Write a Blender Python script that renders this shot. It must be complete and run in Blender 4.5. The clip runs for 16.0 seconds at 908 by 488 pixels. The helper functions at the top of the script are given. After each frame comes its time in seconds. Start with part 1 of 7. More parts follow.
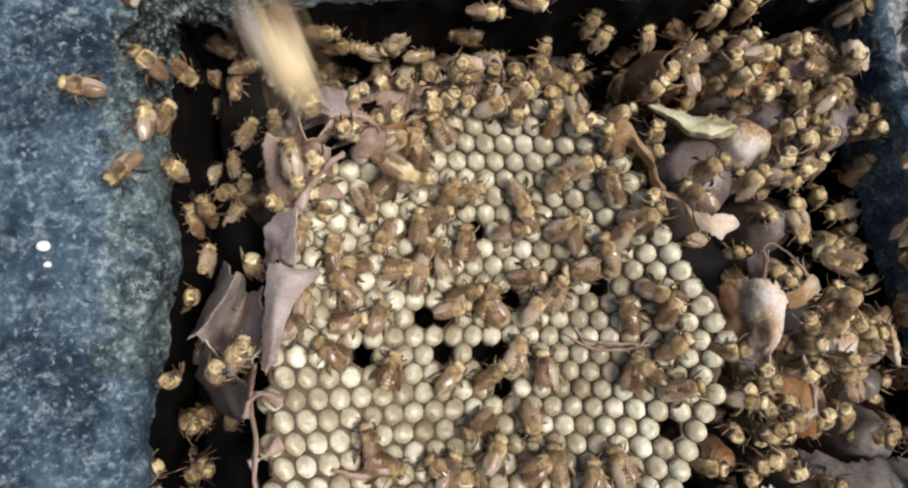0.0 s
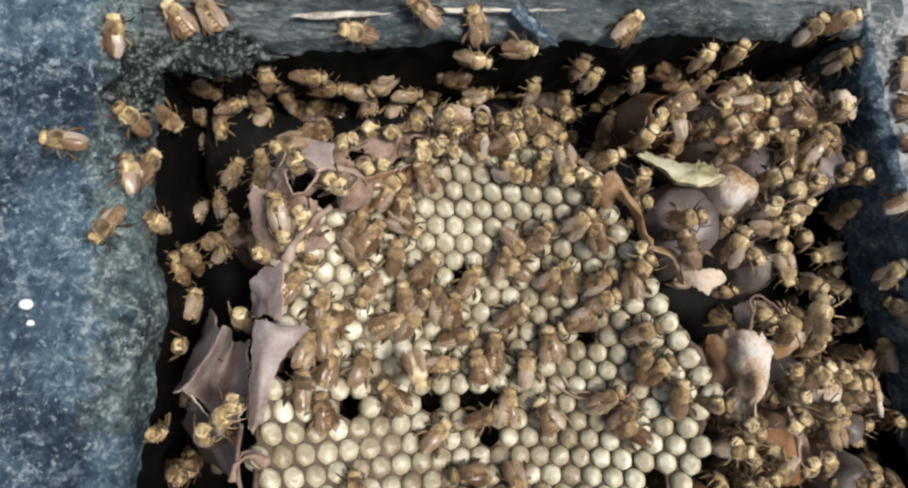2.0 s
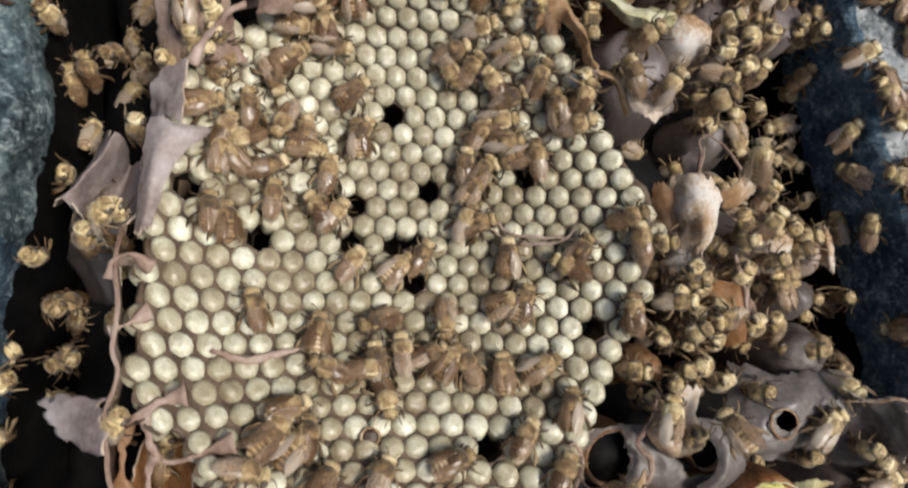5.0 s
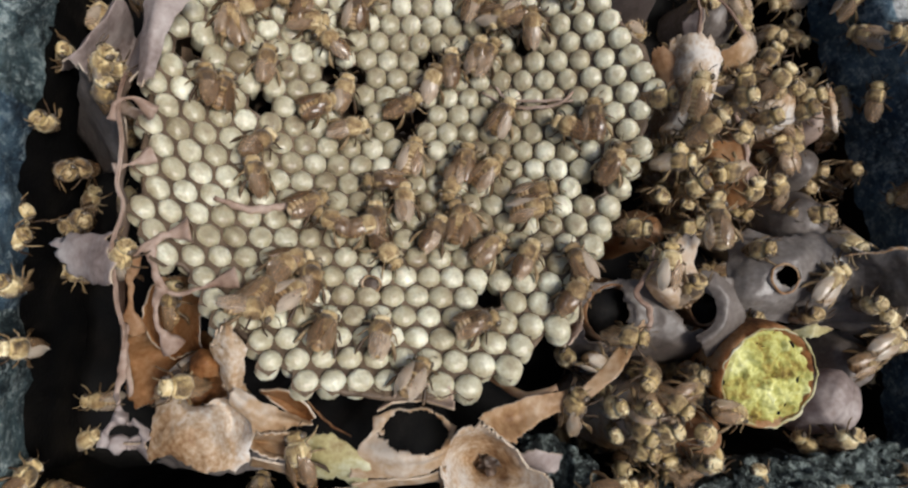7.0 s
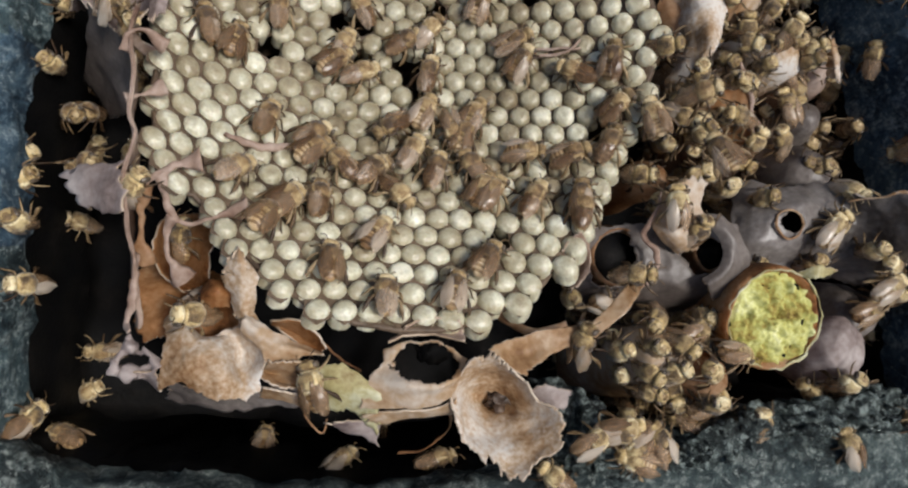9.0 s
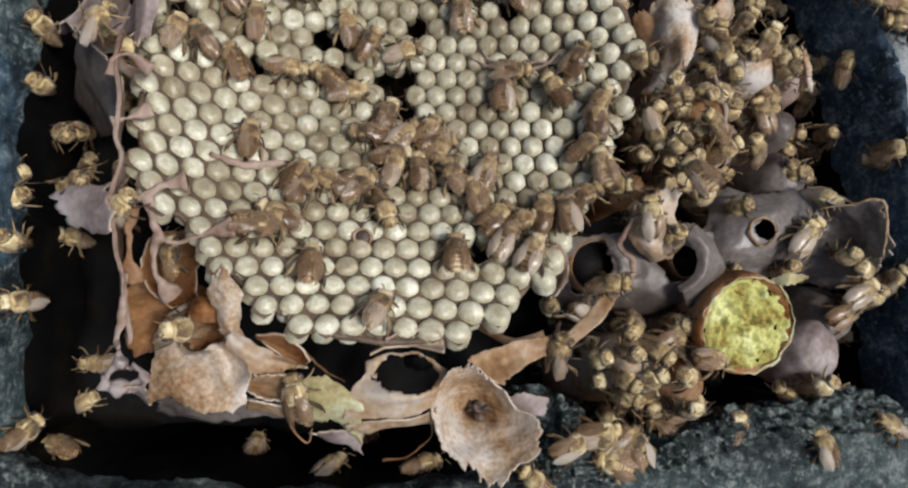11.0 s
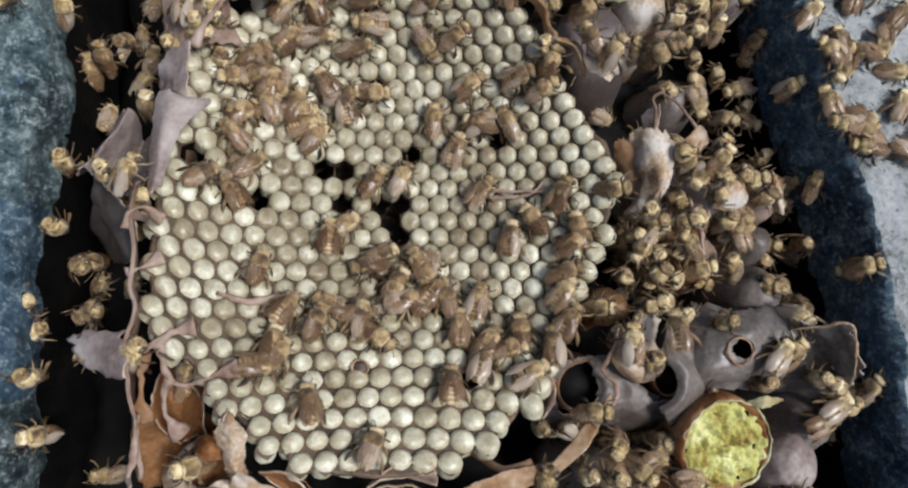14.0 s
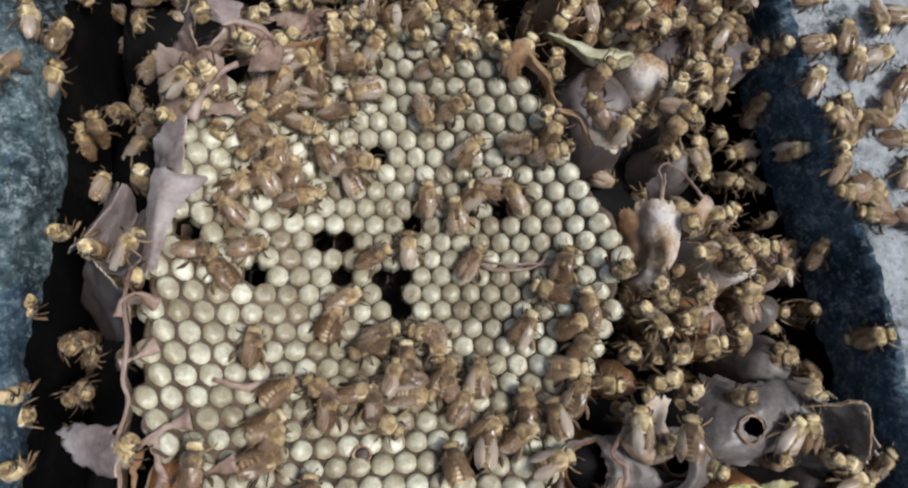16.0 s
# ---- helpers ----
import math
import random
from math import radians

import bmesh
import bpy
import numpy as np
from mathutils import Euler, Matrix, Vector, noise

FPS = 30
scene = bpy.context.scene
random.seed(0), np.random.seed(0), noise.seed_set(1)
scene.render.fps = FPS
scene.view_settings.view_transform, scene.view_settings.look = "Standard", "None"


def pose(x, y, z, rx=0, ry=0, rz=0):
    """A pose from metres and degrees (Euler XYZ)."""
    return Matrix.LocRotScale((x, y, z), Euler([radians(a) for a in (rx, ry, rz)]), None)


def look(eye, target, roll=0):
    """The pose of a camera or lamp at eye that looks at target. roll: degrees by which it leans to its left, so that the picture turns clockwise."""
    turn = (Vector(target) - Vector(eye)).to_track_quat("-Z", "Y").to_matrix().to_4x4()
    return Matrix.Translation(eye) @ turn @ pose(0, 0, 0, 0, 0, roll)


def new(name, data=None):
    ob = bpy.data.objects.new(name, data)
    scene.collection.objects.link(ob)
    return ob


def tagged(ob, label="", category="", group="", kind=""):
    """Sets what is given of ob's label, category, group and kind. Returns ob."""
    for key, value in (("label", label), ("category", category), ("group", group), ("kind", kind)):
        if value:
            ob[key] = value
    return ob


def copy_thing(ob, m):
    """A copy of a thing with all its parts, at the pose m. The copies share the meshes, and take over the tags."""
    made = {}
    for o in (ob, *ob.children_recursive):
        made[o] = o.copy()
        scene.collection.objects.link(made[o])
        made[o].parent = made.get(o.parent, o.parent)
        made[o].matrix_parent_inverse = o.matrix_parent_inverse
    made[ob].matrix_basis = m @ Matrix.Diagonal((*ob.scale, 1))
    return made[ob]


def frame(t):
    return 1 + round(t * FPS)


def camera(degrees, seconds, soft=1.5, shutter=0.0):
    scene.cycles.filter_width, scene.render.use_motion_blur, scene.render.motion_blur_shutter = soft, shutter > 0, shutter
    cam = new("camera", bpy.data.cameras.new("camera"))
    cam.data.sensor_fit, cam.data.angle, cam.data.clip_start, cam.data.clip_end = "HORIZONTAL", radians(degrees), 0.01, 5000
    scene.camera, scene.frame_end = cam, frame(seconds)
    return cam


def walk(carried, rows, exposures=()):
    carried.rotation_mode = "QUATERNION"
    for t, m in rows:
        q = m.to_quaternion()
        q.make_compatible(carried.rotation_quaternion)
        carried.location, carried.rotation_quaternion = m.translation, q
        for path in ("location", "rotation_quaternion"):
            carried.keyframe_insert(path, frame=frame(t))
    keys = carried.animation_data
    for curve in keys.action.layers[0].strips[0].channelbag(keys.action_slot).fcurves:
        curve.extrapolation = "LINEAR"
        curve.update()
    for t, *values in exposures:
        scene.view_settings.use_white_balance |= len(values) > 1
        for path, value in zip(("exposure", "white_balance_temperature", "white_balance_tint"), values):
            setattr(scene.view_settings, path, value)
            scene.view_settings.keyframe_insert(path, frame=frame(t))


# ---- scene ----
U = 0.0008  # one unit of the plan, in metres
cam = camera(68.0, 16.0, soft=2.25, shutter=0.5)
PATH = [
    (0.0, -13.77, -16.20, 122.81, 5.60, -5.38, 1.18),
    (0.5, -15.16, -15.59, 125.77, 5.67, -4.92, 1.11),
    (1.0, -15.95, -12.82, 127.38, 5.52, -5.17, 1.29),
    (1.5, -13.88, -7.59, 122.76, 4.83, -5.39, 1.30),
    (2.0, -13.69, -3.98, 123.55, 4.54, -6.24, 1.21),
    (2.5, -12.20, -2.94, 122.40, 4.68, -6.63, 0.77),
    (3.0, -12.13, -3.27, 121.76, 4.90, -7.25, 0.77),
    (3.5, -11.10, -5.10, 120.99, 5.21, -7.42, 1.03),
    (4.0, -10.57, -18.00, 115.11, 7.19, -9.07, 3.44),
    (4.5, -7.39, -28.59, 111.47, 6.42, -9.64, 3.55),
    (5.0, -4.58, -36.99, 109.74, 5.81, -9.74, 3.16),
    (7.5, 0.60, -63.17, 110.00, 4.09, -7.52, 2.42),
    (8.0, -2.13, -68.01, 109.00, 5.01, -8.72, 2.58),
    (10.5, -0.19, -68.28, 111.05, 4.18, -8.27, 2.21),
    (11.0, 0.85, -65.54, 112.96, 4.42, -8.37, 1.83),
    (11.5, 0.94, -63.24, 114.23, 4.85, -8.49, 1.92),
    (12.0, 0.11, -60.11, 116.03, 5.42, -8.25, 1.68),
    (12.5, -0.59, -57.60, 117.11, 6.20, -8.44, 1.51),
    (13.0, -0.81, -55.41, 117.93, 6.48, -8.47, 1.49),
    (13.5, -0.30, -51.67, 118.66, 6.57, -8.47, 1.35),
    (14.0, 1.19, -49.34, 121.96, 7.24, -8.02, 1.28),
    (14.5, 0.30, -46.51, 120.84, 7.52, -8.31, 1.16),
    (15.0, -0.34, -44.35, 121.05, 7.68, -8.31, 1.13),
    (15.5, -0.70, -41.39, 120.37, 8.03, -8.59, 1.05),
    (16.0, -1.00, -38.38, 119.99, 8.84, -8.72, 0.94),
]
walk(cam, [(t, pose(x * U, y * U, z * U, rx, ry, rz)) for t, x, y, z, rx, ry, rz in PATH],
     [(0.0, 0.44, 6600, 12), (3.5, 0.45, 6500, 11), (5.0, 0.36, 6450, 10), (7.5, 0.15, 6350, 10), (10.5, 0.14, 6250, 10), (12.0, 0.20, 6150, 10), (16.0, 0.22, 6000, 10)])


# ---- world, sun and sky light ----
world = bpy.data.worlds.new("sky")
scene.world = world
world.use_nodes = True
wt = world.node_tree
sky = wt.nodes.new("ShaderNodeTexSky")
sky.sky_type, sky.sun_disc, sky.sun_elevation, sky.sun_rotation = "NISHITA", False, radians(67), radians(95)
sky.air_density, sky.dust_density, sky.ozone_density = 1.0, 4.0, 1.0
wt.links.new(sky.outputs[0], wt.nodes["Background"].inputs[0])
wt.nodes["Background"].inputs[1].default_value = 0.076
sun = new("sun", bpy.data.lights.new("sun", "SUN"))
sun.data.energy, sun.data.angle, sun.data.color = 2.7, radians(16), (1.0, 0.965, 0.92)
sun.matrix_world = look((0.42, -0.04, 1.0), (0, 0, 0))


# ---- materials ----
def mat(name, stops, scale=300.0, fine=2200.0, rough=0.6, bump=0.3, spec=0.35, metal=0.0, random_mix=0.0,
        translucent=0.0, sub=0.0, bump_fine=0.5, alpha=1.0, stretch=(1, 1, 1), sheen=0.0, age_shade=False):
    """A two-scale noise material: stops are (position, colour) of a ramp driven by coarse and fine noise."""
    m = bpy.data.materials.new(name)
    m.use_nodes = True
    nt = m.node_tree
    n, l = nt.nodes, nt.links
    bsdf = n["Principled BSDF"]
    coord = n.new("ShaderNodeTexCoord")
    mapping = n.new("ShaderNodeMapping")
    mapping.inputs["Scale"].default_value = stretch
    l.new(coord.outputs["Object"], mapping.inputs["Vector"])
    vec = mapping.outputs["Vector"]
    info = n.new("ShaderNodeObjectInfo")
    if random_mix:
        add = n.new("ShaderNodeVectorMath")
        add.operation = "MULTIPLY_ADD"
        comb = n.new("ShaderNodeCombineXYZ")
        for k in range(3):
            l.new(info.outputs["Random"], comb.inputs[k])
        l.new(comb.outputs[0], add.inputs[0])
        add.inputs[1].default_value = (0.31, 0.17, 0.23)
        l.new(vec, add.inputs[2])
        vec = add.outputs[0]
    a = n.new("ShaderNodeTexNoise")
    a.inputs["Scale"].default_value, a.inputs["Detail"].default_value = scale, 5.0
    b = n.new("ShaderNodeTexNoise")
    b.inputs["Scale"].default_value, b.inputs["Detail"].default_value = fine, 3.0
    l.new(vec, a.inputs["Vector"])
    l.new(vec, b.inputs["Vector"])
    mix = n.new("ShaderNodeMath")
    mix.operation = "MULTIPLY_ADD"
    l.new(b.outputs["Fac"], mix.inputs[0])
    mix.inputs[1].default_value = 0.45
    sub2 = n.new("ShaderNodeMath")
    sub2.operation = "MULTIPLY_ADD"
    l.new(a.outputs["Fac"], sub2.inputs[0])
    sub2.inputs[1].default_value, sub2.inputs[2].default_value = 1.35, -0.40
    l.new(sub2.outputs[0], mix.inputs[2])
    fac = mix.outputs[0]
    if random_mix:
        r = n.new("ShaderNodeMath")
        r.operation = "MULTIPLY_ADD"
        l.new(info.outputs["Random"], r.inputs[0])
        r.inputs[1].default_value = random_mix
        r2 = n.new("ShaderNodeMath")
        r2.operation = "ADD"
        l.new(fac, r2.inputs[0])
        r2.inputs[1].default_value = -random_mix / 2
        l.new(r2.outputs[0], r.inputs[2])
        fac = r.outputs[0]
    ramp = n.new("ShaderNodeValToRGB")
    els = ramp.color_ramp.elements
    while len(els) < len(stops):
        els.new(0.5)
    for e, (p, c) in zip(els, stops):
        e.position, e.color = p, (*c, 1)
    l.new(fac, ramp.inputs[0])
    l.new(ramp.outputs[0], bsdf.inputs["Base Color"])
    bsdf.inputs["Roughness"].default_value = rough
    bsdf.inputs["Specular IOR Level"].default_value = spec
    bsdf.inputs["Metallic"].default_value = metal
    bsdf.inputs["Sheen Weight"].default_value = sheen
    if age_shade:
        # Patchy brown-to-cream tint of cell age.
        geo, patch = n.new("ShaderNodeNewGeometry"), n.new("ShaderNodeTexNoise")
        patch.inputs["Scale"].default_value, patch.inputs["Detail"].default_value = 42.0, 2.0
        l.new(geo.outputs["Position"], patch.inputs["Vector"])
        tone_ramp = n.new("ShaderNodeValToRGB")
        tone_ramp.color_ramp.elements[0].position, tone_ramp.color_ramp.elements[0].color = 0.36, (0.90, 0.88, 0.79, 1)
        tone_ramp.color_ramp.elements[1].position, tone_ramp.color_ramp.elements[1].color = 0.62, (1.19, 1.20, 1.13, 1)
        # Shade put into the colour as well: cells darken towards +y.
        place, slope = n.new("ShaderNodeSeparateXYZ"), n.new("ShaderNodeMath")
        slope.operation = "MULTIPLY_ADD"
        slope.inputs[1].default_value = -2.4
        l.new(geo.outputs["Position"], place.inputs[0])
        l.new(place.outputs[1], slope.inputs[0])
        l.new(patch.outputs["Fac"], slope.inputs[2])
        tone_fac = n.new("ShaderNodeMath")
        tone_fac.operation = "ADD"
        # Greyer towards the comb's centre.
        heart, outward = n.new("ShaderNodeVectorMath"), n.new("ShaderNodeMath")
        heart.operation, outward.operation = "DISTANCE", "MULTIPLY_ADD"
        heart.inputs[1].default_value = (6 * U, -24 * U, 0)
        outward.inputs[1].default_value = 9.0
        l.new(geo.outputs["Position"], heart.inputs[0])
        l.new(heart.outputs["Value"], outward.inputs[0])
        l.new(slope.outputs[0], outward.inputs[2])
        tone_fac.inputs[1].default_value = -0.27
        l.new(outward.outputs[0], tone_fac.inputs[0])
        l.new(tone_fac.outputs[0], tone_ramp.inputs[0])
        tint = n.new("ShaderNodeMix")
        tint.data_type, tint.blend_type = "RGBA", "MULTIPLY"
        tint.inputs[0].default_value = 1.0
        l.new(ramp.outputs[0], tint.inputs[6])
        l.new(tone_ramp.outputs[0], tint.inputs[7])
        l.new(tint.outputs[2], bsdf.inputs["Base Color"])
    if sub:
        bsdf.inputs["Subsurface Weight"].default_value = sub
        bsdf.inputs["Subsurface Radius"].default_value = (1.0, 0.6, 0.3)
        bsdf.inputs["Subsurface Scale"].default_value = 0.0006
    bp = n.new("ShaderNodeBump")
    bp.inputs["Strength"].default_value, bp.inputs["Distance"].default_value = bump, 0.0006
    bp2 = n.new("ShaderNodeBump")
    bp2.inputs["Strength"].default_value, bp2.inputs["Distance"].default_value = bump_fine, 0.0002
    l.new(a.outputs["Fac"], bp.inputs["Height"])
    l.new(b.outputs["Fac"], bp2.inputs["Height"])
    l.new(bp.outputs[0], bp2.inputs["Normal"])
    l.new(bp2.outputs[0], bsdf.inputs["Normal"])
    out = n["Material Output"]
    shader = bsdf.outputs[0]
    if translucent:
        tr = n.new("ShaderNodeBsdfTranslucent")
        l.new(ramp.outputs[0], tr.inputs[0])
        ms = n.new("ShaderNodeMixShader")
        ms.inputs[0].default_value = translucent
        l.new(shader, ms.inputs[1])
        l.new(tr.outputs[0], ms.inputs[2])
        shader = ms.outputs[0]
    if alpha < 1:
        tp = n.new("ShaderNodeBsdfTransparent")
        ms = n.new("ShaderNodeMixShader")
        ms.inputs[0].default_value = alpha
        l.new(tp.outputs[0], ms.inputs[1])
        l.new(shader, ms.inputs[2])
        shader = ms.outputs[0]
    l.new(shader, out.inputs["Surface"])
    return m


def wood_mat(name, dark, mid, light, fleck, large=45.0, flecks=0.59, grain=(1, 1, 1)):
    """Weathered, scuffed board: big stains, mottled scuffs, pale frosty flecks and dark pits, with real relief."""
    m = bpy.data.materials.new(name)
    m.use_nodes = True
    n, l = m.node_tree.nodes, m.node_tree.links
    bsdf = n["Principled BSDF"]
    coord, mapping = n.new("ShaderNodeTexCoord"), n.new("ShaderNodeMapping")
    mapping.inputs["Scale"].default_value = grain
    l.new(coord.outputs["Object"], mapping.inputs["Vector"])

    def tex(scale, detail, rough=0.6, warp=0.0):
        t = n.new("ShaderNodeTexNoise")
        t.inputs["Scale"].default_value, t.inputs["Detail"].default_value = scale, detail
        t.inputs["Roughness"].default_value, t.inputs["Distortion"].default_value = rough, warp
        l.new(mapping.outputs["Vector"], t.inputs["Vector"])
        return t.outputs["Fac"]

    def ramp(fac, stops):
        r = n.new("ShaderNodeValToRGB")
        while len(r.color_ramp.elements) < len(stops):
            r.color_ramp.elements.new(0.5)
        for e, (p, c) in zip(r.color_ramp.elements, stops):
            e.position, e.color = p, (*c, 1)
        l.new(fac, r.inputs[0])
        return r.outputs[0]

    def blend(fac, a, b):
        x = n.new("ShaderNodeMix")
        x.data_type = "RGBA"
        l.new(fac, x.inputs[0])
        l.new(a, x.inputs[6])
        l.new(b, x.inputs[7])
        return x.outputs[2]

    big, middle, small, pits = tex(large, 5, 0.65, 0.2), tex(340, 10, 0.78, 0.1), tex(1250, 6, 0.75, 0.0), tex(800, 8, 0.8, 0.25)
    stain = ramp(big, [(0.42, dark), (0.50, mid), (0.58, tuple(0.55 * a + 0.45 * b for a, b in zip(mid, light)))])
    scuff = ramp(middle, [(0.40, tuple(0.25 * a for a in dark)), (0.46, mid), (0.52, light), (0.58, fleck)])
    where = ramp(tex(48, 7, 0.75, 0.5), [(0.40, (0.2,) * 3), (0.56, (1.0,) * 3)])
    colour = blend(ramp(small, [(0.40, (0.0,) * 3), (0.60, (1.0,) * 3)]), stain, scuff)
    colour = blend(where, stain, colour)
    white = n.new("ShaderNodeRGB")
    white.outputs[0].default_value = (*fleck, 1)
    colour = blend(ramp(pits, [(flecks - 0.02, (0,) * 3), (flecks + 0.05, (0.8,) * 3)]), colour, white.outputs[0])
    black = n.new("ShaderNodeRGB")
    black.outputs[0].default_value = (*(0.3 * a for a in dark), 1)
    colour = blend(ramp(pits, [(0.37, (0.8,) * 3), (0.43, (0,) * 3)]), colour, black.outputs[0])
    l.new(colour, bsdf.inputs["Base Color"])
    bsdf.inputs["Roughness"].default_value, bsdf.inputs["Specular IOR Level"].default_value = 0.68, 0.4
    last = None
    for fac, strength, depth in ((middle, 1.0, 0.0016), (pits, 1.0, 0.0007), (small, 0.8, 0.0004)):
        bp = n.new("ShaderNodeBump")
        bp.inputs["Strength"].default_value, bp.inputs["Distance"].default_value = strength, depth
        l.new(fac, bp.inputs["Height"])
        if last:
            l.new(last, bp.inputs["Normal"])
        last = bp.outputs[0]
    l.new(last, bsdf.inputs["Normal"])
    return m


WOOD = wood_mat("weathered_blue_board", (0.010, 0.030, 0.058), (0.054, 0.112, 0.172), (0.18, 0.29, 0.36), (0.56, 0.69, 0.73), flecks=0.57)
EDGE = wood_mat("frosty_board_edge", (0.009, 0.022, 0.029), (0.06, 0.108, 0.122), (0.26, 0.36, 0.365), (0.62, 0.72, 0.70), flecks=0.56)
WOODN = wood_mat("weathered_slate_board", (0.02, 0.034, 0.042), (0.08, 0.115, 0.125), (0.25, 0.29, 0.29), (0.52, 0.55, 0.52), grain=(0.5, 1.6, 1))
WOODS = wood_mat("weathered_moss_grey_board", (0.006, 0.013, 0.014), (0.042, 0.066, 0.068), (0.17, 0.22, 0.205), (0.48, 0.53, 0.48), flecks=0.57)
RAW = wood_mat("grey_raw_board", (0.07, 0.075, 0.09), (0.19, 0.18, 0.19), (0.32, 0.31, 0.31), (0.5, 0.5, 0.49), 60, 0.59)
# Pale raw wood, brightened further: sky glare put into the rim's colour.
PALEWOOD = wood_mat("pale_glare_board", (0.10, 0.13, 0.13), (0.52, 0.56, 0.56), (0.70, 0.73, 0.73), (0.84, 0.86, 0.85), 60, 0.56)
SPLINT = mat("pale_splintered_wood", [(0.3, (0.25, 0.22, 0.17)), (0.6, (0.55, 0.52, 0.44))], 300, 2500, 0.7, 0.4)
PAINT = mat("white_paint", [(0.3, (0.7, 0.7, 0.68)), (0.7, (0.82, 0.82, 0.8))], 500, 2500, 0.6, 0.3)
# Near-black that puts the shade of the cavity and pot insides into the colour.
GAP_SHADE = mat("black_gap_shade", [(0.3, (0.0025, 0.0025, 0.003)), (0.6, (0.005, 0.0045, 0.004)), (0.85, (0.011, 0.009, 0.008))], 160, 1500, 0.7, 0.7, spec=0.12)
WAX = mat("tan_wax", [(0.22, (0.159, 0.0679, 0.0269)), (0.42, (0.371, 0.189, 0.084)), (0.58, (0.498, 0.301, 0.164)), (0.85, (0.657, 0.485, 0.336))],
          90, 1300, 0.5, 0.6, translucent=0.48, bump_fine=0.35)
WAXO = mat("orange_brown_wax", [(0.25, (0.14, 0.049, 0.0158)), (0.43, (0.4, 0.176, 0.0616)), (0.6, (0.54, 0.294, 0.132)), (0.85, (0.67, 0.47, 0.29))],
           95, 1500, 0.45, 0.6, translucent=0.5, bump_fine=0.35)
WAXP = mat("mauve_grey_wax", [(0.2, (0.18, 0.13, 0.115)), (0.45, (0.37, 0.295, 0.265)), (0.65, (0.50, 0.425, 0.39)), (0.9, (0.66, 0.61, 0.57))],
           160, 1400, 0.5, 0.45, translucent=0.35, bump_fine=0.35)
WAXW = mat("pale_crusted_wax", [(0.24, (0.25, 0.125, 0.05)), (0.39, (0.46, 0.295, 0.16)), (0.51, (0.62, 0.485, 0.345)), (0.66, (0.80, 0.745, 0.67))],
           115, 1800, 0.55, 0.7, translucent=0.3, bump_fine=0.5)
WAXY = mat("yellow_green_wax", [(0.2, (0.28, 0.20, 0.08)), (0.42, (0.48, 0.42, 0.20)), (0.60, (0.62, 0.59, 0.37)), (0.85, (0.76, 0.74, 0.60))], 140, 1600, 0.5, 0.5, translucent=0.2)
WAXC = mat("creamy_tan_wax", [(0.24, (0.235, 0.115, 0.045)), (0.40, (0.44, 0.265, 0.13)), (0.54, (0.59, 0.43, 0.275)), (0.70, (0.76, 0.67, 0.56))],
           75, 900, 0.45, 0.6, translucent=0.38, bump_fine=0.4)
WAXG = mat("grey_brown_wax", [(0.2, (0.04, 0.031, 0.026)), (0.45, (0.10, 0.082, 0.07)), (0.65, (0.165, 0.14, 0.122)), (0.9, (0.29, 0.26, 0.235))],
           80, 1400, 0.42, 0.35, translucent=0.08, bump_fine=0.25)
WAXM = mat("dusky_mauve_wax", [(0.2, (0.065, 0.05, 0.045)), (0.45, (0.125, 0.10, 0.092)), (0.65, (0.19, 0.155, 0.145)), (0.9, (0.32, 0.28, 0.265))],
           70, 1400, 0.42, 0.3, translucent=0.1, bump_fine=0.2)
WAXS = mat("smoky_grey_wax", [(0.2, (0.07, 0.058, 0.05)), (0.42, (0.16, 0.14, 0.125)), (0.6, (0.245, 0.222, 0.205)), (0.85, (0.44, 0.41, 0.385))],
           60, 1400, 0.35, 0.3, translucent=0.1, bump_fine=0.2)
WAXD = mat("dark_brown_wax", [(0.2, (0.02, 0.012, 0.008)), (0.5, (0.07, 0.045, 0.03)), (0.85, (0.16, 0.11, 0.08))], 180, 1400, 0.5, 0.6)
SEAM = mat("brown_comb_wax", [(0.2, (0.04, 0.025, 0.016)), (0.5, (0.10, 0.068, 0.043)), (0.85, (0.19, 0.135, 0.09))], 260, 1700, 0.55, 0.4)
CELL = mat("cream_cocoon", [(0.10, (0.228, 0.182, 0.120)), (0.38, (0.355, 0.314, 0.222)), (0.60, (0.445, 0.414, 0.314)), (0.90, (0.678, 0.658, 0.552))],
           420, 2600, 0.3, 0.8, spec=0.55, random_mix=0.55, age_shade=True, sub=0.1, bump_fine=0.4)
WAXK = mat("pinkish_wax", [(0.2, (0.20, 0.115, 0.08)), (0.43, (0.40, 0.275, 0.205)), (0.62, (0.54, 0.41, 0.33)), (0.88, (0.70, 0.59, 0.50))],
           100, 1300, 0.45, 0.5, translucent=0.35, bump_fine=0.3)
POLLEN = mat("yellow_pollen", [(0.22, (0.10, 0.05, 0.012)), (0.36, (0.29, 0.22, 0.045)), (0.50, (0.43, 0.42, 0.12)), (0.66, (0.60, 0.60, 0.25)), (0.88, (0.78, 0.77, 0.48))],
             210, 1900, 0.75, 0.8, bump_fine=0.8)
GROUND = mat("bare_soil", [(0.3, (0.05, 0.04, 0.03)), (0.6, (0.13, 0.10, 0.08)), (0.85, (0.24, 0.2, 0.16))], 30, 400, 0.95, 0.6)
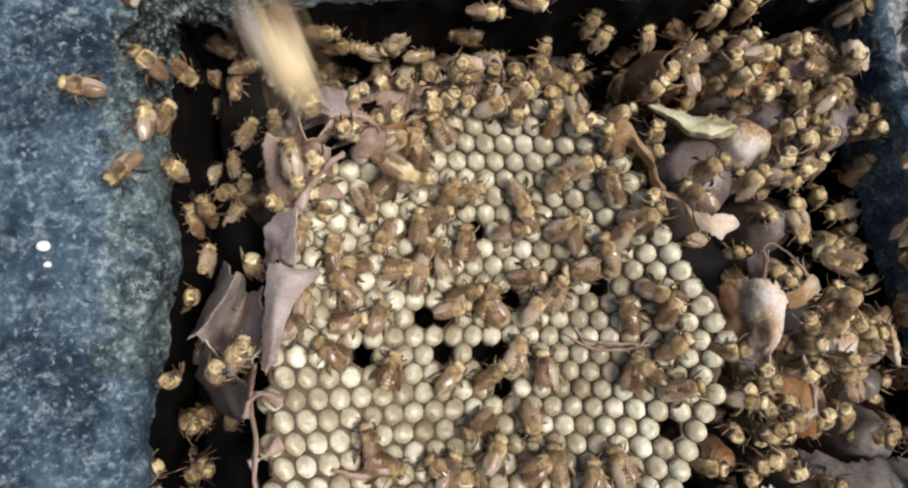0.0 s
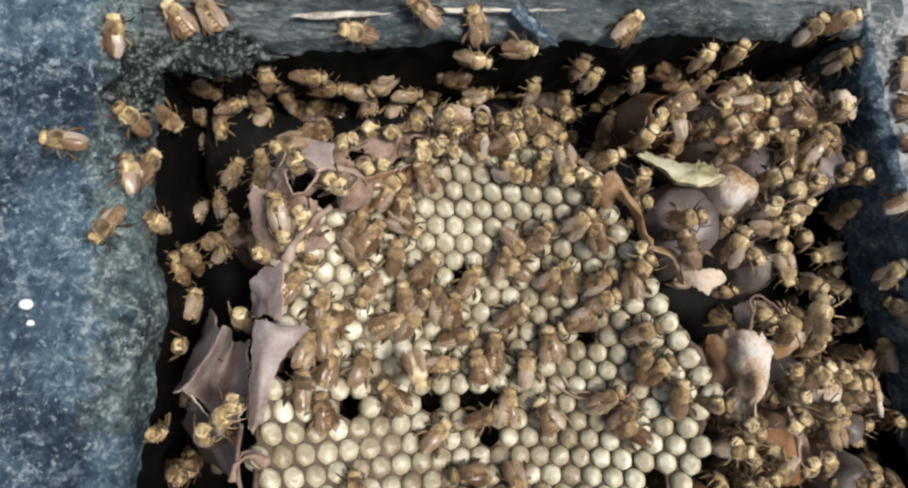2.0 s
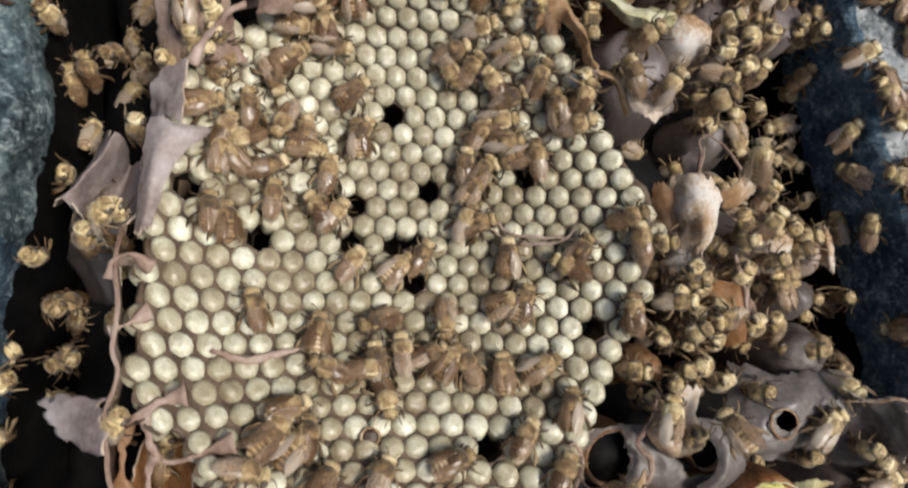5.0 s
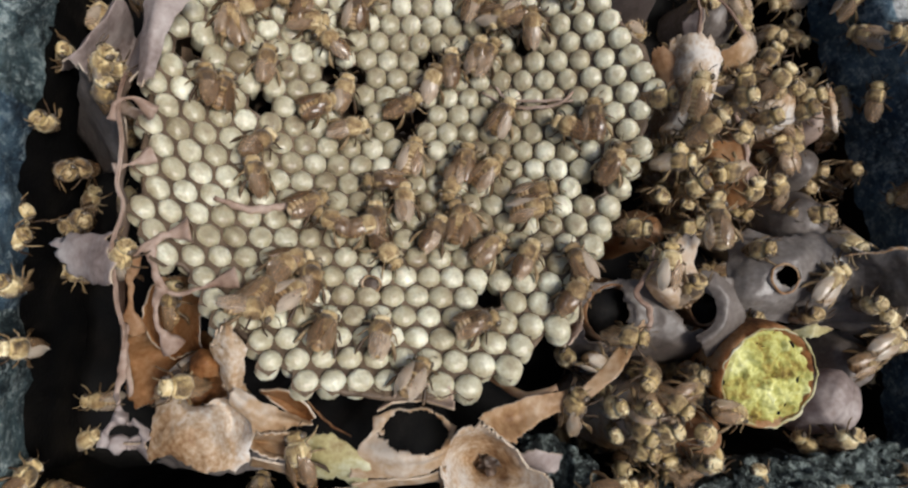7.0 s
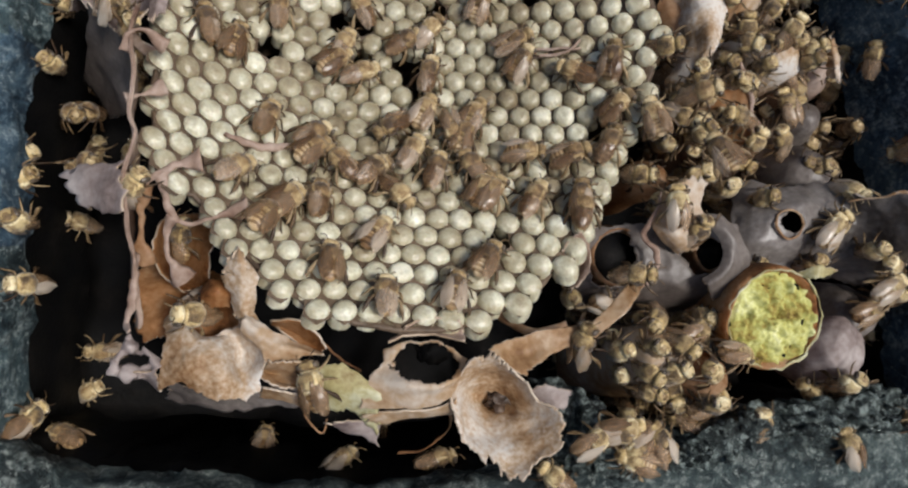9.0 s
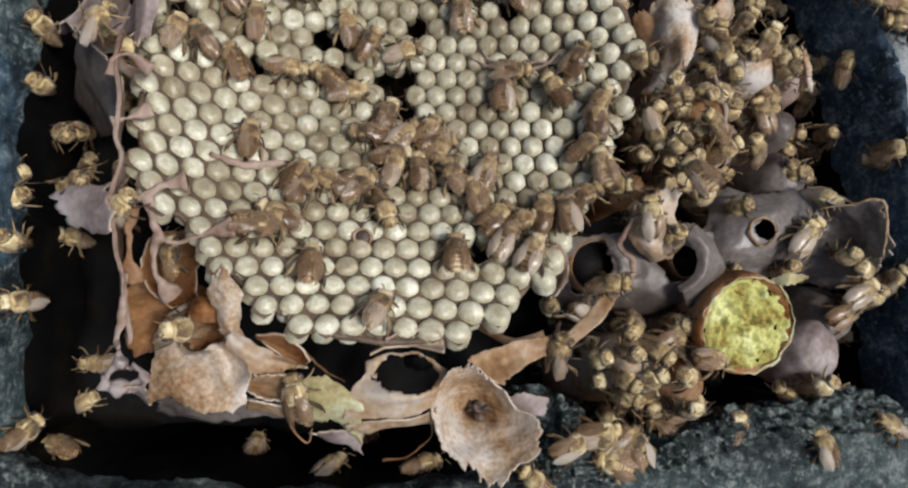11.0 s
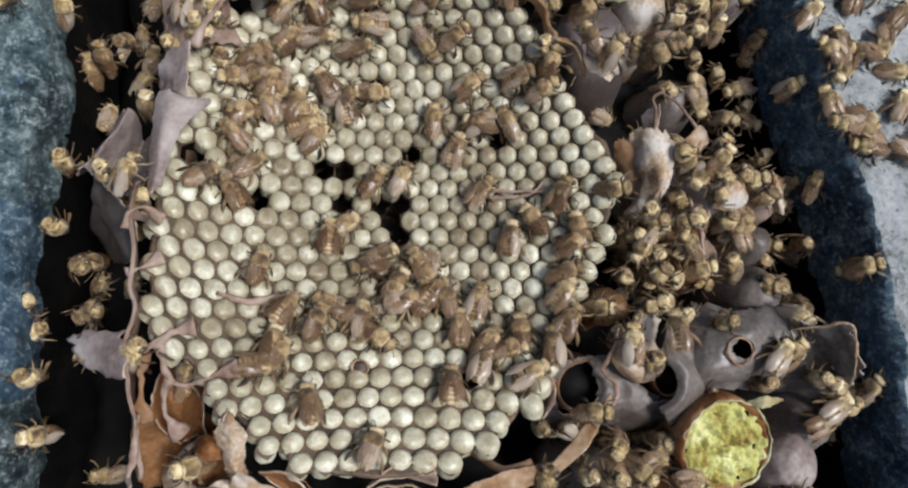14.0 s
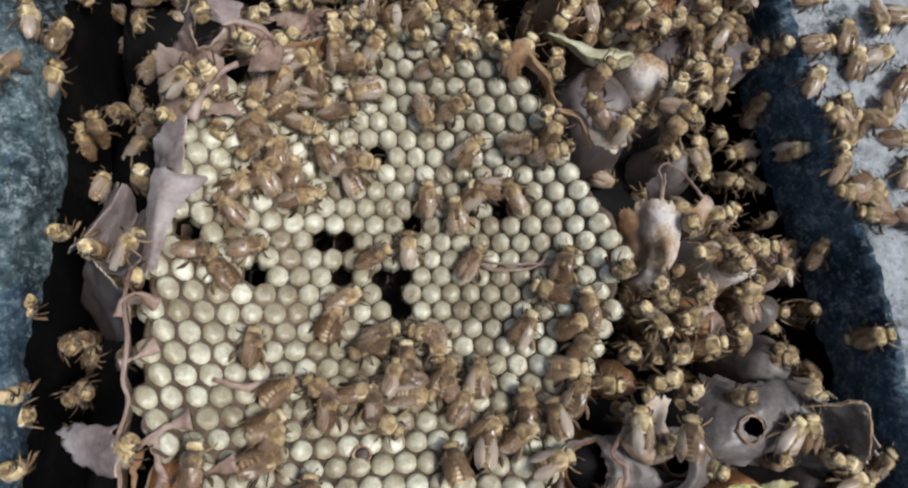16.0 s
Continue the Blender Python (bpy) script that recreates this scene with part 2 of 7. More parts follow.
THORAX = mat("olive_brown_thorax", [(0.24, (0.045, 0.025, 0.010)), (0.40, (0.145, 0.092, 0.036)), (0.56, (0.29, 0.195, 0.08)), (0.80, (0.56, 0.44, 0.22))],
             700, 5000, 0.5, 0.5, random_mix=0.35, bump_fine=0.8, sheen=0.3)
MARGIN = mat("yellow_thorax_margin", [(0.2, (0.20, 0.125, 0.045)), (0.42, (0.46, 0.33, 0.13)), (0.60, (0.66, 0.51, 0.25)), (0.84, (0.86, 0.76, 0.48))],
             900, 5000, 0.38, 0.5, random_mix=0.45, bump_fine=0.9, sheen=0.3)
ABDOMEN = mat("amber_abdomen", [(0.25, (0.20, 0.115, 0.05)), (0.43, (0.35, 0.225, 0.105)), (0.62, (0.50, 0.36, 0.19)), (0.88, (0.66, 0.53, 0.35))],
              500, 3500, 0.28, 0.4, random_mix=0.5, spec=0.6)
BAND = mat("brown_abdomen_band", [(0.25, (0.09, 0.05, 0.022)), (0.5, (0.20, 0.12, 0.055)), (0.85, (0.34, 0.23, 0.12))], 500, 3500, 0.4, 0.3, random_mix=0.4)
HEAD = mat("tan_head", [(0.27, (0.085, 0.05, 0.021)), (0.46, (0.27, 0.178, 0.08)), (0.72, (0.62, 0.50, 0.28))], 750, 4000, 0.5, 0.4, random_mix=0.3)
EYE = mat("dark_eye", [(0.3, (0.04, 0.03, 0.022)), (0.7, (0.13, 0.10, 0.07))], 900, 4000, 0.22, 0.1, spec=0.6)
LEG = mat("brown_leg", [(0.3, (0.04, 0.022, 0.01)), (0.55, (0.13, 0.08, 0.036)), (0.85, (0.33, 0.24, 0.13))], 500, 4000, 0.4, 0.2, random_mix=0.6)
WING = mat("amber_wing_membrane", [(0.18, (0.27, 0.165, 0.085)), (0.40, (0.43, 0.29, 0.17)), (0.60, (0.56, 0.42, 0.28)), (0.85, (0.76, 0.67, 0.55))], 260, 1500, 0.2, 0.4,
           spec=0.8, random_mix=0.8, alpha=0.5, translucent=0.3, stretch=(0.5, 1.6, 1))
VEIN = mat("brown_wing_vein", [(0.3, (0.10, 0.055, 0.024)), (0.7, (0.26, 0.165, 0.085))], 700, 4000, 0.4, 0.2, random_mix=0.3)
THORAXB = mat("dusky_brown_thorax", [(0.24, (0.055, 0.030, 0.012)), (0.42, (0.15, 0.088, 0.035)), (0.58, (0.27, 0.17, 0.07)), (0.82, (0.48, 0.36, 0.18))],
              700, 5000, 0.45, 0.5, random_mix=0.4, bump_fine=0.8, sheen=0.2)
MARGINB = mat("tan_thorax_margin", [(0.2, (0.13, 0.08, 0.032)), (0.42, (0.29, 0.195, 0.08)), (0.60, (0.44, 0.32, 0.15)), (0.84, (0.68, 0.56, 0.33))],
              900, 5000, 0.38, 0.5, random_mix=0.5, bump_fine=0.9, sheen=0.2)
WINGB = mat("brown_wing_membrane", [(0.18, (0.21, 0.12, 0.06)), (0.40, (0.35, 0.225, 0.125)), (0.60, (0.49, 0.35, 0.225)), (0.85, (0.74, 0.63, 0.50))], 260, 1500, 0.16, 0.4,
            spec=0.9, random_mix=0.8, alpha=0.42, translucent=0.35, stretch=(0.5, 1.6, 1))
PALEBODY = mat("pale_callow_body", [(0.2, (0.48, 0.34, 0.16)), (0.5, (0.66, 0.54, 0.32)), (0.8, (0.76, 0.68, 0.48))], 500, 3500, 0.45, 0.2, random_mix=0.2)


# ---- mesh helpers; plan lengths are in units of U ----
def mesh_object(name, bm, material, parent=None, smooth=True):
    me = bpy.data.meshes.new(name)
    bm.to_mesh(me)
    bm.free()
    me.transform(Matrix.Scale(U, 4))
    for p in me.polygons:
        p.use_smooth = smooth
    for m in material if isinstance(material, (list, tuple)) else (material,):
        me.materials.append(m)
    ob = new(name, me)
    if parent:
        ob.parent = parent
    return ob


def part(name, bm, material, parent, label="", smooth=True):
    ob = mesh_object(name, bm, material, parent, smooth)
    return tagged(ob, label) if label else ob


def at(ob, x, y, z, rx=0, ry=0, rz=0):
    ob.matrix_basis = pose(x * U, y * U, z * U, rx, ry, rz)
    return ob


def spline(a, b, c, d, t):
    return 0.5 * (2 * b + (c - a) * t + (2 * a - 5 * b + 4 * c - d) * t * t + (3 * b - a - 3 * c + d) * t ** 3)


def along(pts, s):
    """A smooth curve through pts at s from 0 to 1."""
    pts = [Vector(p) for p in pts]
    f = min(max(s, 0), 1) * (len(pts) - 1)
    k = min(int(f), len(pts) - 2)
    b, c = pts[k], pts[k + 1]
    a = pts[k - 1] if k else b * 2 - c
    d = pts[k + 2] if k + 2 < len(pts) else c * 2 - b
    v = spline(a, b, c, d, f - k)
    over = s - min(max(s, 0), 1)
    return v + (c - b) * over * (len(pts) - 1)


def wobble(p, size, amount, seed=0.0):
    q = Vector(p) / size + Vector((seed * 7.3, seed * 3.1, seed * 5.7))
    return Vector(noise.noise_vector(q)) * amount


def thicken(bm, thick, lip=0):
    """Gives a single-layer mesh a second side at that depth below it, and closes the borders."""
    bmesh.ops.recalc_face_normals(bm, faces=bm.faces[:])
    bm.normal_update()
    faces = list(bm.faces)
    borders = [[(l.vert, l.link_loop_next.vert) for l in f.loops if l.edge.is_boundary] for f in faces]
    under = {v: bm.verts.new(v.co - v.normal * thick) for v in list(bm.verts)}
    for f, border in zip(faces, borders):
        bm.faces.new([under[v] for v in reversed(f.verts)])
        for a, b in border:
            bm.faces.new((b, a, under[a], under[b])).material_index = lip
    return bm


def sheet_bm(rows, nu=30, nv=14, thick=0.32, rag=0.05, rough=0.5, seed=1.0, holes=(), rag_sides="tbse"):
    """A thin torn sheet lofted through a few curves; rag tears its borders, holes are (u, v, radius_u, radius_v)."""
    bm = bmesh.new()
    grid = []
    for j in range(nv + 1):
        line = []
        for i in range(nu + 1):
            u, v = i / nu, j / nv
            uu, vv = u, v
            n1 = noise.noise((u * 9 + seed * 4.1, seed, 0)) + 0.6 * noise.noise((u * 23, seed * 2.2, 3)) + 0.4 * noise.noise((u * 47, seed * 2.2, 5))
            n2 = noise.noise((v * 7 + seed * 1.7, seed, 9)) + 0.6 * noise.noise((v * 19, seed * 3.2, 7)) + 0.35 * noise.noise((v * 41, seed * 3.2, 2))
            if "e" in rag_sides:
                vv += rag * n1 * max(0, v - 0.5) * 2
            if "s" in rag_sides:
                vv += rag * n1 * max(0, 0.5 - v) * 2
            if "t" in rag_sides:
                uu += rag * 0.7 * n2 * max(0, u - 0.5) * 2
            if "b" in rag_sides:
                uu += rag * 0.7 * n2 * max(0, 0.5 - u) * 2
            p = along([along(r, uu) for r in rows], vv)
            p += wobble(p, 9.0, rough, seed) + wobble(p, 3.2, rough * 0.5, seed + 1) + wobble(p, 1.3, rough * 0.16, seed + 2)
            line.append(bm.verts.new(p))
        grid.append(line)
    for j in range(nv):
        for i in range(nu):
            u, v = (i + 0.5) / nu, (j + 0.5) / nv
            if any(((u - hu) / ru) ** 2 + ((v - hv) / rv) ** 2 < 1 + 0.5 * noise.noise((u * 12, v * 12, seed)) for hu, hv, ru, rv in holes):
                continue
            bm.faces.new((grid[j][i], grid[j][i + 1], grid[j + 1][i + 1], grid[j + 1][i]))
    loose = [v for v in bm.verts if not v.link_faces]
    bmesh.ops.delete(bm, geom=loose, context="VERTS")
    return thicken(bm, thick, 1)


def tube_bm(pts, radii, sides=8, steps=24, flat=1.0, rough=0.15, seed=2.0, bm=None):
    """A strand along a smooth curve with its radius given at even steps."""
    bm = bm or bmesh.new()
    rings = []
    for k in range(steps + 1):
        s = k / steps
        c = along(pts, s)
        d = (along(pts, s + 0.01) - along(pts, s - 0.01)).normalized()
        side = d.cross(Vector((0, 0, 1)))
        side = side.normalized() if side.length > 1e-4 else Vector((1, 0, 0))
        up = side.cross(d).normalized()
        f = s * (len(radii) - 1)
        i = min(int(f), len(radii) - 2)
        r = radii[i] + (radii[i + 1] - radii[i]) * (f - i)
        ring = []
        for a in range(sides):
            w = 2 * math.pi * a / sides
            p = c + side * math.cos(w) * r + up * math.sin(w) * r * flat
            ring.append(bm.verts.new(p + wobble(p, 1.6, rough, seed)))
        rings.append(ring)
    for r0, r1 in zip(rings, rings[1:]):
        for a in range(sides):
            bm.faces.new((r0[a], r0[(a + 1) % sides], r1[(a + 1) % sides], r1[a]))
    bm.faces.new(rings[0][::-1])
    bm.faces.new(rings[-1])
    return bm


def lathe_bm(profile, sides=28, rough=0.3, size=4.0, seed=3.0, squash=(1, 1), cap=True, bm=None):
    """A turned form: profile is (radius, height) from below upwards, or over a lip and down inside."""
    bm = bm or bmesh.new()
    rings = []
    for r, z in profile:
        ring = []
        for a in range(sides):
            w = 2 * math.pi * a / sides
            p = Vector((r * math.cos(w) * squash[0], r * math.sin(w) * squash[1], z))
            ring.append(bm.verts.new(p + wobble(p, size, rough, seed)))
        rings.append(ring)
    for r0, r1 in zip(rings, rings[1:]):
        for a in range(sides):
            bm.faces.new((r0[a], r0[(a + 1) % sides], r1[(a + 1) % sides], r1[a]))
    if cap:
        bm.faces.new(rings[0][::-1])
        bm.faces.new(rings[-1])
    return bm


def blob_bm(cx, cy, cz, rx, ry, rz, rings=8, sides=12, rough=0.0, seed=1.0, bm=None, taper=0.0):
    """An ellipsoid along x, narrowed towards -x by taper."""
    bm = bm or bmesh.new()
    lines = []
    for k in range(1, rings):
        a = math.pi * k / rings
        x = math.cos(a)
        r = math.sin(a) * (1 - taper * (0.5 - 0.5 * x))
        ring = []
        for s in range(sides):
            w = 2 * math.pi * s / sides
            p = Vector((cx + rx * x, cy + ry * r * math.cos(w), cz + rz * r * math.sin(w)))
            ring.append(bm.verts.new(p + wobble(p, 0.8, rough, seed)))
        lines.append(ring)
    for r0, r1 in zip(lines, lines[1:]):
        for s in range(sides):
            bm.faces.new((r0[s], r1[s], r1[(s + 1) % sides], r0[(s + 1) % sides]))
    tip0, tip1 = bm.verts.new((cx + rx, cy, cz)), bm.verts.new((cx - rx, cy, cz))
    for s in range(sides):
        bm.faces.new((tip0, lines[0][s], lines[0][(s + 1) % sides]))
        bm.faces.new((tip1, lines[-1][(s + 1) % sides], lines[-1][s]))
    return bm


# ---- the box: four thick weathered boards round a dark cavity ----
def board(name, inner, out, width, label, woods, depth=78.0, seed=1.0, rabbet=0.0, change=0.62, dark=-13.0, edge=None):
    """A board whose inner edge follows a few plan points; out is the way from the cavity across its top."""
    bm = bmesh.new()
    out = Vector((*out, 0))
    n = 190
    prof = [(0.0, -depth), (0.0, -55), (0.0, -40), (-0.3, -28), (-0.5, -19), (-0.4, -12), (-0.3, -9), (-0.2, -7), (-0.1, -5.5), (0.0, -4), (0.3, -2), (0.9, -0.8), (1.8, -0.2)]
    if rabbet:
        prof += [(3.0, 0), (rabbet * 0.6, 0.1), (rabbet - 0.8, 0.0), (rabbet - 0.2, 0.5), (rabbet, 1.6), (rabbet + 0.8, 2.0)]
    start = prof[-1][0]
    prof += [(start + (width - start) * (k / 40) ** 1.5, prof[-1][1]) for k in range(1, 41)] + [(width, -20), (width, -depth)]
    lines = []
    for i in range(n + 1):
        c = along([(*p, 0) for p in inner], i / n)
        line = []
        for w, z in prof:
            p = c + out * w + Vector((0, 0, z))
            near = max(0, 1 - w / 9) if z > -30 else 0.4
            p += wobble(p, 11.0, 1.5 * near, seed) + wobble(p, 4.0, 1.0 * near, seed + 2) + wobble(p, 1.5, 0.35 + 0.3 * near, seed + 4) + wobble(p, 0.7, 0.2, seed + 5)
            line.append(bm.verts.new(p))
        lines.append(line)
    for a, b in zip(lines, lines[1:]):
        for k in range(len(prof) - 1):
            f = bm.faces.new((a[k], a[k + 1], b[k + 1], b[k]))
            z = prof[k][1]
            w = prof[k][0]
            # Below dark the inner face turns black: shade put into its colour.
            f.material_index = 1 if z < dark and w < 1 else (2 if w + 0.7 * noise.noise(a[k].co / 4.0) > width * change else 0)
            if edge and z > dark and (a[k].co.y > -28 or a[k].co.y < -62) and a[k].co.y > -140 + 9 * noise.noise(a[k].co / 5.0) and w + 4.5 * noise.noise(a[k].co / 6.0) + 2.0 * noise.noise(a[k].co / 1.8) < 6.5:
                f.material_index = 3
    bm.faces.new(lines[0])
    bm.faces.new(lines[-1][::-1])
    bmesh.ops.recalc_face_normals(bm, faces=bm.faces[:])
    return tagged(mesh_object(name, bm, [woods[0], GAP_SHADE, woods[1], edge or woods[0]]), label, kind="structure")


ground_bm = bmesh.new()
bmesh.ops.create_grid(ground_bm, x_segments=8, y_segments=8, size=300)
bmesh.ops.translate(ground_bm, verts=ground_bm.verts[:], vec=(25, -25, -90))
tagged(mesh_object("ground", ground_bm, GROUND), "bare brown soil under the hive box", kind="structure")
board("wall_west", [(-60, 70), (-57.5, 36), (-59, 22), (-57, 8), (-54.5, -8), (-56.5, -22), (-58, -46), (-55.5, -60), (-54, -80), (-52, -130)], (-1, 0), 62,
      "thick weathered blue-stained board wall of the hive box", (WOOD, RAW), seed=1.0, change=0.5, edge=EDGE)
board("wall_north", [(-57, 38.5), (-46, 41), (-5, 45), (50, 50), (92, 53)], (-0.07, 1), 44, "weathered blue-grey board wall with a splintered pale edge", (WOODN, RAW), dark=-4.5, seed=5.0, rabbet=8.0)
board("wall_east", [(79, 100), (83, 48), (88, 25), (95.5, -2), (103, -26), (106.5, -44), (109, -70), (112, -130)], (1, 0.1), 60,
      "weathered blue board wall with pale rim, sky glare in its colour", (WOOD, PALEWOOD), dark=-24.0, seed=9.0, change=0.022)
board("wall_south", [(-56, -91), (-40, -96.5), (-24, -98), (0, -99.5), (22, -96), (33, -92), (44, -89.5), (59, -87), (72, -85), (84, -84), (114, -85)], (0.07, -1), 50,
      "rough grey-green weathered board wall of the hive box", (WOODS, RAW), dark=-9.0, seed=13.0, change=0.5)
# The floor is coloured black to stand in for the cavity's shade.
floor_bm = bmesh.new()
bmesh.ops.create_grid(floor_bm, x_segments=40, y_segments=40, size=92)
for v in floor_bm.verts:
    v.co.x += 25
    v.co.y -= 25
    v.co.z = -76 + 5 * noise.noise(v.co / 14)
tagged(mesh_object("floor", floor_bm, GAP_SHADE), "floor of the hive box, coloured black for shade", kind="structure")
base_bm = bmesh.new()
bmesh.ops.create_grid(base_bm, x_segments=4, y_segments=4, size=130)
bmesh.ops.translate(base_bm, verts=base_bm.verts[:], vec=(25, -25, -82))
bmesh.ops.solidify(base_bm, geom=base_bm.faces[:], thickness=7)
tagged(mesh_object("floor_board", base_bm, RAW), "raw board under the hive box", kind="structure")

# ---- the brood comb ----
def comb_z(x, y):
    """Height of the dished comb over the plan."""
    return -13.36 + 0.079 * x + 0.0874 * y + 0.00731 * x * x + 0.0051 * x * y + 0.00634 * y * y


def comb_place(i, j):
    """Plan place of the cell in column i of row j: a hexagonal lattice that the bees built a little bent."""
    u, v = i / 10, j / 10
    terms = (1, u, v, u * u, u * v, v * v, u ** 3, u * u * v, u * v * v, v ** 3, u ** 4, u ** 3 * v, u * u * v * v, u * v ** 3, v ** 4)
    x = sum(a * b for a, b in zip(terms, (3.015, 38.415, -0.067, -1.656, -0.724, -1.854, 0.501, 1.025, -0.722, -2.399, 0.665, 1.357, 2.058, -0.242, -0.741)))
    y = sum(a * b for a, b in zip(terms, (0.286, -0.353, 35.076, -1.207, -2.336, -0.567, -1.508, -0.546, 1.085, -0.989, 1.348, -0.238, -0.740, 1.109, -0.152)))
    return x, y


COMB_EDGE = [(-5, 26.0), (12, 27.4), (25.3, 19.5), (33.3, 6.5), (40.7, -3.8), (48.5, -16.3), (46.5, -33.2), (41, -43), (37.5, -53), (28.5, -65.5),
             (13.1, -73), (-3.3, -72), (-14, -66.5), (-23, -57), (-31, -51.5), (-35.5, -31.4), (-35.5, -24), (-34.5, -13.9), (-34.0, 2.2), (-26.5, 12.2), (-18, 20.5)]


def inside(x, y, poly):
    odd = False
    for (x0, y0), (x1, y1) in zip(poly, poly[1:] + poly[:1]):
        if (y0 > y) != (y1 > y) and x < x0 + (y - y0) / (y1 - y0) * (x1 - x0):
            odd = not odd
    return odd


GAPS = {(0, 0), (6.5, -3), (2, -4), (-2.5, -5), (-1.5, -5), (-8.5, -5), (-1.5, -7), (-5.5, -7), (1, -8), (1.5, -7), (0.5, -7), (1.5, -9), (4.5, -17), (9.5, -11)}


def comb_cells():
    for j in range(-22, 9):
        for k in range(-14, 16):
            i = k + (0.5 if j % 2 else 0.0)
            x, y = comb_place(i, j)
            if inside(x, y, COMB_EDGE):
                yield i, j, x, y


def comb():
    root = tagged(new("brood_comb"), "dished brood comb of cream capped cells with dark gaps", "comb")
    # the wax between the cells, open where a cell has been emptied
    bm = bmesh.new()
    for i, j, x, y in comb_cells():
        ring = []
        for a in range(6):
            w = math.pi / 3 * a + math.pi / 6
            px, py = x + 2.3 * math.cos(w), y + 2.3 * math.sin(w)
            ring.append(bm.verts.new((px, py, comb_z(px, py) - 0.75)))
        if (i, j) in GAPS:
            low = [bm.verts.new((x + 2.2 * math.cos(math.pi / 3 * a + math.pi / 6), y + 2.2 * math.sin(math.pi / 3 * a + math.pi / 6), comb_z(x, y) - 9)) for a in range(6)]
            for a in range(6):
                bm.faces.new((ring[a], low[a], low[(a + 1) % 6], ring[(a + 1) % 6]))
        else:
            bm.faces.new(ring)
    bmesh.ops.remove_doubles(bm, verts=bm.verts[:], dist=0.9)
    part("cell_wall", bm, SEAM, root, "brown wax between the cells")
    rim = bmesh.new()
    n = 120
    up, low = [], []
    for k in range(n):
        p = along([(*q, 0) for q in COMB_EDGE + COMB_EDGE[:1]], k / n)
        c = Vector((6, -24, 0))
        q = p - (p - c).normalized() * 0.6 + wobble(p, 5.0, 1.0) + wobble(p, 1.8, 0.6)
        up.append(rim.verts.new((q.x, q.y, comb_z(p.x, p.y) - 2.4 + 0.8 * noise.noise(p / 4))))
        r = p - (p - c).normalized() * 3.0 + wobble(p, 5.0, 1.0)
        low.append(rim.verts.new((r.x, r.y, comb_z(p.x, p.y) - 9)))
    for k in range(n):
        rim.faces.new((up[k], up[(k + 1) % n], low[(k + 1) % n], low[k]))
    thicken(rim, 0.7)
    part("comb_rim", rim, SEAM, root, "brown wax rim of the comb")
    pillar = lathe_bm([(16, -78), (11, -66), (9, -40), (12, -26), (15, -22)], rough=1.0)
    at(part("pillar", pillar, WAXD, root, "dark wax pillar under the comb"), 6, -24, 0)
    # one capped cell, shared by all
    shapes = []
    for s in range(4):
        bm = bmesh.new()
        rings = []
        for r, z in ((2.0, -3.0), (2.06, -0.75), (1.95, -0.12), (1.55, 0.38), (0.95, (0.66, 0.60, 0.70, 0.54)[s])):
            ring = []
            for a in range(12):
                w = a * math.pi / 6
                hexa = 1 + 0.02 * math.cos(6 * (w - math.pi / 6)) * min(1.0, r / 2.0)
                ring.append(bm.verts.new((r * hexa * math.cos(w) * (1 + 0.06 * noise.noise((a * 0.7, s, r))),
                                          r * hexa * math.sin(w) * (1 + 0.06 * noise.noise((a * 0.7, s + 9, r))), z + 0.12 * noise.noise((a * 3, s, z)))))
            rings.append(ring)
        for r0, r1 in zip(rings, rings[1:]):
            for a in range(12):
                bm.faces.new((r0[a], r0[(a + 1) % 12], r1[(a + 1) % 12], r1[a]))
        tip = bm.verts.new((0.1 * s - 0.15, 0.1, (0.78, 0.56, 0.8, 0.42)[s]))
        for a in range(12):
            bm.faces.new((rings[-1][a], rings[-1][(a + 1) % 12], tip))
        ob = mesh_object("cell", bm, CELL)
        shapes.append(ob.data)
        bpy.data.objects.remove(ob)
    rest = bmesh.new()
    cells = [c for c in comb_cells() if (c[0], c[1]) not in GAPS]
    cells.sort(key=lambda c: (c[2] - 5) ** 2 + (c[3] + 30) ** 2)
    rnd = random.Random(5)
    for k, (i, j, x, y) in enumerate(cells):
        dx = comb_z(x + 0.5, y) - comb_z(x - 0.5, y)
        dy = comb_z(x, y + 0.5) - comb_z(x, y - 0.5)
        px, py = comb_place(i + 0.5, j)
        qx, qy = comb_place(i - 0.5, j)
        ux, uy = comb_place(i, j + 0.5)
        lx, ly = comb_place(i, j - 0.5)
        turn, stretch, _ = np.linalg.svd(np.array([[(px - qx) / 3.95, (ux - lx) / 3.42], [(py - qy) / 3.95, (uy - ly) / 3.42]]))
        if np.linalg.det(turn) < 0:
            turn[:, 1] *= -1
        grow = rnd.uniform(0.97, 1.03)
        m = pose(x * U, y * U, (comb_z(x, y) + rnd.uniform(-0.15, 0.12)) * U, math.degrees(math.atan(dy)) + rnd.uniform(-4, 4),
                 -math.degrees(math.atan(dx)) + rnd.uniform(-4, 4), 0)
        m = m @ pose(0, 0, 0, 0, 0, math.degrees(math.atan2(turn[1, 0], turn[0, 0]))) @ Matrix.Diagonal((stretch[0] * grow, stretch[1] * grow, 1, 1))
        if k < 300:
            ob = new("cell", shapes[k % 4])
            ob.parent = root
            ob.matrix_basis = m
        else:
            rest.from_mesh(shapes[k % 4])
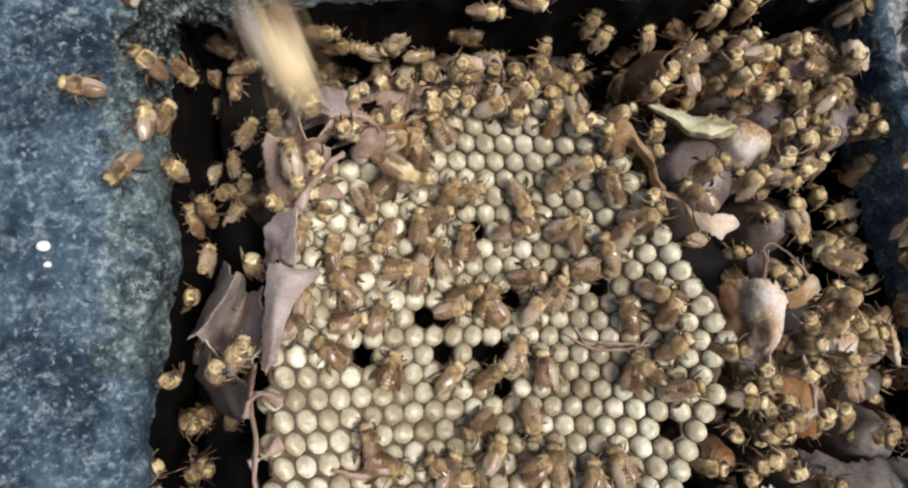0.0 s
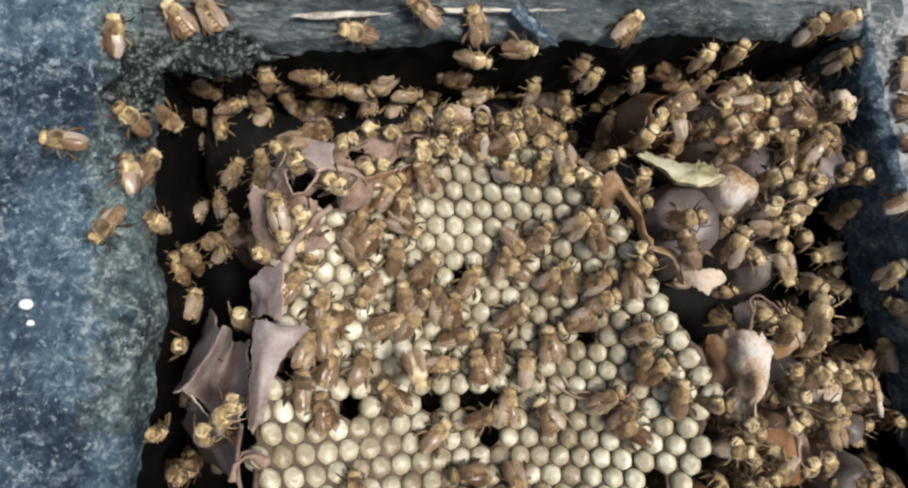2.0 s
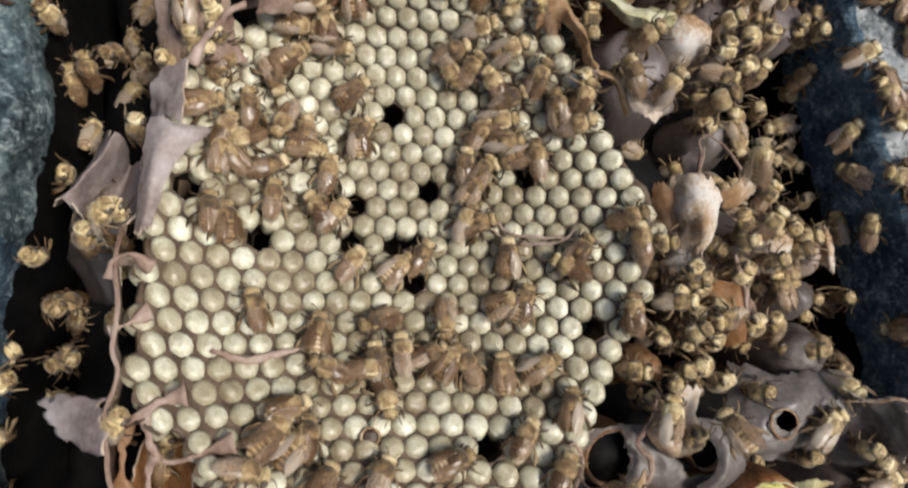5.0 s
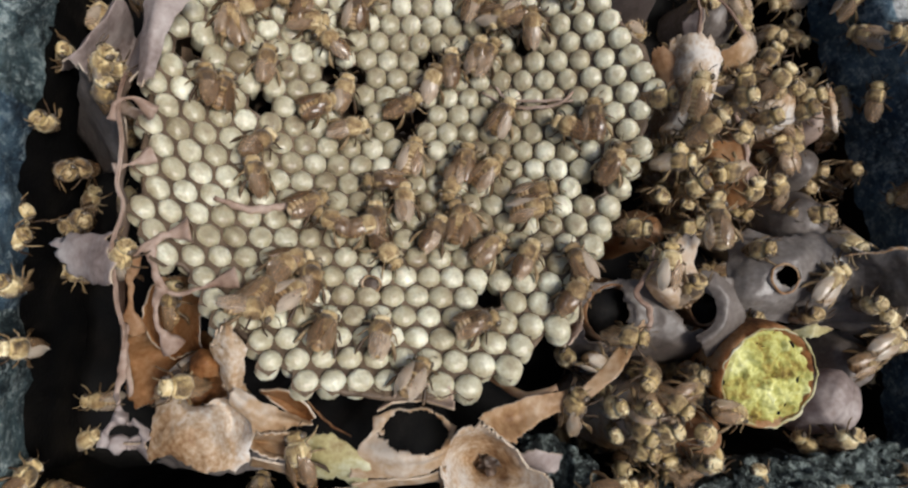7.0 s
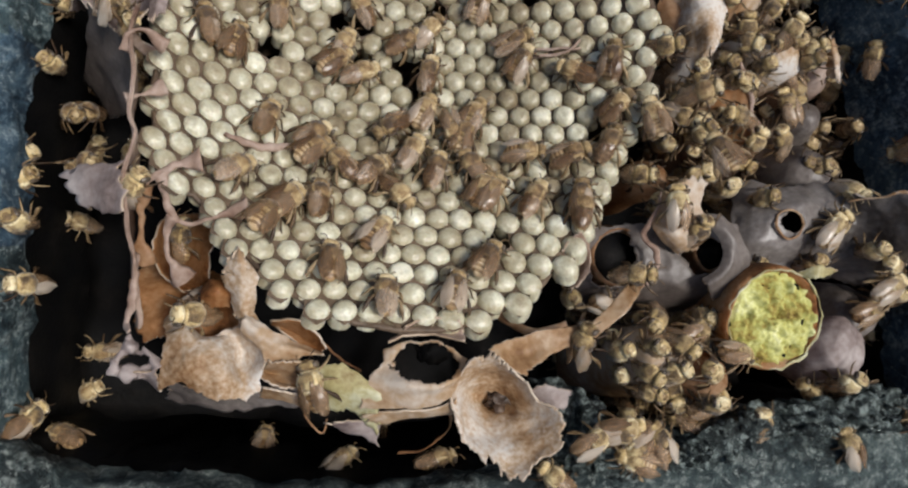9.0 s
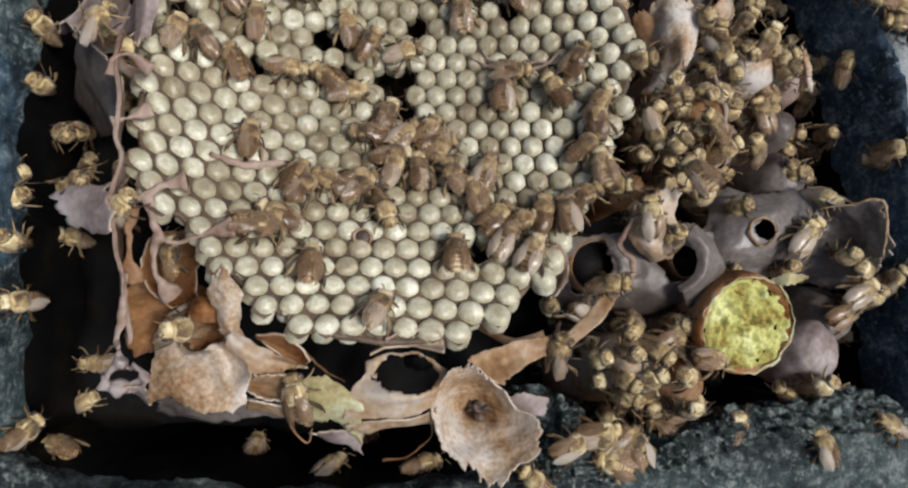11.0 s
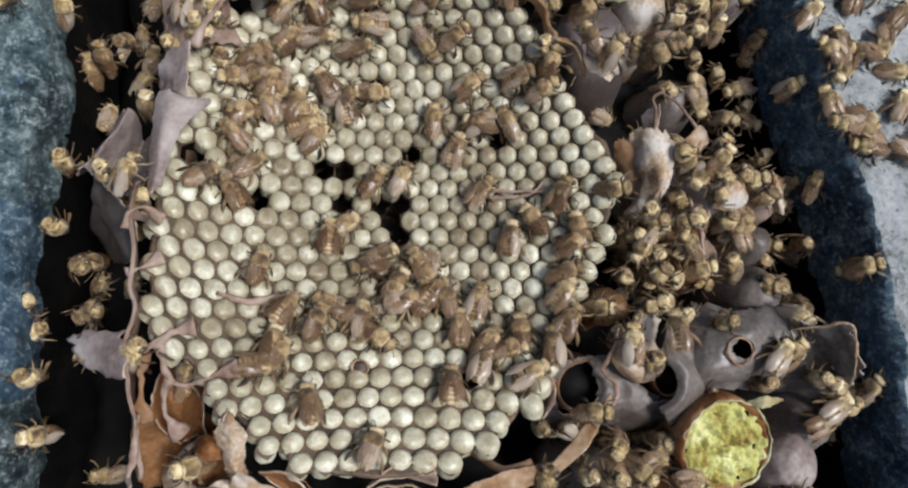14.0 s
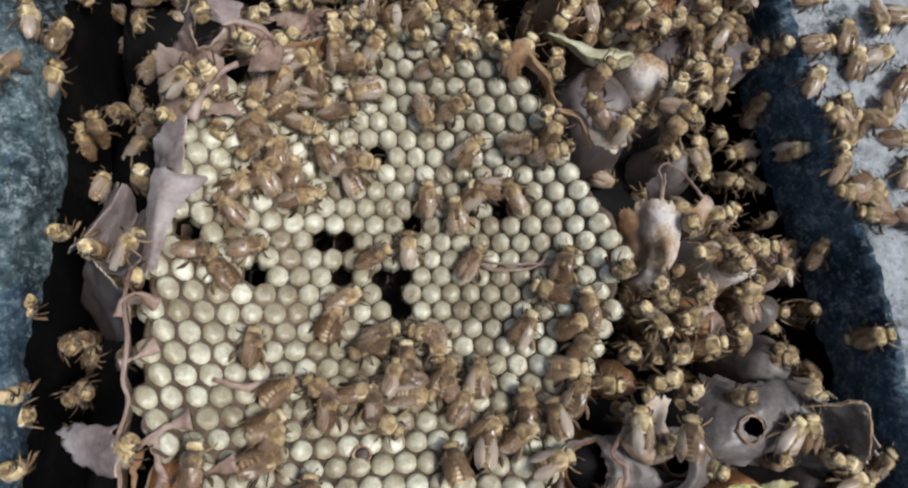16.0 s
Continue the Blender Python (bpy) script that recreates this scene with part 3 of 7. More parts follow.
            rest.verts.ensure_lookup_table()
            count = len(shapes[k % 4].vertices)
            for v in rest.verts[-count:]:
                v.co = (m @ v.co)
    for v in rest.verts:
        v.co /= U
    tagged(part("border_cell", rest, CELL, root, "cream capped cells along the comb's border"), kind="stuff")
    return root


comb()


# ---- wax sheets, strands and pots round the comb ----
LIP = mat("pale_wax_lip", [(0.3, (0.36, 0.26, 0.17)), (0.7, (0.60, 0.50, 0.39))], 300, 1800, 0.55, 0.2)


def wax(name, label, material, rows, category="wax sheet", **more):
    return tagged(mesh_object(name, sheet_bm(rows, **more), [material, LIP]), label, category)


def strand(name, label, material, pts, radii, category="wax strand", **more):
    return tagged(mesh_object(name, tube_bm(pts, radii, **more), material), label, category)


# left side: the torn envelope
wax("wax_sheet", "thin pinkish wax envelope edge running beside the comb", WAXK,
    [[(-35.7, -25.9, 6.0), (-36.0, -30.9, 8.0), (-34.4, -37.2, 10.0), (-33.9, -43.3, 11.0), (-32.6, -46.7, 11.0), (-33.4, -51.0, 11.0), (-33.9, -54.4, 10.0), (-33.5, -58.8, 9.0), (-32.4, -63.2, 9.0), (-32.1, -69.1, 7.0), (-31.9, -73.5, 5.0)],
     [(-35.9, -26.2, 7.0), (-36.2, -31.0, 9.0), (-34.6, -37.2, 11.0), (-34.1, -43.3, 12.0), (-33.0, -46.6, 12.0), (-33.7, -50.9, 12.0), (-34.1, -54.3, 11.0), (-33.7, -58.6, 10.0), (-32.7, -63.2, 10.0), (-32.9, -69.1, 7.0), (-32.6, -73.5, 5.0)],
     [(-36.4, -26.3, 5.0), (-36.9, -30.9, 7.0), (-35.4, -37.2, 8.0), (-34.9, -43.4, 9.0), (-33.9, -46.9, 9.0), (-34.4, -51.2, 9.0), (-34.8, -54.7, 8.0), (-34.4, -59.2, 7.0), (-33.6, -63.2, 7.0), (-33.6, -69.2, 5.0), (-33.3, -73.7, 3.0)],
     [(-37.4, -26.3, 0.0), (-37.9, -30.9, 2.0), (-36.5, -37.2, 3.0), (-36.0, -43.4, 4.0), (-35.0, -46.9, 4.0), (-35.5, -51.2, 4.0), (-35.9, -54.7, 3.0), (-35.5, -59.2, 2.0), (-34.6, -63.2, 2.0), (-34.7, -69.2, 0.0), (-34.3, -73.7, -2.0)]],
    nu=110, nv=16, rag=0.03, rough=0.55, seed=3.3, thick=0.4)
wax("wax_flap", "mauve wax tab folded out with a pale torn edge", WAXP,
    [[(-35.3, -8.5, 1), (-33.2, -8.2, 2), (-30.8, -9.3, 1)],
     [(-35.6, -11.6, 2), (-31.9, -11.1, 4), (-26.6, -9.9, 2)],
     [(-35.9, -15.9, 2), (-33.4, -15.3, 4), (-30.5, -15.8, 3)],
     [(-35.8, -20.9, 2), (-33.6, -20.6, 4), (-32.0, -21.2, 3)],
     [(-35.8, -26.8, 3), (-34.6, -26.9, 4), (-33.0, -25.9, 4)]], nu=34, nv=50, rag=0.06, rough=0.5, seed=2.1)
wax("wax_sheet", "brownish mauve wax sheet standing above the tab", WAXP,
    [[(-37.6, -1.0, -5), (-34.3, 1.0, -2), (-31.1, 2.1, 0)],
     [(-38.4, -4.5, -7), (-34.7, -4.0, -3), (-31.0, -3.5, 0)],
     [(-37.8, -8.6, -6), (-33.8, -8.1, -1), (-30.8, -8.9, 1)]], nu=30, nv=30, rag=0.06, rough=0.7, seed=2.6)
wax("wax_sheet", "mauve-grey torn envelope sheet folded over a dark recess", WAXP,
    [[(-47.4, -7.1, -16), (-49.5, -13.9, -16), (-50.7, -19.3, -13), (-51.4, -22.8, -7)],
     [(-43.3, -10.2, -6), (-44.8, -14.4, -5), (-46.8, -18.3, -4), (-49.2, -21.5, -4)],
     [(-41.7, -9.7, -6), (-43.9, -14.7, -8), (-45.8, -18.9, -9), (-47.3, -22.6, -5)],
     [(-42.2, -13.3, -15), (-43.4, -17.7, -15), (-44.6, -21.7, -13), (-45.0, -24.9, -7)],
     [(-37.2, -12.1, -4), (-37.0, -16.8, -3), (-36.9, -21.9, -2), (-37.2, -27.2, 2)]], nu=60, nv=50, rag=0.04, rough=0.7, seed=1.3)
# Grey-brown wax instead of mauve puts this wall's shade into its colour.
wax("wax_sheet", "envelope wall below the torn sheet, dimmed to grey-brown for shade", WAXG,
    [[(-47.3, -22.4, -4), (-43.9, -25.7, -3), (-40.5, -28.8, -1), (-36.6, -30.8, 4)],
     [(-48.1, -24.6, -8), (-45.5, -28.2, -8), (-42.4, -31.4, -6), (-38.0, -33.0, 0)],
     [(-53.1, -30.0, -20), (-50.1, -33.9, -20), (-46.6, -37.3, -18), (-40.9, -37.8, -8)]], nu=50, nv=24, rag=0.05, rough=0.7, seed=3.1)
strand("wax_strand", "pinkish wax web forking from the envelope to a border cell", WAXK, [(-36.4, -34.1, 9), (-36.1, -31.4, 9), (-34.2, -30.4, 8), (-31.7, -31.8, 6)], [0.85, 0.39, 0.28, 1.44], seed=51.0, rough=0.4, flat=0.6, steps=30)
strand("wax_strand", "thin pinkish wax tie to a border cell", WAXK, [(-35.5, -41.2, 10), (-33.7, -40.3, 9), (-31.1, -38.4, 7)], [0.85, 0.17, 1.29], seed=52.5, rough=0.4, flat=0.6)
strand("wax_strand", "thick pale wax web tied to the comb's border", WAXK, [(-33.8, -54.0, 11), (-31.7, -53.5, 11), (-29.7, -51.9, 11), (-27.0, -50.1, 10.5), (-24.4, -49.3, 10)], [1.27, 0.55, 0.61, 0.44, 2.09], seed=53.0, rough=0.5, flat=0.5, steps=40)
strand("wax_strand", "pinkish wax branch curling round a dark hole", WAXK, [(-29.7, -51.9, 11), (-28.6, -54.9, 10.5), (-27.7, -57.7, 10), (-25.2, -58.6, 10), (-21.5, -57.3, 10), (-17.4, -55.9, 10)], [1.27, 0.39, 0.5, 0.33, 0.33, 1.61], seed=54.0, rough=0.5, flat=0.5, steps=50)
strand("wax_strand", "tan wax branch running down to the orange cup", WAX, [(-31.4, -53.6, 10.5), (-32.2, -56.8, 9), (-32.4, -60.5, 8), (-32.1, -64.5, 6)], [1.14, 0.39, 0.5, 1.77], seed=54.5, rough=0.5, flat=0.6, steps=30)
strand("wax_strand", "pinkish wax branch below a dark hole", WAXK, [(-27.7, -57.7, 10), (-28.6, -60.6, 9), (-28.0, -63.9, 8), (-25.9, -66.5, 7)], [1.14, 0.33, 0.44, 1.94], seed=54.7, rough=0.5, flat=0.6, steps=30)
wax("wax_flap", "mauve wax flap bent out over the dark gap", WAXP,
    [[(-35.0, -50.3, 10.0), (-34.2, -53.3, 11.0), (-34.1, -57.5, 11.0)], [(-40.0, -50.7, 7.0), (-39.4, -54.1, 8.0), (-37.6, -57.4, 8.0)], [(-45.4, -51.4, 4.0), (-43.8, -54.3, 5.0), (-41.9, -56.9, 5.0)]],
    nu=16, nv=14, rag=0.14, rough=0.6, seed=4.2)
wax("wax_web", "thin pinkish wax tie from the envelope to a border cell", WAXK,
    [[(-36.4, -30.4, 8.0), (-35.9, -30.4, 4.0), (-34.2, -30.6, 1.7)], [(-36.5, -31.2, 7.0), (-36.0, -30.7, 3.0), (-34.3, -31.2, 1.6)], [(-36.6, -32.5, 7.0), (-36.5, -31.3, 1.0), (-34.4, -31.9, 1.2)]], nu=24, nv=10, rag=0.04, rough=0.3, seed=52.0)
# upper left: an opened pot with curled lips
wax("wax_sheet", "mauve wax lobe above an opened pot", WAXP,
    [[(-33.1, 24.9, 0), (-28.0, 24.4, 1), (-22.8, 23.9, 0)],
     [(-31.8, 22.1, 2), (-27.1, 21.5, 3), (-22.9, 21.5, 1)],
     [(-30.8, 21.2, 1), (-25.9, 18.5, 2.5), (-22.5, 19.8, 1.5)]], nu=36, nv=22, rag=0.05, rough=0.4, seed=5.0)
wax("wax_pot_wall", "curled mauve wall of an opened pot with a thin pale lip", WAXK,
    [[(-32.2, 22.8, 2), (-30.6, 19.4, 2), (-31.6, 16.5, 2), (-30.6, 14.4, 2), (-27.9, 13.8, 2), (-26.2, 16.4, 2), (-26.1, 18.4, 2)],
     [(-32.8, 23.0, 0), (-31.5, 19.6, 0), (-32.6, 16.6, 0), (-31.4, 14.1, 0), (-28.0, 13.5, 0), (-25.8, 16.2, 0), (-25.6, 18.4, 0)],
     [(-34.7, 23.0, -6), (-33.8, 20.6, -6), (-35.1, 16.8, -6), (-33.5, 13.5, -6), (-28.9, 12.3, -5), (-25.4, 15.6, -4), (-25.1, 18.5, -3)]], nu=80, nv=16, rag=0.1, rough=1.6, seed=6.0)
wax("wax_sheet", "brownish tan wax wall below an opened pot", WAXK,
    [[(-37.9, 15.7, -3), (-32.4, 13.8, -1), (-28.3, 13.5, 0), (-25.5, 12.8, -1)],
     [(-39.0, 12.5, -6), (-33.0, 10.9, -2), (-28.3, 10.4, -1), (-25.1, 10.7, -3)],
     [(-38.0, 7.8, -8), (-33.2, 7.3, -4), (-29.0, 7.0, -3), (-25.3, 8.0, -6)],
     [(-37.6, 3.1, -10), (-33.0, 3.0, -7), (-28.7, 3.6, -6), (-23.1, 5.2, -9)]], nu=44, nv=44, rag=0.05, rough=0.8, seed=6.1)
wax("wax_sheet", "tan-brown wax lobe beside a second dark mouth", WAXK,
    [[(-20.2, 17.1, -1), (-17.9, 17.7, -1), (-15.8, 17.6, -3)],
     [(-20.8, 14.9, -2), (-18.4, 14.8, -1), (-16.0, 15.6, -4)],
     [(-21.6, 12.4, -4), (-19.0, 12.7, -3), (-16.8, 13.7, -6)]], nu=24, nv=22, rag=0.07, rough=0.5, seed=6.3)
strand("wax_strand", "pale curled wax lip bridging two pots", WAXK, [(-26.0, 18.3, 2.5), (-23.1, 19.0, 2.5), (-20.1, 18.8, 2), (-18.0, 18.2, 1), (-16.7, 16.7, -1)], [0.35, 0.5, 0.6, 0.5, 0.3], seed=6.6, rough=0.4, flat=0.6)
strand("wax_strand", "thin pinkish wax tie slanting over the comb's border", WAXK, [(-23.1, 12.2, 0), (-25.0, 10.5, 1), (-27.0, 8.3, 0), (-29.7, 5.7, -2), (-31.2, 2.2, -3)], [0.7, 0.5, 0.45, 0.6, 1.0], seed=6.7, rough=0.4, flat=0.6)
wax("wax_sheet", "tan wax skirt between the comb and the envelope", WAX,
    [[(-19.6, 18.4, -7.0), (-11.0, 21.1, -7.0), (-4.4, 23.8, -8.0)], [(-19.7, 15.6, -9.7), (-13.1, 18.1, -9.7), (-6.5, 20.5, -8.8)], [(-17.4, 12.4, -11.1), (-14.2, 15.4, -10.8), (-9.8, 18.3, -10.1)]], nu=24, nv=10, rag=0.1, seed=7.7)
wax("wax_sheet", "brown wax ridge along the comb's far border", WAXK,
    [[(-34.4, 19.9, -12.0), (-20.3, 28.7, -12.0), (-4.3, 31.3, -12.0), (13.4, 32.2, -12.0), (31.2, 22.4, -10.0)],
     [(-26.3, 19.7, -9.0), (-15.6, 25.6, -8.0), (-3.4, 27.7, -7.0), (12.6, 27.9, -7.0), (25.5, 20.4, -7.0)],
     [(-22.0, 16.8, -11.0), (-13.2, 21.6, -10.0), (-2.6, 24.7, -9.0), (11.8, 25.4, -9.0), (21.3, 18.2, -9.0)]], nu=90, nv=26, rag=0.16, rough=2.4, seed=8.4, holes=((0.2, 0.5, 0.03, 0.2), (0.42, 0.6, 0.025, 0.2), (0.7, 0.4, 0.03, 0.2)))
# far border: a pale torn crown, a thin spike
wax("wax_scrap", "pale yellow torn wax crown on the comb's border", WAXW,
    [[(-4.9, 32.1, -3.0), (-1.1, 33.1, -2.0), (2.2, 32.2, -2.0)], [(-4.3, 30.5, -3.0), (-1.2, 30.6, -1.0), (2.5, 30.6, -2.0)], [(-3.3, 29.7, -6.0), (-0.8, 29.2, -5.0), (3.2, 30.0, -6.0)]], nu=20, nv=12, rag=0.16, rough=0.8, seed=9.2)
strand("wax_strand", "pinkish wax loop beside the torn crown", WAXK, [(2.9, 30.9, -5.0), (4.5, 33.0, -3.0), (6.2, 32.2, -3.0), (7.4, 28.9, -5.0), (4.0, 27.5, -7.0)], [0.5, 0.4, 0.35, 0.4, 0.5], seed=3.0, rough=0.4)
strand("wax_spike", "thin pale wax spike standing up from the comb", WAX, [(8.4, 28.4, -3.0), (8.6, 26.0, -7.0), (9.9, 23.2, -10.0)], [0.3, 0.7, 1.2], seed=2.0)
strand("wax_spike", "thin pale wax spike standing up from the comb", WAX, [(15.5, 22.2, -4.0), (17.1, 21.0, -6.0), (18.9, 18.1, -9.0)], [0.4, 0.9, 1.3], seed=5.0)
wax("wax_pot_wall", "tan wax lip arched round a dark opening, whitish tip", WAXC,
    [[(25.4, 16.1, 1), (27.1, 19.6, 2), (29.8, 20.6, 2), (31.6, 17.0, 3), (34.0, 13.9, 3), (34.6, 9.9, 3), (36.7, 7.7, 3)],
     [(25.7, 14.7, 2), (27.5, 16.7, 3.5), (29.8, 17.1, 4), (31.8, 14.5, 4), (34.0, 11.7, 4), (34.6, 8.5, 4), (36.1, 6.4, 4)],
     [(26.6, 13.9, 0), (28.1, 14.3, 1), (30.6, 15.6, 1), (32.9, 13.9, 1), (34.2, 11.2, 1), (34.6, 8.7, 1), (35.6, 6.6, 2)]], nu=90, nv=18, rag=0.06, rough=0.5, seed=7.0)
wax("wax_pot_wall", "thin tan wax arch over a small dark opening", WAXC,
    [[(35.9, 6.9, 4), (38.6, 6.6, 4), (40.8, 5.5, 4), (42.0, 2.6, 4), (42.5, 0.0, 3)],
     [(36.0, 5.7, 4.5), (38.3, 5.2, 5), (39.8, 4.1, 5), (40.9, 1.9, 4.5), (42.1, -0.5, 3)],
     [(37.2, 6.3, 2), (39.0, 5.9, 2), (40.3, 4.7, 2), (41.0, 2.5, 2), (42.1, 0.4, 1)]], nu=60, nv=14, rag=0.04, rough=0.4, seed=7.3)
strand("wax_strand", "thin wax leg under an arched lip", WAXK, [(35.6, 6.4, 4), (36.4, 4.6, 3), (36.8, 2.3, 1)], [0.5, 0.25, 0.3], seed=7.5, rough=0.3)
wax("wax_flake", "small whitish ragged wax flake", LIP,
    [[(41.0, 3.8, 5), (43.8, 2.3, 6), (46.2, 2.6, 6), (48.2, 2.5, 6)],
     [(41.4, 1.3, 5), (43.5, 0.2, 6.5), (46.0, 0.3, 6.5), (49.3, 0.5, 6)],
     [(42.1, -0.4, 5), (43.7, -1.3, 6), (45.7, -2.3, 6), (46.7, -1.1, 6)]], nu=34, nv=22, rag=0.12, rough=0.4, seed=11.0)
# right border: tan flaps and a thin arch
wax("wax_flap", "tan wax flap standing beside the comb, torn pale edge", WAXW,
    [[(53.5, -9.4, -3), (55.7, -8.7, 0), (59.0, -9.9, 1), (62.1, -12.2, 0)],
     [(55.8, -13.8, -5), (56.6, -14.0, -1), (58.9, -14.7, 1), (61.6, -15.7, 0)],
     [(56.7, -20.1, -6), (57.1, -20.2, -3), (58.4, -20.3, 0), (60.6, -20.5, 0)],
     [(55.1, -25.1, -8), (57.1, -24.7, -5), (58.5, -24.2, -2), (59.1, -23.7, 0)],
     [(55.6, -28.2, -9), (56.5, -28.8, -6), (57.2, -28.7, -3), (58.6, -26.8, -1)]], nu=40, nv=44, rag=0.05, rough=1.4, seed=12.0)
wax("wax_fold", "brown wax fold tucked between the comb and a standing flap", WAX,
    [[(51.5, -10.8, -6), (52.8, -10.0, -5), (54.6, -9.9, -4)],
     [(52.2, -15.0, -8), (54.2, -15.7, -5), (57.2, -17.3, -4)],
     [(53.4, -20.3, -8), (55.9, -21.0, -6), (58.4, -21.4, -5)]], nu=30, nv=26, rag=0.05, rough=0.6, seed=13.0)
wax("wax_flap", "orange-brown wax wall of an opened pot with a raised lip", WAXO,
    [[(58.5, -29.6, -5), (60.9, -27.8, -2), (64.6, -27.6, 0), (65.8, -26.5, 1)],
     [(61.4, -32.6, -7), (63.0, -32.0, -4), (65.2, -31.4, -1), (66.9, -30.3, 0)],
     [(63.4, -36.4, -7), (64.4, -35.7, -4), (66.2, -35.3, -2), (67.4, -34.1, -1)],
     [(65.2, -40.0, -8), (65.9, -39.5, -5), (67.0, -38.7, -3), (67.9, -38.2, -2)]], nu=36, nv=40, rag=0.04, rough=0.5, seed=14.0)
wax("wax_flap", "dim mauve wax tab under an arched thread", WAXP,
    [[(57.0, -4.2, -6), (58.3, -3.2, -4), (59.5, -2.7, -2)],
     [(58.0, -6.6, -7), (58.7, -6.1, -5), (59.7, -5.6, -3)],
     [(59.0, -9.8, -7), (59.2, -9.5, -5), (59.1, -9.4, -3)]], nu=20, nv=20, rag=0.06, rough=0.4, seed=15.5)
strand("wax_strand", "thin arched wax thread over a dark gap", WAXK, [(58.2, -9.8, -2), (57.7, -5.6, 0), (56.8, -3.0, 1), (58.6, -2.2, 2), (61.5, -4.3, 2), (64.6, -6.8, 1), (66.9, -8.9, 0)], [0.45, 0.3, 0.22, 0.2, 0.22, 0.3, 0.5], seed=8.0, rough=0.3)
strand("wax_strand", "raised pinkish lip of an opened wax pot", WAXK, [(64.1, -22.9, 1), (64.8, -25.8, 1), (65.8, -28.0, 1), (66.9, -31.2, 0), (67.2, -34.6, -1)], [0.25, 0.5, 0.45, 0.4, 0.25], seed=9.0, rough=0.4)
wax("wax_flap", "pale wax tip at the end of the thread", WAXC,
    [[(61.7, -11.9, 0), (64.0, -10.6, 1), (66.0, -8.2, 1), (67.0, -8.4, 1)],
     [(62.6, -13.2, -1), (65.1, -12.0, 0), (67.7, -9.6, 0), (68.8, -9.8, 0)],
     [(64.2, -15.0, -3), (66.3, -13.7, -2), (68.4, -11.8, -2), (69.3, -10.8, -1)]], nu=26, nv=14, rag=0.09, rough=0.4, seed=16.0)
wax("wax_flap", "whitish torn edge standing on a pale pot", WAXW,
    [[(81.2, -16.7, 0), (81.2, -17.2, 2), (82.4, -18.4, 2)],
     [(81.6, -20.2, 0), (81.6, -20.4, 2), (82.8, -21.4, 2)],
     [(82.7, -23.6, -1), (82.7, -24.7, 1), (83.7, -25.2, 1)]], nu=16, nv=20, rag=0.12, rough=0.5, seed=16.5)
# stray threads and one opened cell on the comb
strand("wax_thread", "curled brown wax thread lying on the comb", WAXK, [(20.3, -19.9, -9.0), (25.7, -22.9, -6.9), (33.0, -22.5, -4.0), (35.5, -20.1, -2.9)], [0.2, 0.34, 0.3, 0.18], seed=31.0, rough=0.3)
strand("wax_thread", "pinkish flat wax ribbon lying on the comb", WAXK, [(-22.8, -43.5, 2.7), (-18.2, -45.0, 1.8), (-12.9, -43.8, -1.1), (-9.2, -43.1, -2.6)], [0.3, 0.75, 0.6, 0.2], seed=32.0, flat=0.45, rough=0.5)
strand("wax_thread", "thin wax thread lying on the comb", WAXK, [(22.6, -18.8, -8.4), (25.6, -21.4, -7.0), (35.7, -22.0, -2.9)], [0.2, 0.3, 0.2], seed=33.0, rough=0.3)
open_cell = Vector((1.8, -55.9, 2.1))
strand("wax_ring", "pale torn rim of an opened brood cell", WAXW, [open_cell + Vector((1.5 * math.cos(a * math.pi / 4), 1.4 * math.sin(a * math.pi / 4), 0.2 * math.sin(2.0 * a))) for a in range(9)], [0.2, 0.13, 0.24, 0.14, 0.2], seed=34.0, rough=0.3)
# A solid dark blob painted as the shade inside the opened cell.
tagged(at(mesh_object("cell_hollow", blob_bm(0, 0, 0, 1.2, 1.1, 0.35, 6, 12, 0.1), WAXD), *open_cell), "dark blob coloured as the shade inside an opened brood cell", "hollow")
# near left: a curled cup and a pale crust
wax("wax_cup", "orange curled wax cup beside the comb", WAXO,
    [[(-31.0, -55.9, 0.0), (-32.0, -60.3, 3.0), (-31.4, -64.7, 4.0), (-27.1, -68.1, 5.0)], [(-29.1, -56.0, -3.0), (-30.9, -59.8, -4.0), (-29.5, -64.5, -3.0), (-24.5, -67.6, 2.0)],
     [(-25.7, -55.6, 0.0), (-23.3, -58.9, 2.0), (-23.6, -64.5, 3.0), (-22.3, -68.0, 4.0)]], nu=26, nv=18, rag=0.06, rough=0.7, seed=17.0)
wax("wax_sheet", "orange-brown wax mass behind the pale crust", WAXO,
    [[(-35.7, -66.3, -2.0), (-31.6, -64.2, -4.0), (-25.7, -63.9, -6.0), (-20.6, -65.6, -4.0)], [(-33.4, -71.7, 3.0), (-28.4, -70.6, 3.0), (-23.6, -70.0, 2.0), (-18.1, -70.2, 4.0)],
     [(-32.2, -76.4, 3.0), (-27.0, -75.3, 4.0), (-22.0, -74.3, 4.0), (-16.0, -73.6, 5.0)]], nu=50, nv=36, rag=0.08, rough=1.6, seed=48.0)
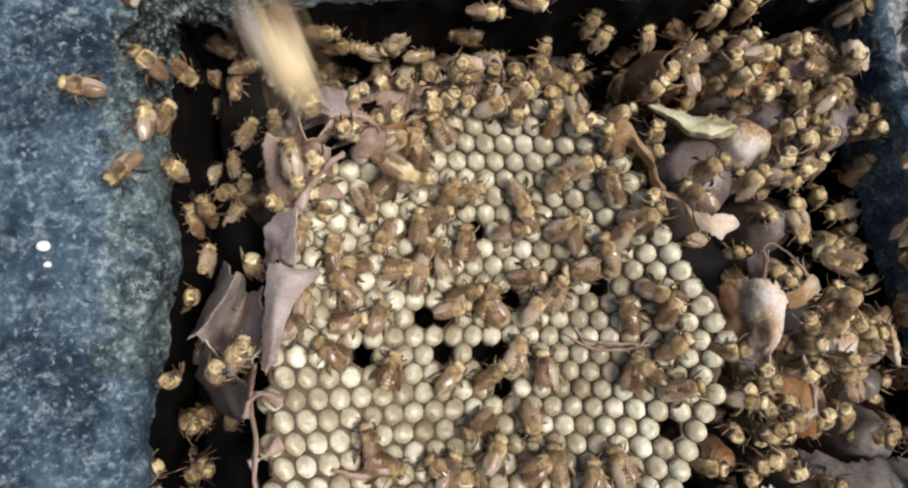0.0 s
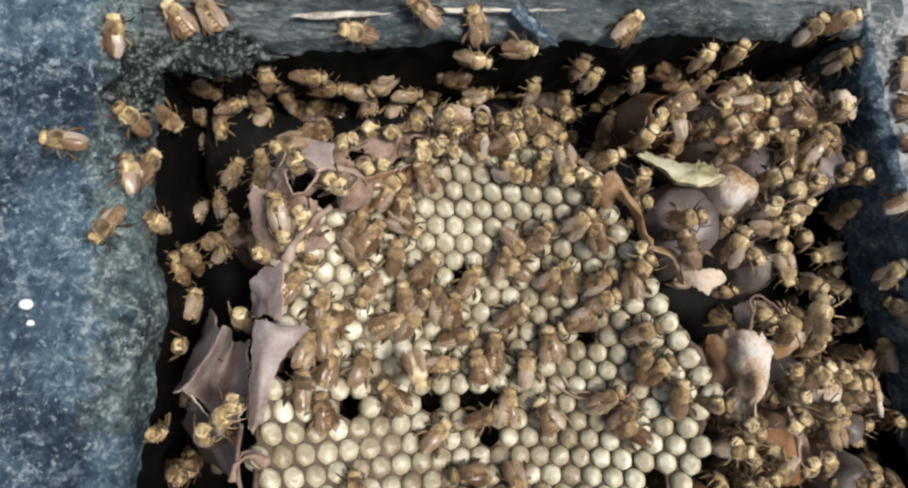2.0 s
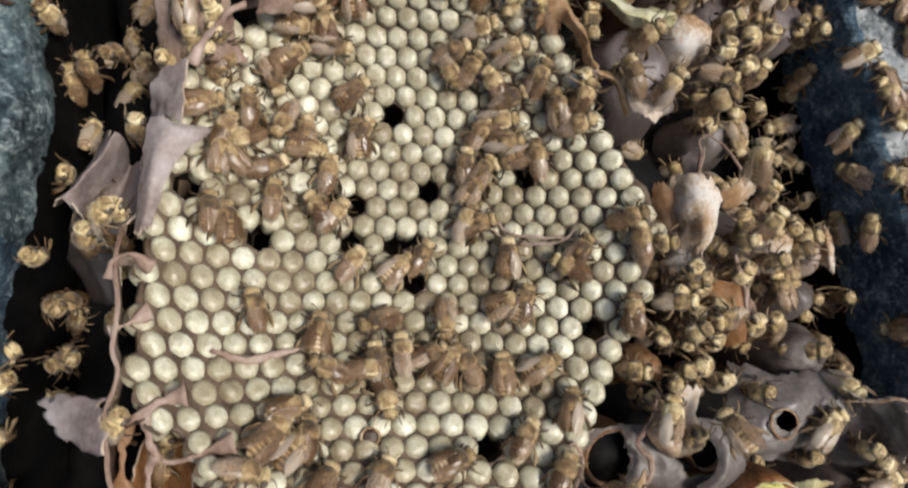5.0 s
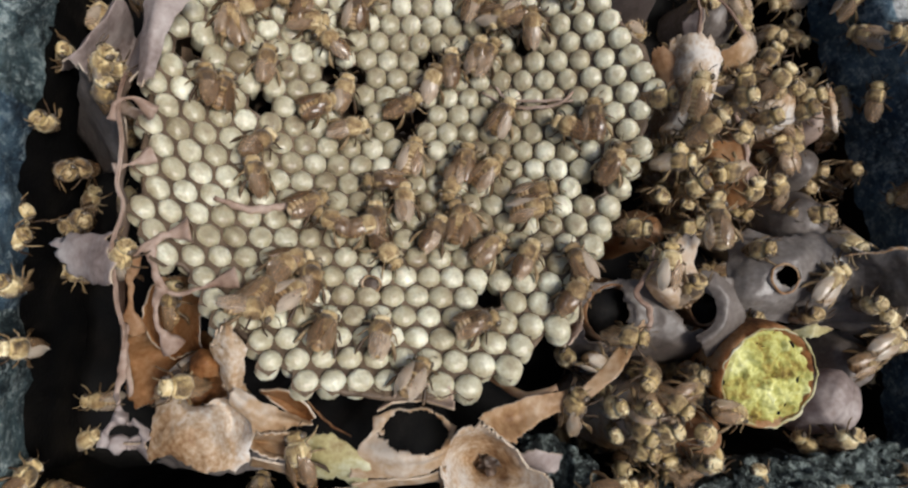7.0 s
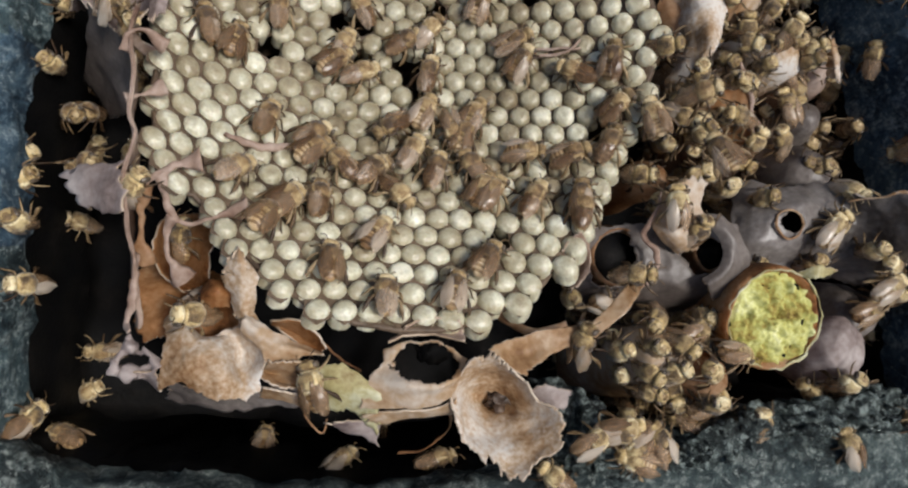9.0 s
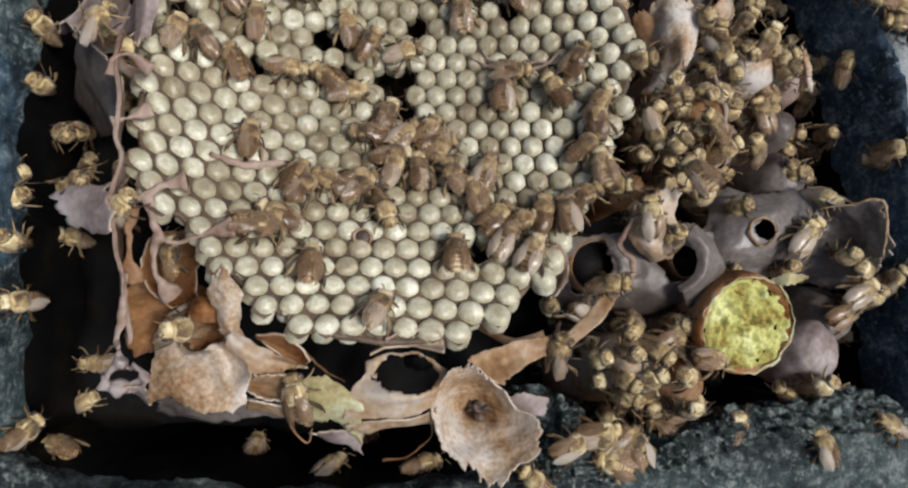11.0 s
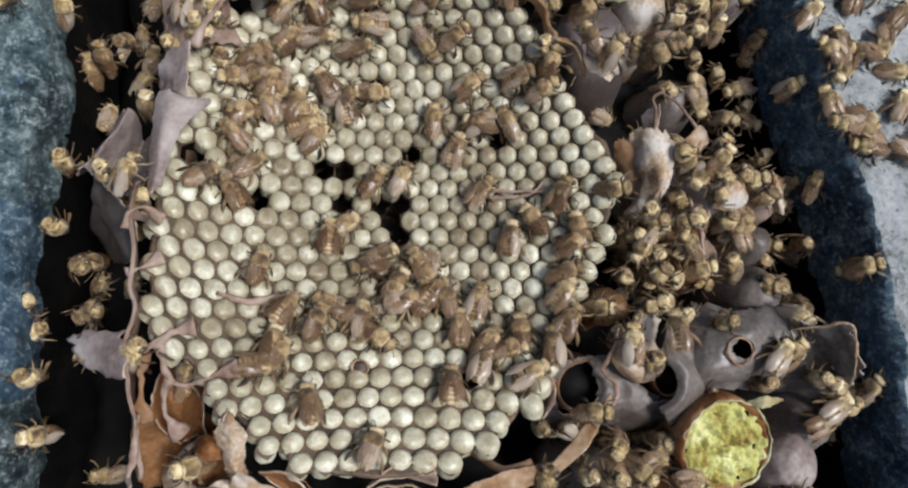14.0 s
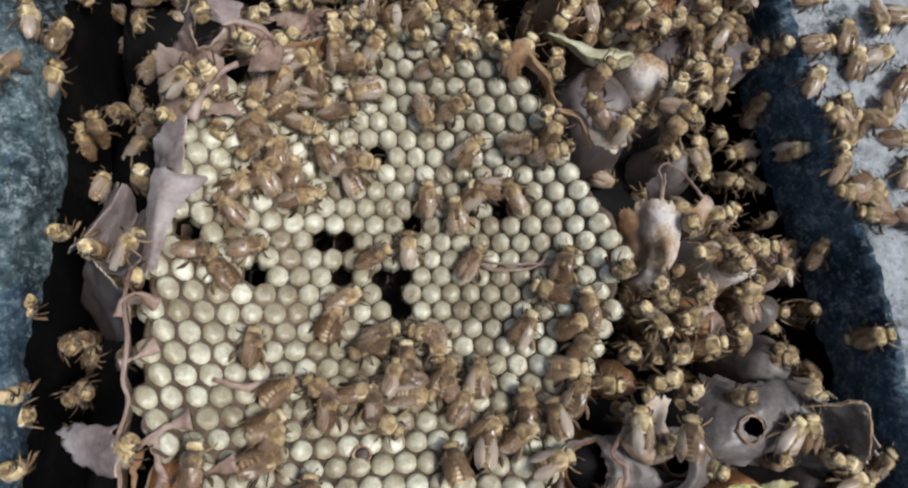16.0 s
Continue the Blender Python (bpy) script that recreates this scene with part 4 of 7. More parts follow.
wax("wax_horn", "pale upright wax horn with a crusted ragged tip", WAXW,
    [[(-18.4, -62.8, 14), (-17.8, -62.4, 14.5), (-17.1, -63.2, 14)],
     [(-19.6, -65.5, 13), (-17.0, -64.4, 15), (-14.7, -65.6, 13)],
     [(-18.7, -68.2, 12), (-16.7, -67.6, 13.5), (-14.8, -68.4, 12)],
     [(-18.0, -70.4, 11.5), (-16.4, -70.6, 13), (-14.7, -70.6, 11.5)],
     [(-17.2, -72.7, 11.5), (-15.6, -72.7, 12.5), (-13.4, -72.7, 11)]], nu=40, nv=56, rag=0.15, rough=1.0, seed=18.0)
wax("wax_strip", "cream wax plate running from the horn along the crust", WAXC,
    [[(-16.1, -70.4, 12), (-13.0, -72.2, 11.5), (-9.6, -74.6, 11), (-5.8, -76.1, 10)],
     [(-16.4, -71.2, 13.5), (-13.4, -73.5, 13), (-10.0, -75.6, 12.5), (-5.9, -76.4, 11.5)],
     [(-17.1, -72.6, 12.5), (-14.3, -74.8, 12), (-12.7, -77.1, 12), (-9.0, -77.1, 12)]], nu=60, nv=24, rag=0.06, rough=1.0, seed=48.5)
wax("wax_fold", "orange-brown curled wax leaf behind the crust", WAXO,
    [[(-13.1, -71.6, 10), (-9.7, -71.4, 12), (-6.8, -73.2, 12), (-5.3, -75.4, 11)],
     [(-13.0, -72.3, 8), (-9.9, -73.3, 8), (-7.5, -74.8, 9), (-6.0, -75.9, 10)],
     [(-11.7, -73.4, 9), (-9.1, -75.2, 9), (-7.4, -76.0, 10), (-6.2, -76.4, 10.5)]], nu=46, nv=18, rag=0.05, rough=0.5, seed=20.0)
wax("wax_sheet", "broad pale crusted wax sheet, hollowed, with a torn front edge", WAXW,
    [[(-28.6, -71.9, 6), (-26.1, -70.8, 8), (-24.1, -73.1, 8), (-22.0, -74.4, 8), (-19.4, -73.3, 9), (-16.8, -72.5, 11.5)],
     [(-27.8, -74.3, 9), (-25.1, -73.8, 10.5), (-22.4, -75.0, 11.5), (-20.2, -74.8, 10.5), (-18.0, -74.3, 8), (-14.1, -75.4, 11)],
     [(-27.6, -77.0, 10), (-24.5, -76.7, 12), (-21.6, -77.1, 13), (-19.1, -77.1, 12.5), (-17.0, -77.4, 8), (-12.9, -77.2, 12)],
     [(-27.7, -79.4, 10), (-24.6, -79.1, 12), (-21.7, -79.8, 13), (-18.7, -80.0, 13.5), (-16.3, -79.8, 10.5), (-13.7, -79.2, 11)],
     [(-28.0, -82.3, 9), (-25.3, -80.7, 11), (-22.1, -82.2, 11.5), (-19.0, -82.6, 12.5), (-16.2, -82.4, 11.5), (-14.0, -81.6, 10.5)]], nu=140, nv=84, rag=0.05, rough=0.9, seed=19.0)
wax("wax_fold", "honey-brown wax pocket beside the hollow crust", WAXC,
    [[(-12.8, -77.1, 12.2), (-10.8, -77.1, 12), (-8.7, -77.2, 11.5)],
     [(-13.8, -79.1, 9), (-11.6, -79.5, 7.5), (-9.0, -79.4, 9)],
     [(-14.2, -80.8, 10.5), (-11.6, -81.4, 11), (-8.9, -81.6, 11.5)]], nu=40, nv=30, rag=0.06, rough=1.0, seed=44.0)
wax("wax_fold", "tan wax crust with a frayed rim under the pocket", WAXC,
    [[(-14.0, -81.4, 10.5), (-11.5, -81.5, 11.5), (-9.0, -81.7, 12), (-6.6, -82.3, 12)],
     [(-14.3, -82.9, 8), (-11.7, -83.0, 9), (-9.1, -83.4, 10), (-6.2, -84.1, 10)]], nu=46, nv=14, rag=0.12, rough=0.7, seed=45.0)
strand("wax_strand", "thin pinkish wax edge running down to the crust", WAXK, [(-32.4, -63.2, 9.0), (-32.6, -69.0, 8.0), (-33.4, -73.0, 7.0), (-32.4, -74.1, 9)], [0.5, 0.6, 0.5, 0.4], seed=19.7, rough=0.5, flat=0.6)
strand("wax_strand", "mauve wax rim round a dark opening at the crust's corner", WAXP, [(-32.4, -74.1, 9), (-31.8, -76.0, 9), (-33.1, -77.7, 9), (-33.8, -78.9, 9), (-32.6, -79.8, 9), (-30.5, -79.5, 9.5), (-28.8, -78.7, 10), (-28.9, -77.2, 10), (-30.8, -76.7, 9), (-32.1, -76.3, 8)], [0.4, 0.9, 0.4, 1.3, 0.9, 0.5, 1.1, 0.5, 0.3, 0.4], seed=19.5, rough=1.3, steps=60, flat=0.8)
wax("wax_sheet", "pinkish grey wax skin below a dark opening", WAXP,
    [[(-33.7, -79.1, 9), (-32.2, -79.7, 9.5), (-30.0, -79.6, 10), (-28.3, -78.8, 10.5)],
     [(-34.1, -80.3, 6), (-32.2, -81.2, 6), (-29.8, -81.3, 7), (-27.9, -82.3, 9)]], nu=36, nv=16, rag=0.08, rough=0.6, seed=49.0)
wax("wax_lobe", "reddish-brown rounded wax lobe behind the crust", WAXO,
    [[(-23.4, -67.8, 8), (-21.8, -66.2, 9), (-19.9, -66.4, 9)],
     [(-23.1, -69.1, 9.5), (-20.8, -68.2, 11.5), (-19.0, -68.3, 10)],
     [(-23.2, -70.7, 8), (-21.1, -70.5, 9.5), (-19.0, -70.2, 9)]], nu=26, nv=24, rag=0.05, rough=0.5, seed=55.0)
wax("wax_sheet", "dim brown wax sheet under the pale crust", WAXG,
    [[(-28.8, -81.2, 2.0), (-22.6, -82.2, 3.0), (-15.7, -82.5, 3.0), (-9.6, -81.9, 4.0)], [(-29.2, -84.8, -2.0), (-23.2, -85.9, -1.0), (-16.0, -86.1, 0.0), (-9.2, -85.2, 2.0)]], nu=40, nv=14, rag=0.1, rough=1.0, seed=42.0)
strand("wax_strand", "long thin wax thread", WAX, [(-7.0, -73.7, 6.0), (-3.3, -77.2, 6.0), (-0.1, -78.9, 6.0)], [0.14, 0.2, 0.14], seed=11.0, rough=0.3)
strand("wax_strand", "drooping wax thread below the crust", WAX, [(-8.9, -82.2, 8.0), (-7.5, -85.6, 8.0), (-5.3, -88.0, 7.0), (-4.5, -85.6, 8.0)], [0.1, 0.14, 0.16, 0.1], seed=12.0, rough=0.3)
wax("wax_flap", "pale yellow wax flap", WAXY,
    [[(-7.4, -78.8, 11.0), (-4.4, -77.4, 12.0), (-0.7, -78.5, 12.0), (3.0, -81.0, 12.0)], [(-7.5, -81.6, 10.0), (-4.2, -80.6, 12.0), (-0.9, -81.3, 12.0), (3.0, -82.3, 12.0)], [(-5.9, -84.4, 8.0), (-2.9, -84.4, 9.0), (-0.4, -85.2, 9.0), (3.2, -88.5, 7.0)]], nu=20, nv=16, rag=0.1, rough=0.6, seed=21.0)
wax("wax_flap", "thin translucent wax scrap", WAXP,
    [[(-4.5, -86.0, 8.0), (-0.2, -85.6, 8.0), (2.7, -84.3, 8.0)], [(-1.9, -88.2, 6.0), (1.2, -89.0, 6.0), (3.0, -90.2, 6.0)]], nu=16, nv=8, rag=0.2, rough=0.8, seed=22.0)
# near middle: an opened pot, a curled bowl and the strips that tie them to the comb
wax("wax_pot_wall", "brown wall of an opened wax pot with a dark mouth", WAXC,
    [[(2.8, -75.4, 9.0), (6.5, -73.7, 10.0), (11.6, -73.7, 11.0), (15.0, -75.7, 12.0)], [(2.8, -77.0, 11.0), (6.7, -76.2, 9.0), (11.9, -76.0, 9.0), (14.5, -76.9, 13.0)],
     [(1.2, -79.0, 12.0), (6.5, -79.1, 14.0), (11.5, -78.9, 14.0), (14.0, -78.2, 14.0)], [(0.2, -81.5, 12.0), (5.9, -81.6, 13.0), (10.4, -81.1, 13.0), (13.2, -79.8, 13.0)],
     [(-0.2, -83.7, 11.0), (6.0, -83.4, 12.0), (10.6, -82.7, 12.0), (13.1, -81.5, 12.0)]],
    nu=60, nv=50, rag=0.03, rough=0.6, seed=23.0, holes=((0.54, 0.26, 0.40, 0.25),))
wax("wax_web", "pinkish grey membrane between a pot mouth and the comb", WAXK,
    [[(3.6, -74.2, 11.0), (6.4, -73.4, 9.0), (10.5, -73.0, 9.0), (14.6, -73.9, 12.0)], [(4.9, -73.3, 8.0), (7.7, -72.3, 6.0), (11.1, -71.9, 6.0), (14.7, -72.7, 9.0)], [(5.8, -71.5, 11.8), (7.9, -70.5, 10.6), (10.6, -70.1, 9.9), (14.0, -70.7, 10.0)]],
    nu=40, nv=18, rag=0.03, rough=0.5, seed=13.0)
strand("wax_strand", "wax web reaching to a border cell", WAX, [(20.1, -67.7, 3.0), (23.4, -70.9, 4.0), (26.3, -72.0, 8.0), (30.8, -70.9, 9.0)], [1.6, 0.7, 0.6, 0.9], seed=14.0, flat=0.7)
wax("wax_bowl", "curled wax bowl with pale crusted front and dark centre", WAXW,
    [[(15.0, -75.7, 14.0), (18.2, -74.8, 14.0), (21.1, -76.7, 13.0), (23.5, -79.2, 12.0)],
     [(13.4, -78.7, 12.0), (17.9, -79.6, 7.0), (22.1, -80.3, 6.0), (25.5, -81.4, 11.0)],
     [(13.0, -81.2, 12.0), (17.9, -83.1, 4.0), (22.2, -83.5, 4.0), (28.6, -82.9, 12.0)],
     [(13.8, -84.6, 12.0), (18.4, -86.2, 7.0), (23.0, -86.4, 9.0), (28.9, -85.6, 13.0)],
     [(14.2, -87.6, 12.0), (19.0, -90.4, 13.0), (23.0, -92.6, 14.0), (28.0, -87.9, 14.0)]], nu=70, nv=64, rag=0.06, rough=0.9, seed=24.0)
wax("wax_pot_wall", "thin wax rim under a second dark pot mouth", WAXC,
    [[(0.2, -84.7, 10.0), (6.1, -83.6, 11.0), (10.7, -83.5, 11.0), (13.5, -81.8, 12.0)], [(2.9, -86.0, 8.0), (7.1, -84.9, 9.0), (11.4, -84.7, 9.0), (13.5, -84.5, 10.0)]], nu=40, nv=8, rag=0.1, rough=0.6, seed=46.0)
tagged(at(mesh_object("dark_lump", blob_bm(0, 0, -0.3, 1.6, 1.4, 0.55, 14, 20, 1.5), WAXD), *(21.3, -83.1, 4.6)), "dark crumbly lump in the curled wax bowl", "lump")
wax("wax_strip", "brown wax strip rising to the cluster", WAXC,
    [[(17.9, -74.6, 14.0), (21.9, -72.8, 12.0), (28.0, -71.2, 11.0), (34.2, -70.4, 10.0)], [(19.4, -75.8, 14.0), (23.5, -74.9, 11.0), (28.0, -73.3, 11.0), (33.9, -71.8, 11.0)],
     [(23.4, -78.1, 13.0), (25.1, -76.5, 12.0), (28.7, -74.7, 11.0), (34.3, -72.9, 10.0)]], nu=50, nv=22, rag=0.07, rough=0.6, seed=25.0)
wax("wax_strip", "tan twisted wax strip", WAXC,
    [[(32.4, -71.7, 10.0), (37.4, -67.1, 9.0), (42.0, -63.2, 7.0), (46.7, -60.1, 4.0)], [(34.7, -72.6, 10.0), (39.4, -68.4, 10.0), (43.1, -64.6, 8.0), (47.2, -61.0, 4.0)]], nu=30, nv=8, rag=0.08, rough=0.7, seed=26.0)
wax("wax_flap", "mauve-grey wax flap beside the bowl", WAXP,
    [[(24.2, -81.0, 8.0), (27.2, -80.0, 9.0), (31.7, -80.5, 8.0)], [(27.8, -83.4, 7.0), (29.9, -83.2, 8.0), (31.6, -83.1, 7.0)]], nu=16, nv=10, rag=0.1, seed=27.0)
strand("wax_strand", "wax web between two pots", WAX, [(12.8, -82.7, 9.0), (13.7, -86.8, 6.0), (10.1, -91.3, 2.0), (6.5, -92.2, 0.0)], [0.35, 0.16, 0.14, 0.25], seed=15.0, rough=0.4)


def pot(centre, radius, height, mouth, label, material, tilt=(0, 0), name="wax_pot", fill=None, seed=1.0, cap=False):
    """A wax pot, closed like a dome or open at a mouth of that share of its radius."""
    r, h = radius, height
    if mouth:
        prof = [(0.75 * r, -h), (0.95 * r, -0.55 * h), (1.0 * r, -0.25 * h), (mouth * r * 1.05, -0.05 * h), (mouth * r * 1.02, 0.0), (mouth * r * 0.98, 0.0),
                (mouth * r * 0.9, -0.06 * h)]
    else:
        prof = [(0.75 * r, -h), (r, -0.6 * h), (0.98 * r, -0.35 * h), (0.8 * r, -0.12 * h), (0.5 * r, -0.02 * h), (0.18 * r, 0.0)]
    root = tagged(at(new(name), *centre, tilt[0], tilt[1], 0), label, "pot")
    wall = lathe_bm(prof, 40, 0.09 * r, 0.9 * r, seed, cap=not mouth)
    if not mouth:
        bmesh.ops.subdivide_edges(wall, edges=wall.edges[:], cuts=2, smooth=0.6, use_grid_fill=True)
        for v in wall.verts:
            v.co += wobble(v.co, 4.5, 0.5, seed) + wobble(v.co, 1.3, 0.09, seed + 3)
    part("wall", wall, material, root)
    if cap:
        g = lambda u, v: (r * (0.75 * u - 0.1), r * 0.7 * v, 0.035 * h - 0.22 * r * (u * u + v * v) + 0.5)
        part("cap", sheet_bm([[g(u, v) for u in (-0.8, -0.3, 0.2, 0.7)] for v in (-0.8, -0.25, 0.3, 0.75)], 34, 26, 0.5, 0.16, 1.0, seed),
             WAXD if material is WAXD else (WAX if seed % 3 == 0 else WAXK if seed % 3 == 1 else WAXG), root, "torn crumbly wax crust over the pot")
    if mouth:
        # Black instead of wax: the shade inside the mouth, put into the colour.
        part("lining", lathe_bm([(mouth * r * 0.9, -0.06 * h), (0.9 * r, -0.3 * h), (0.8 * r, -0.8 * h), (0.2 * r, -0.9 * h)], 32, 0.05 * r, 0.55 * r, seed), GAP_SHADE, root, "inside of the pot, coloured black for shade")
    if fill:
        bm = bmesh.new()
        rings = []
        for k in range(1, 37):
            rr, ring = mouth * r * 0.96 * k / 36, []
            for a in range(84):
                x, y = rr * math.cos(a * math.pi / 42), rr * math.sin(a * math.pi / 42)
                z = -0.8 + 1.1 * (1 - rr / (mouth * r)) + 1.2 * noise.noise((x / 2.2, y / 2.2, seed)) + 0.9 * noise.noise((x / 0.9, y / 0.9, seed)) + 0.7 * abs(noise.noise((x / 0.5, y / 0.5, seed)))
                ring.append(bm.verts.new((x, y, z)))
            rings.append(ring)
        for r0, r1 in zip(rings, rings[1:]):
            for a in range(84):
                bm.faces.new((r0[a], r1[a], r1[(a + 1) % 84], r0[(a + 1) % 84]))
        bm.faces.new(rings[0])
        bmesh.ops.recalc_face_normals(bm, faces=bm.faces[:])
        part("pollen", bm, fill, root, "crumbly yellow pollen filling the pot")
        edge = [Vector((mouth * r * math.cos(a * math.pi / 12), mouth * r * math.sin(a * math.pi / 12), 0.25 + 0.5 * noise.noise((a * 1.3, seed, 0)))) for a in range(25)]
        part("rim", tube_bm(edge, [0.14, 0.26, 0.12, 0.22, 0.1, 0.28, 0.15, 0.24, 0.14], 6, 110, 1.0, 0.5, seed), WAXY, root, "ragged pale wax rim")
    return root


pot((67.0, -68.4, 6.6), 8.6, 17, 0.97, "open wax pot brimful of crumbly yellow pollen", WAXO, (11, 1), fill=POLLEN, seed=2.0)
pot((84.8, -72.2, 2.5), 6.0, 16, 0, "closed pale mauve wax pot beside the pollen pot", WAXP, (-10, 10), seed=3.0)
wax("wax_sheet", "smoky grey wax pot roof with a small round hole", WAXS,
    [[(68.7, -42.3, -9.0), (72.3, -43.2, -6.0), (77.1, -43.8, -4.0), (83.6, -42.5, -3.0), (84.6, -46.5, 5.0), (89.7, -46.3, 10.0)],
     [(65.3, -48.3, -4.0), (68.7, -48.0, 0.0), (73.1, -48.1, 2.0), (80.7, -47.6, 1.0), (87.3, -49.6, 3.0), (90.5, -50.7, 10.0)],
     [(63.6, -53.9, -2.0), (67.0, -53.1, 2.0), (72.5, -52.1, 3.0), (80.6, -52.4, 1.0), (88.0, -53.2, 2.0), (91.7, -55.5, 8.0)],
     [(64.2, -57.6, -3.0), (67.5, -56.6, 1.0), (73.7, -55.8, 1.0), (83.3, -56.3, -2.0), (90.3, -57.7, -1.0), (94.9, -58.2, 2.0)],
     [(66.9, -61.1, -9.0), (71.1, -59.9, -6.0), (76.4, -59.2, -5.0), (88.9, -60.3, -9.0), (96.2, -61.8, -7.0), (102.0, -62.2, -8.0)]], nu=130, nv=80, rag=0.05, rough=0.8, seed=28.0,
    holes=((0.40, 0.47, 0.068, 0.135),))
ring = [Vector((72.2, -51.9, 3.0)) + Vector((2.6 * math.cos(a * math.pi / 4), 2.5 * math.sin(a * math.pi / 4), 0.25 * math.sin(a * 1.7))) for a in range(9)]
strand("wax_ring", "pale wax lip round a small entrance hole", WAXW, ring, [0.2, 0.16, 0.26, 0.18, 0.2], seed=16.0, rough=0.3)
strand("wax_strand", "pale standing edge of a wax pot roof", WAXW, [(81.8, -47.7, 5.0), (85.6, -46.9, 8.0), (89.1, -46.5, 11.0), (89.8, -51.3, 11.0), (90.6, -56.2, 9.0)], [0.1, 0.2, 0.26, 0.22, 0.12], seed=17.0, rough=0.4)
wax("wax_flake", "small pale green-white wax scrap beside the pollen pot", WAXY,
    [[(70.2, -60.8, 8.0), (72.0, -59.5, 10.0), (76.0, -60.0, 10.0)], [(70.7, -61.5, 8.0), (72.2, -61.5, 10.0), (75.4, -60.9, 9.0)]], nu=18, nv=8, rag=0.18, seed=29.0)
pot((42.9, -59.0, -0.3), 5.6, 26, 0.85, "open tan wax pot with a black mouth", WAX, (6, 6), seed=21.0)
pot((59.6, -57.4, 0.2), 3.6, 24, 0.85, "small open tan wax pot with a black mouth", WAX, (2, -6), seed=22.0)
# The roof lies in shadow; the darker wax carries that shade.
wax("wax_sheet", "wax roof round two black pot mouths, dimmed to brown for shade", WAXG,
    [[(34.6, -54.6, 2.6), (41.6, -53.5, 0.0), (47.5, -52.7, 1.0), (54.8, -52.0, 1.0), (64.1, -52.0, 0.0)], [(35.8, -59.1, -2.0), (41.6, -58.9, 0.3), (47.5, -58.2, 1.2), (54.9, -57.6, 1.0), (65.2, -57.2, 0.0)],
     [(35.8, -64.5, -3.0), (42.3, -64.3, -1.0), (48.1, -63.9, 0.0), (55.5, -63.5, 0.0), (67.0, -63.1, -2.0)], [(37.9, -68.5, -9.0), (45.2, -68.7, -8.0), (51.9, -68.4, -8.0), (59.8, -67.9, -8.0), (70.8, -67.1, -9.0)]], nu=90, nv=50, rag=0.03, rough=0.8, seed=62.0,
    holes=((0.255, 0.35, 0.165, 0.31), (0.81, 0.33, 0.115, 0.22)))
wax("wax_flap", "light tan wax flap standing between two pot mouths", WAXC,
    [[(47.5, -48.6, 5), (49.6, -47.1, 7), (52.5, -45.9, 7), (55.2, -46.3, 6)],
     [(46.7, -51.1, 5), (49.0, -50.0, 7), (51.7, -49.6, 7), (54.1, -49.9, 6)],
     [(46.6, -53.7, 4), (48.9, -53.3, 6), (52.1, -52.8, 6), (55.3, -52.8, 6)],
     [(48.7, -56.3, 3), (50.3, -56.3, 5), (52.7, -56.1, 5), (54.8, -55.6, 5)],
     [(51.6, -57.8, 2), (52.6, -57.7, 3), (54.1, -57.5, 3), (55.1, -57.3, 3)]], nu=44, nv=44, rag=0.07, rough=0.5, seed=30.0)
strand("wax_strand", "pale grey wax rim curving round a black pot mouth", WAXK, [(47.0, -47.9, 7), (46.3, -51.5, 6), (45.1, -55.5, 4), (47.0, -57.6, 4), (47.6, -60.2, 4), (45.7, -63.1, 4), (42.4, -65.1, 5), (40.2, -66.0, 6)], [0.2, 0.28, 0.5, 0.6, 0.5, 0.45, 0.6, 0.8], seed=18.0, rough=0.4, steps=70, flat=0.7)
# Darker wax again: the shade on this skin is in its colour.
wax("wax_sheet", "grey wax skin beside a dark pot mouth, dimmed for shade", WAXG,
    [[(56.3, -51.2, 4), (55.8, -52.8, 5), (58.6, -56.1, 5), (58.3, -59.5, 5), (55.5, -62.2, 4)],
     [(58.3, -51.5, 5), (59.2, -54.2, 6), (60.3, -56.6, 6), (59.5, -60.4, 6), (56.0, -63.3, 5)],
     [(61.8, -53.4, 4), (63.2, -55.8, 4), (64.6, -58.5, 4), (63.0, -62.2, 4), (58.4, -65.5, 3)]], nu=60, nv=24, rag=0.03, rough=0.5, seed=31.0)
wax("wax_web", "pinkish wax web between the comb and an open pot", WAXK,
    [[(34.1, -55.7, 4.0), (37.1, -58.2, 1.0), (36.9, -62.1, 1.0)], [(32.8, -56.7, 3.5), (36.0, -60.1, -1.0), (35.4, -64.1, 1.0)], [(30.9, -58.7, 3.5), (35.2, -62.1, -3.0), (34.3, -65.1, 0.0)]], nu=24, nv=16, rag=0.06, rough=0.7, seed=47.0)

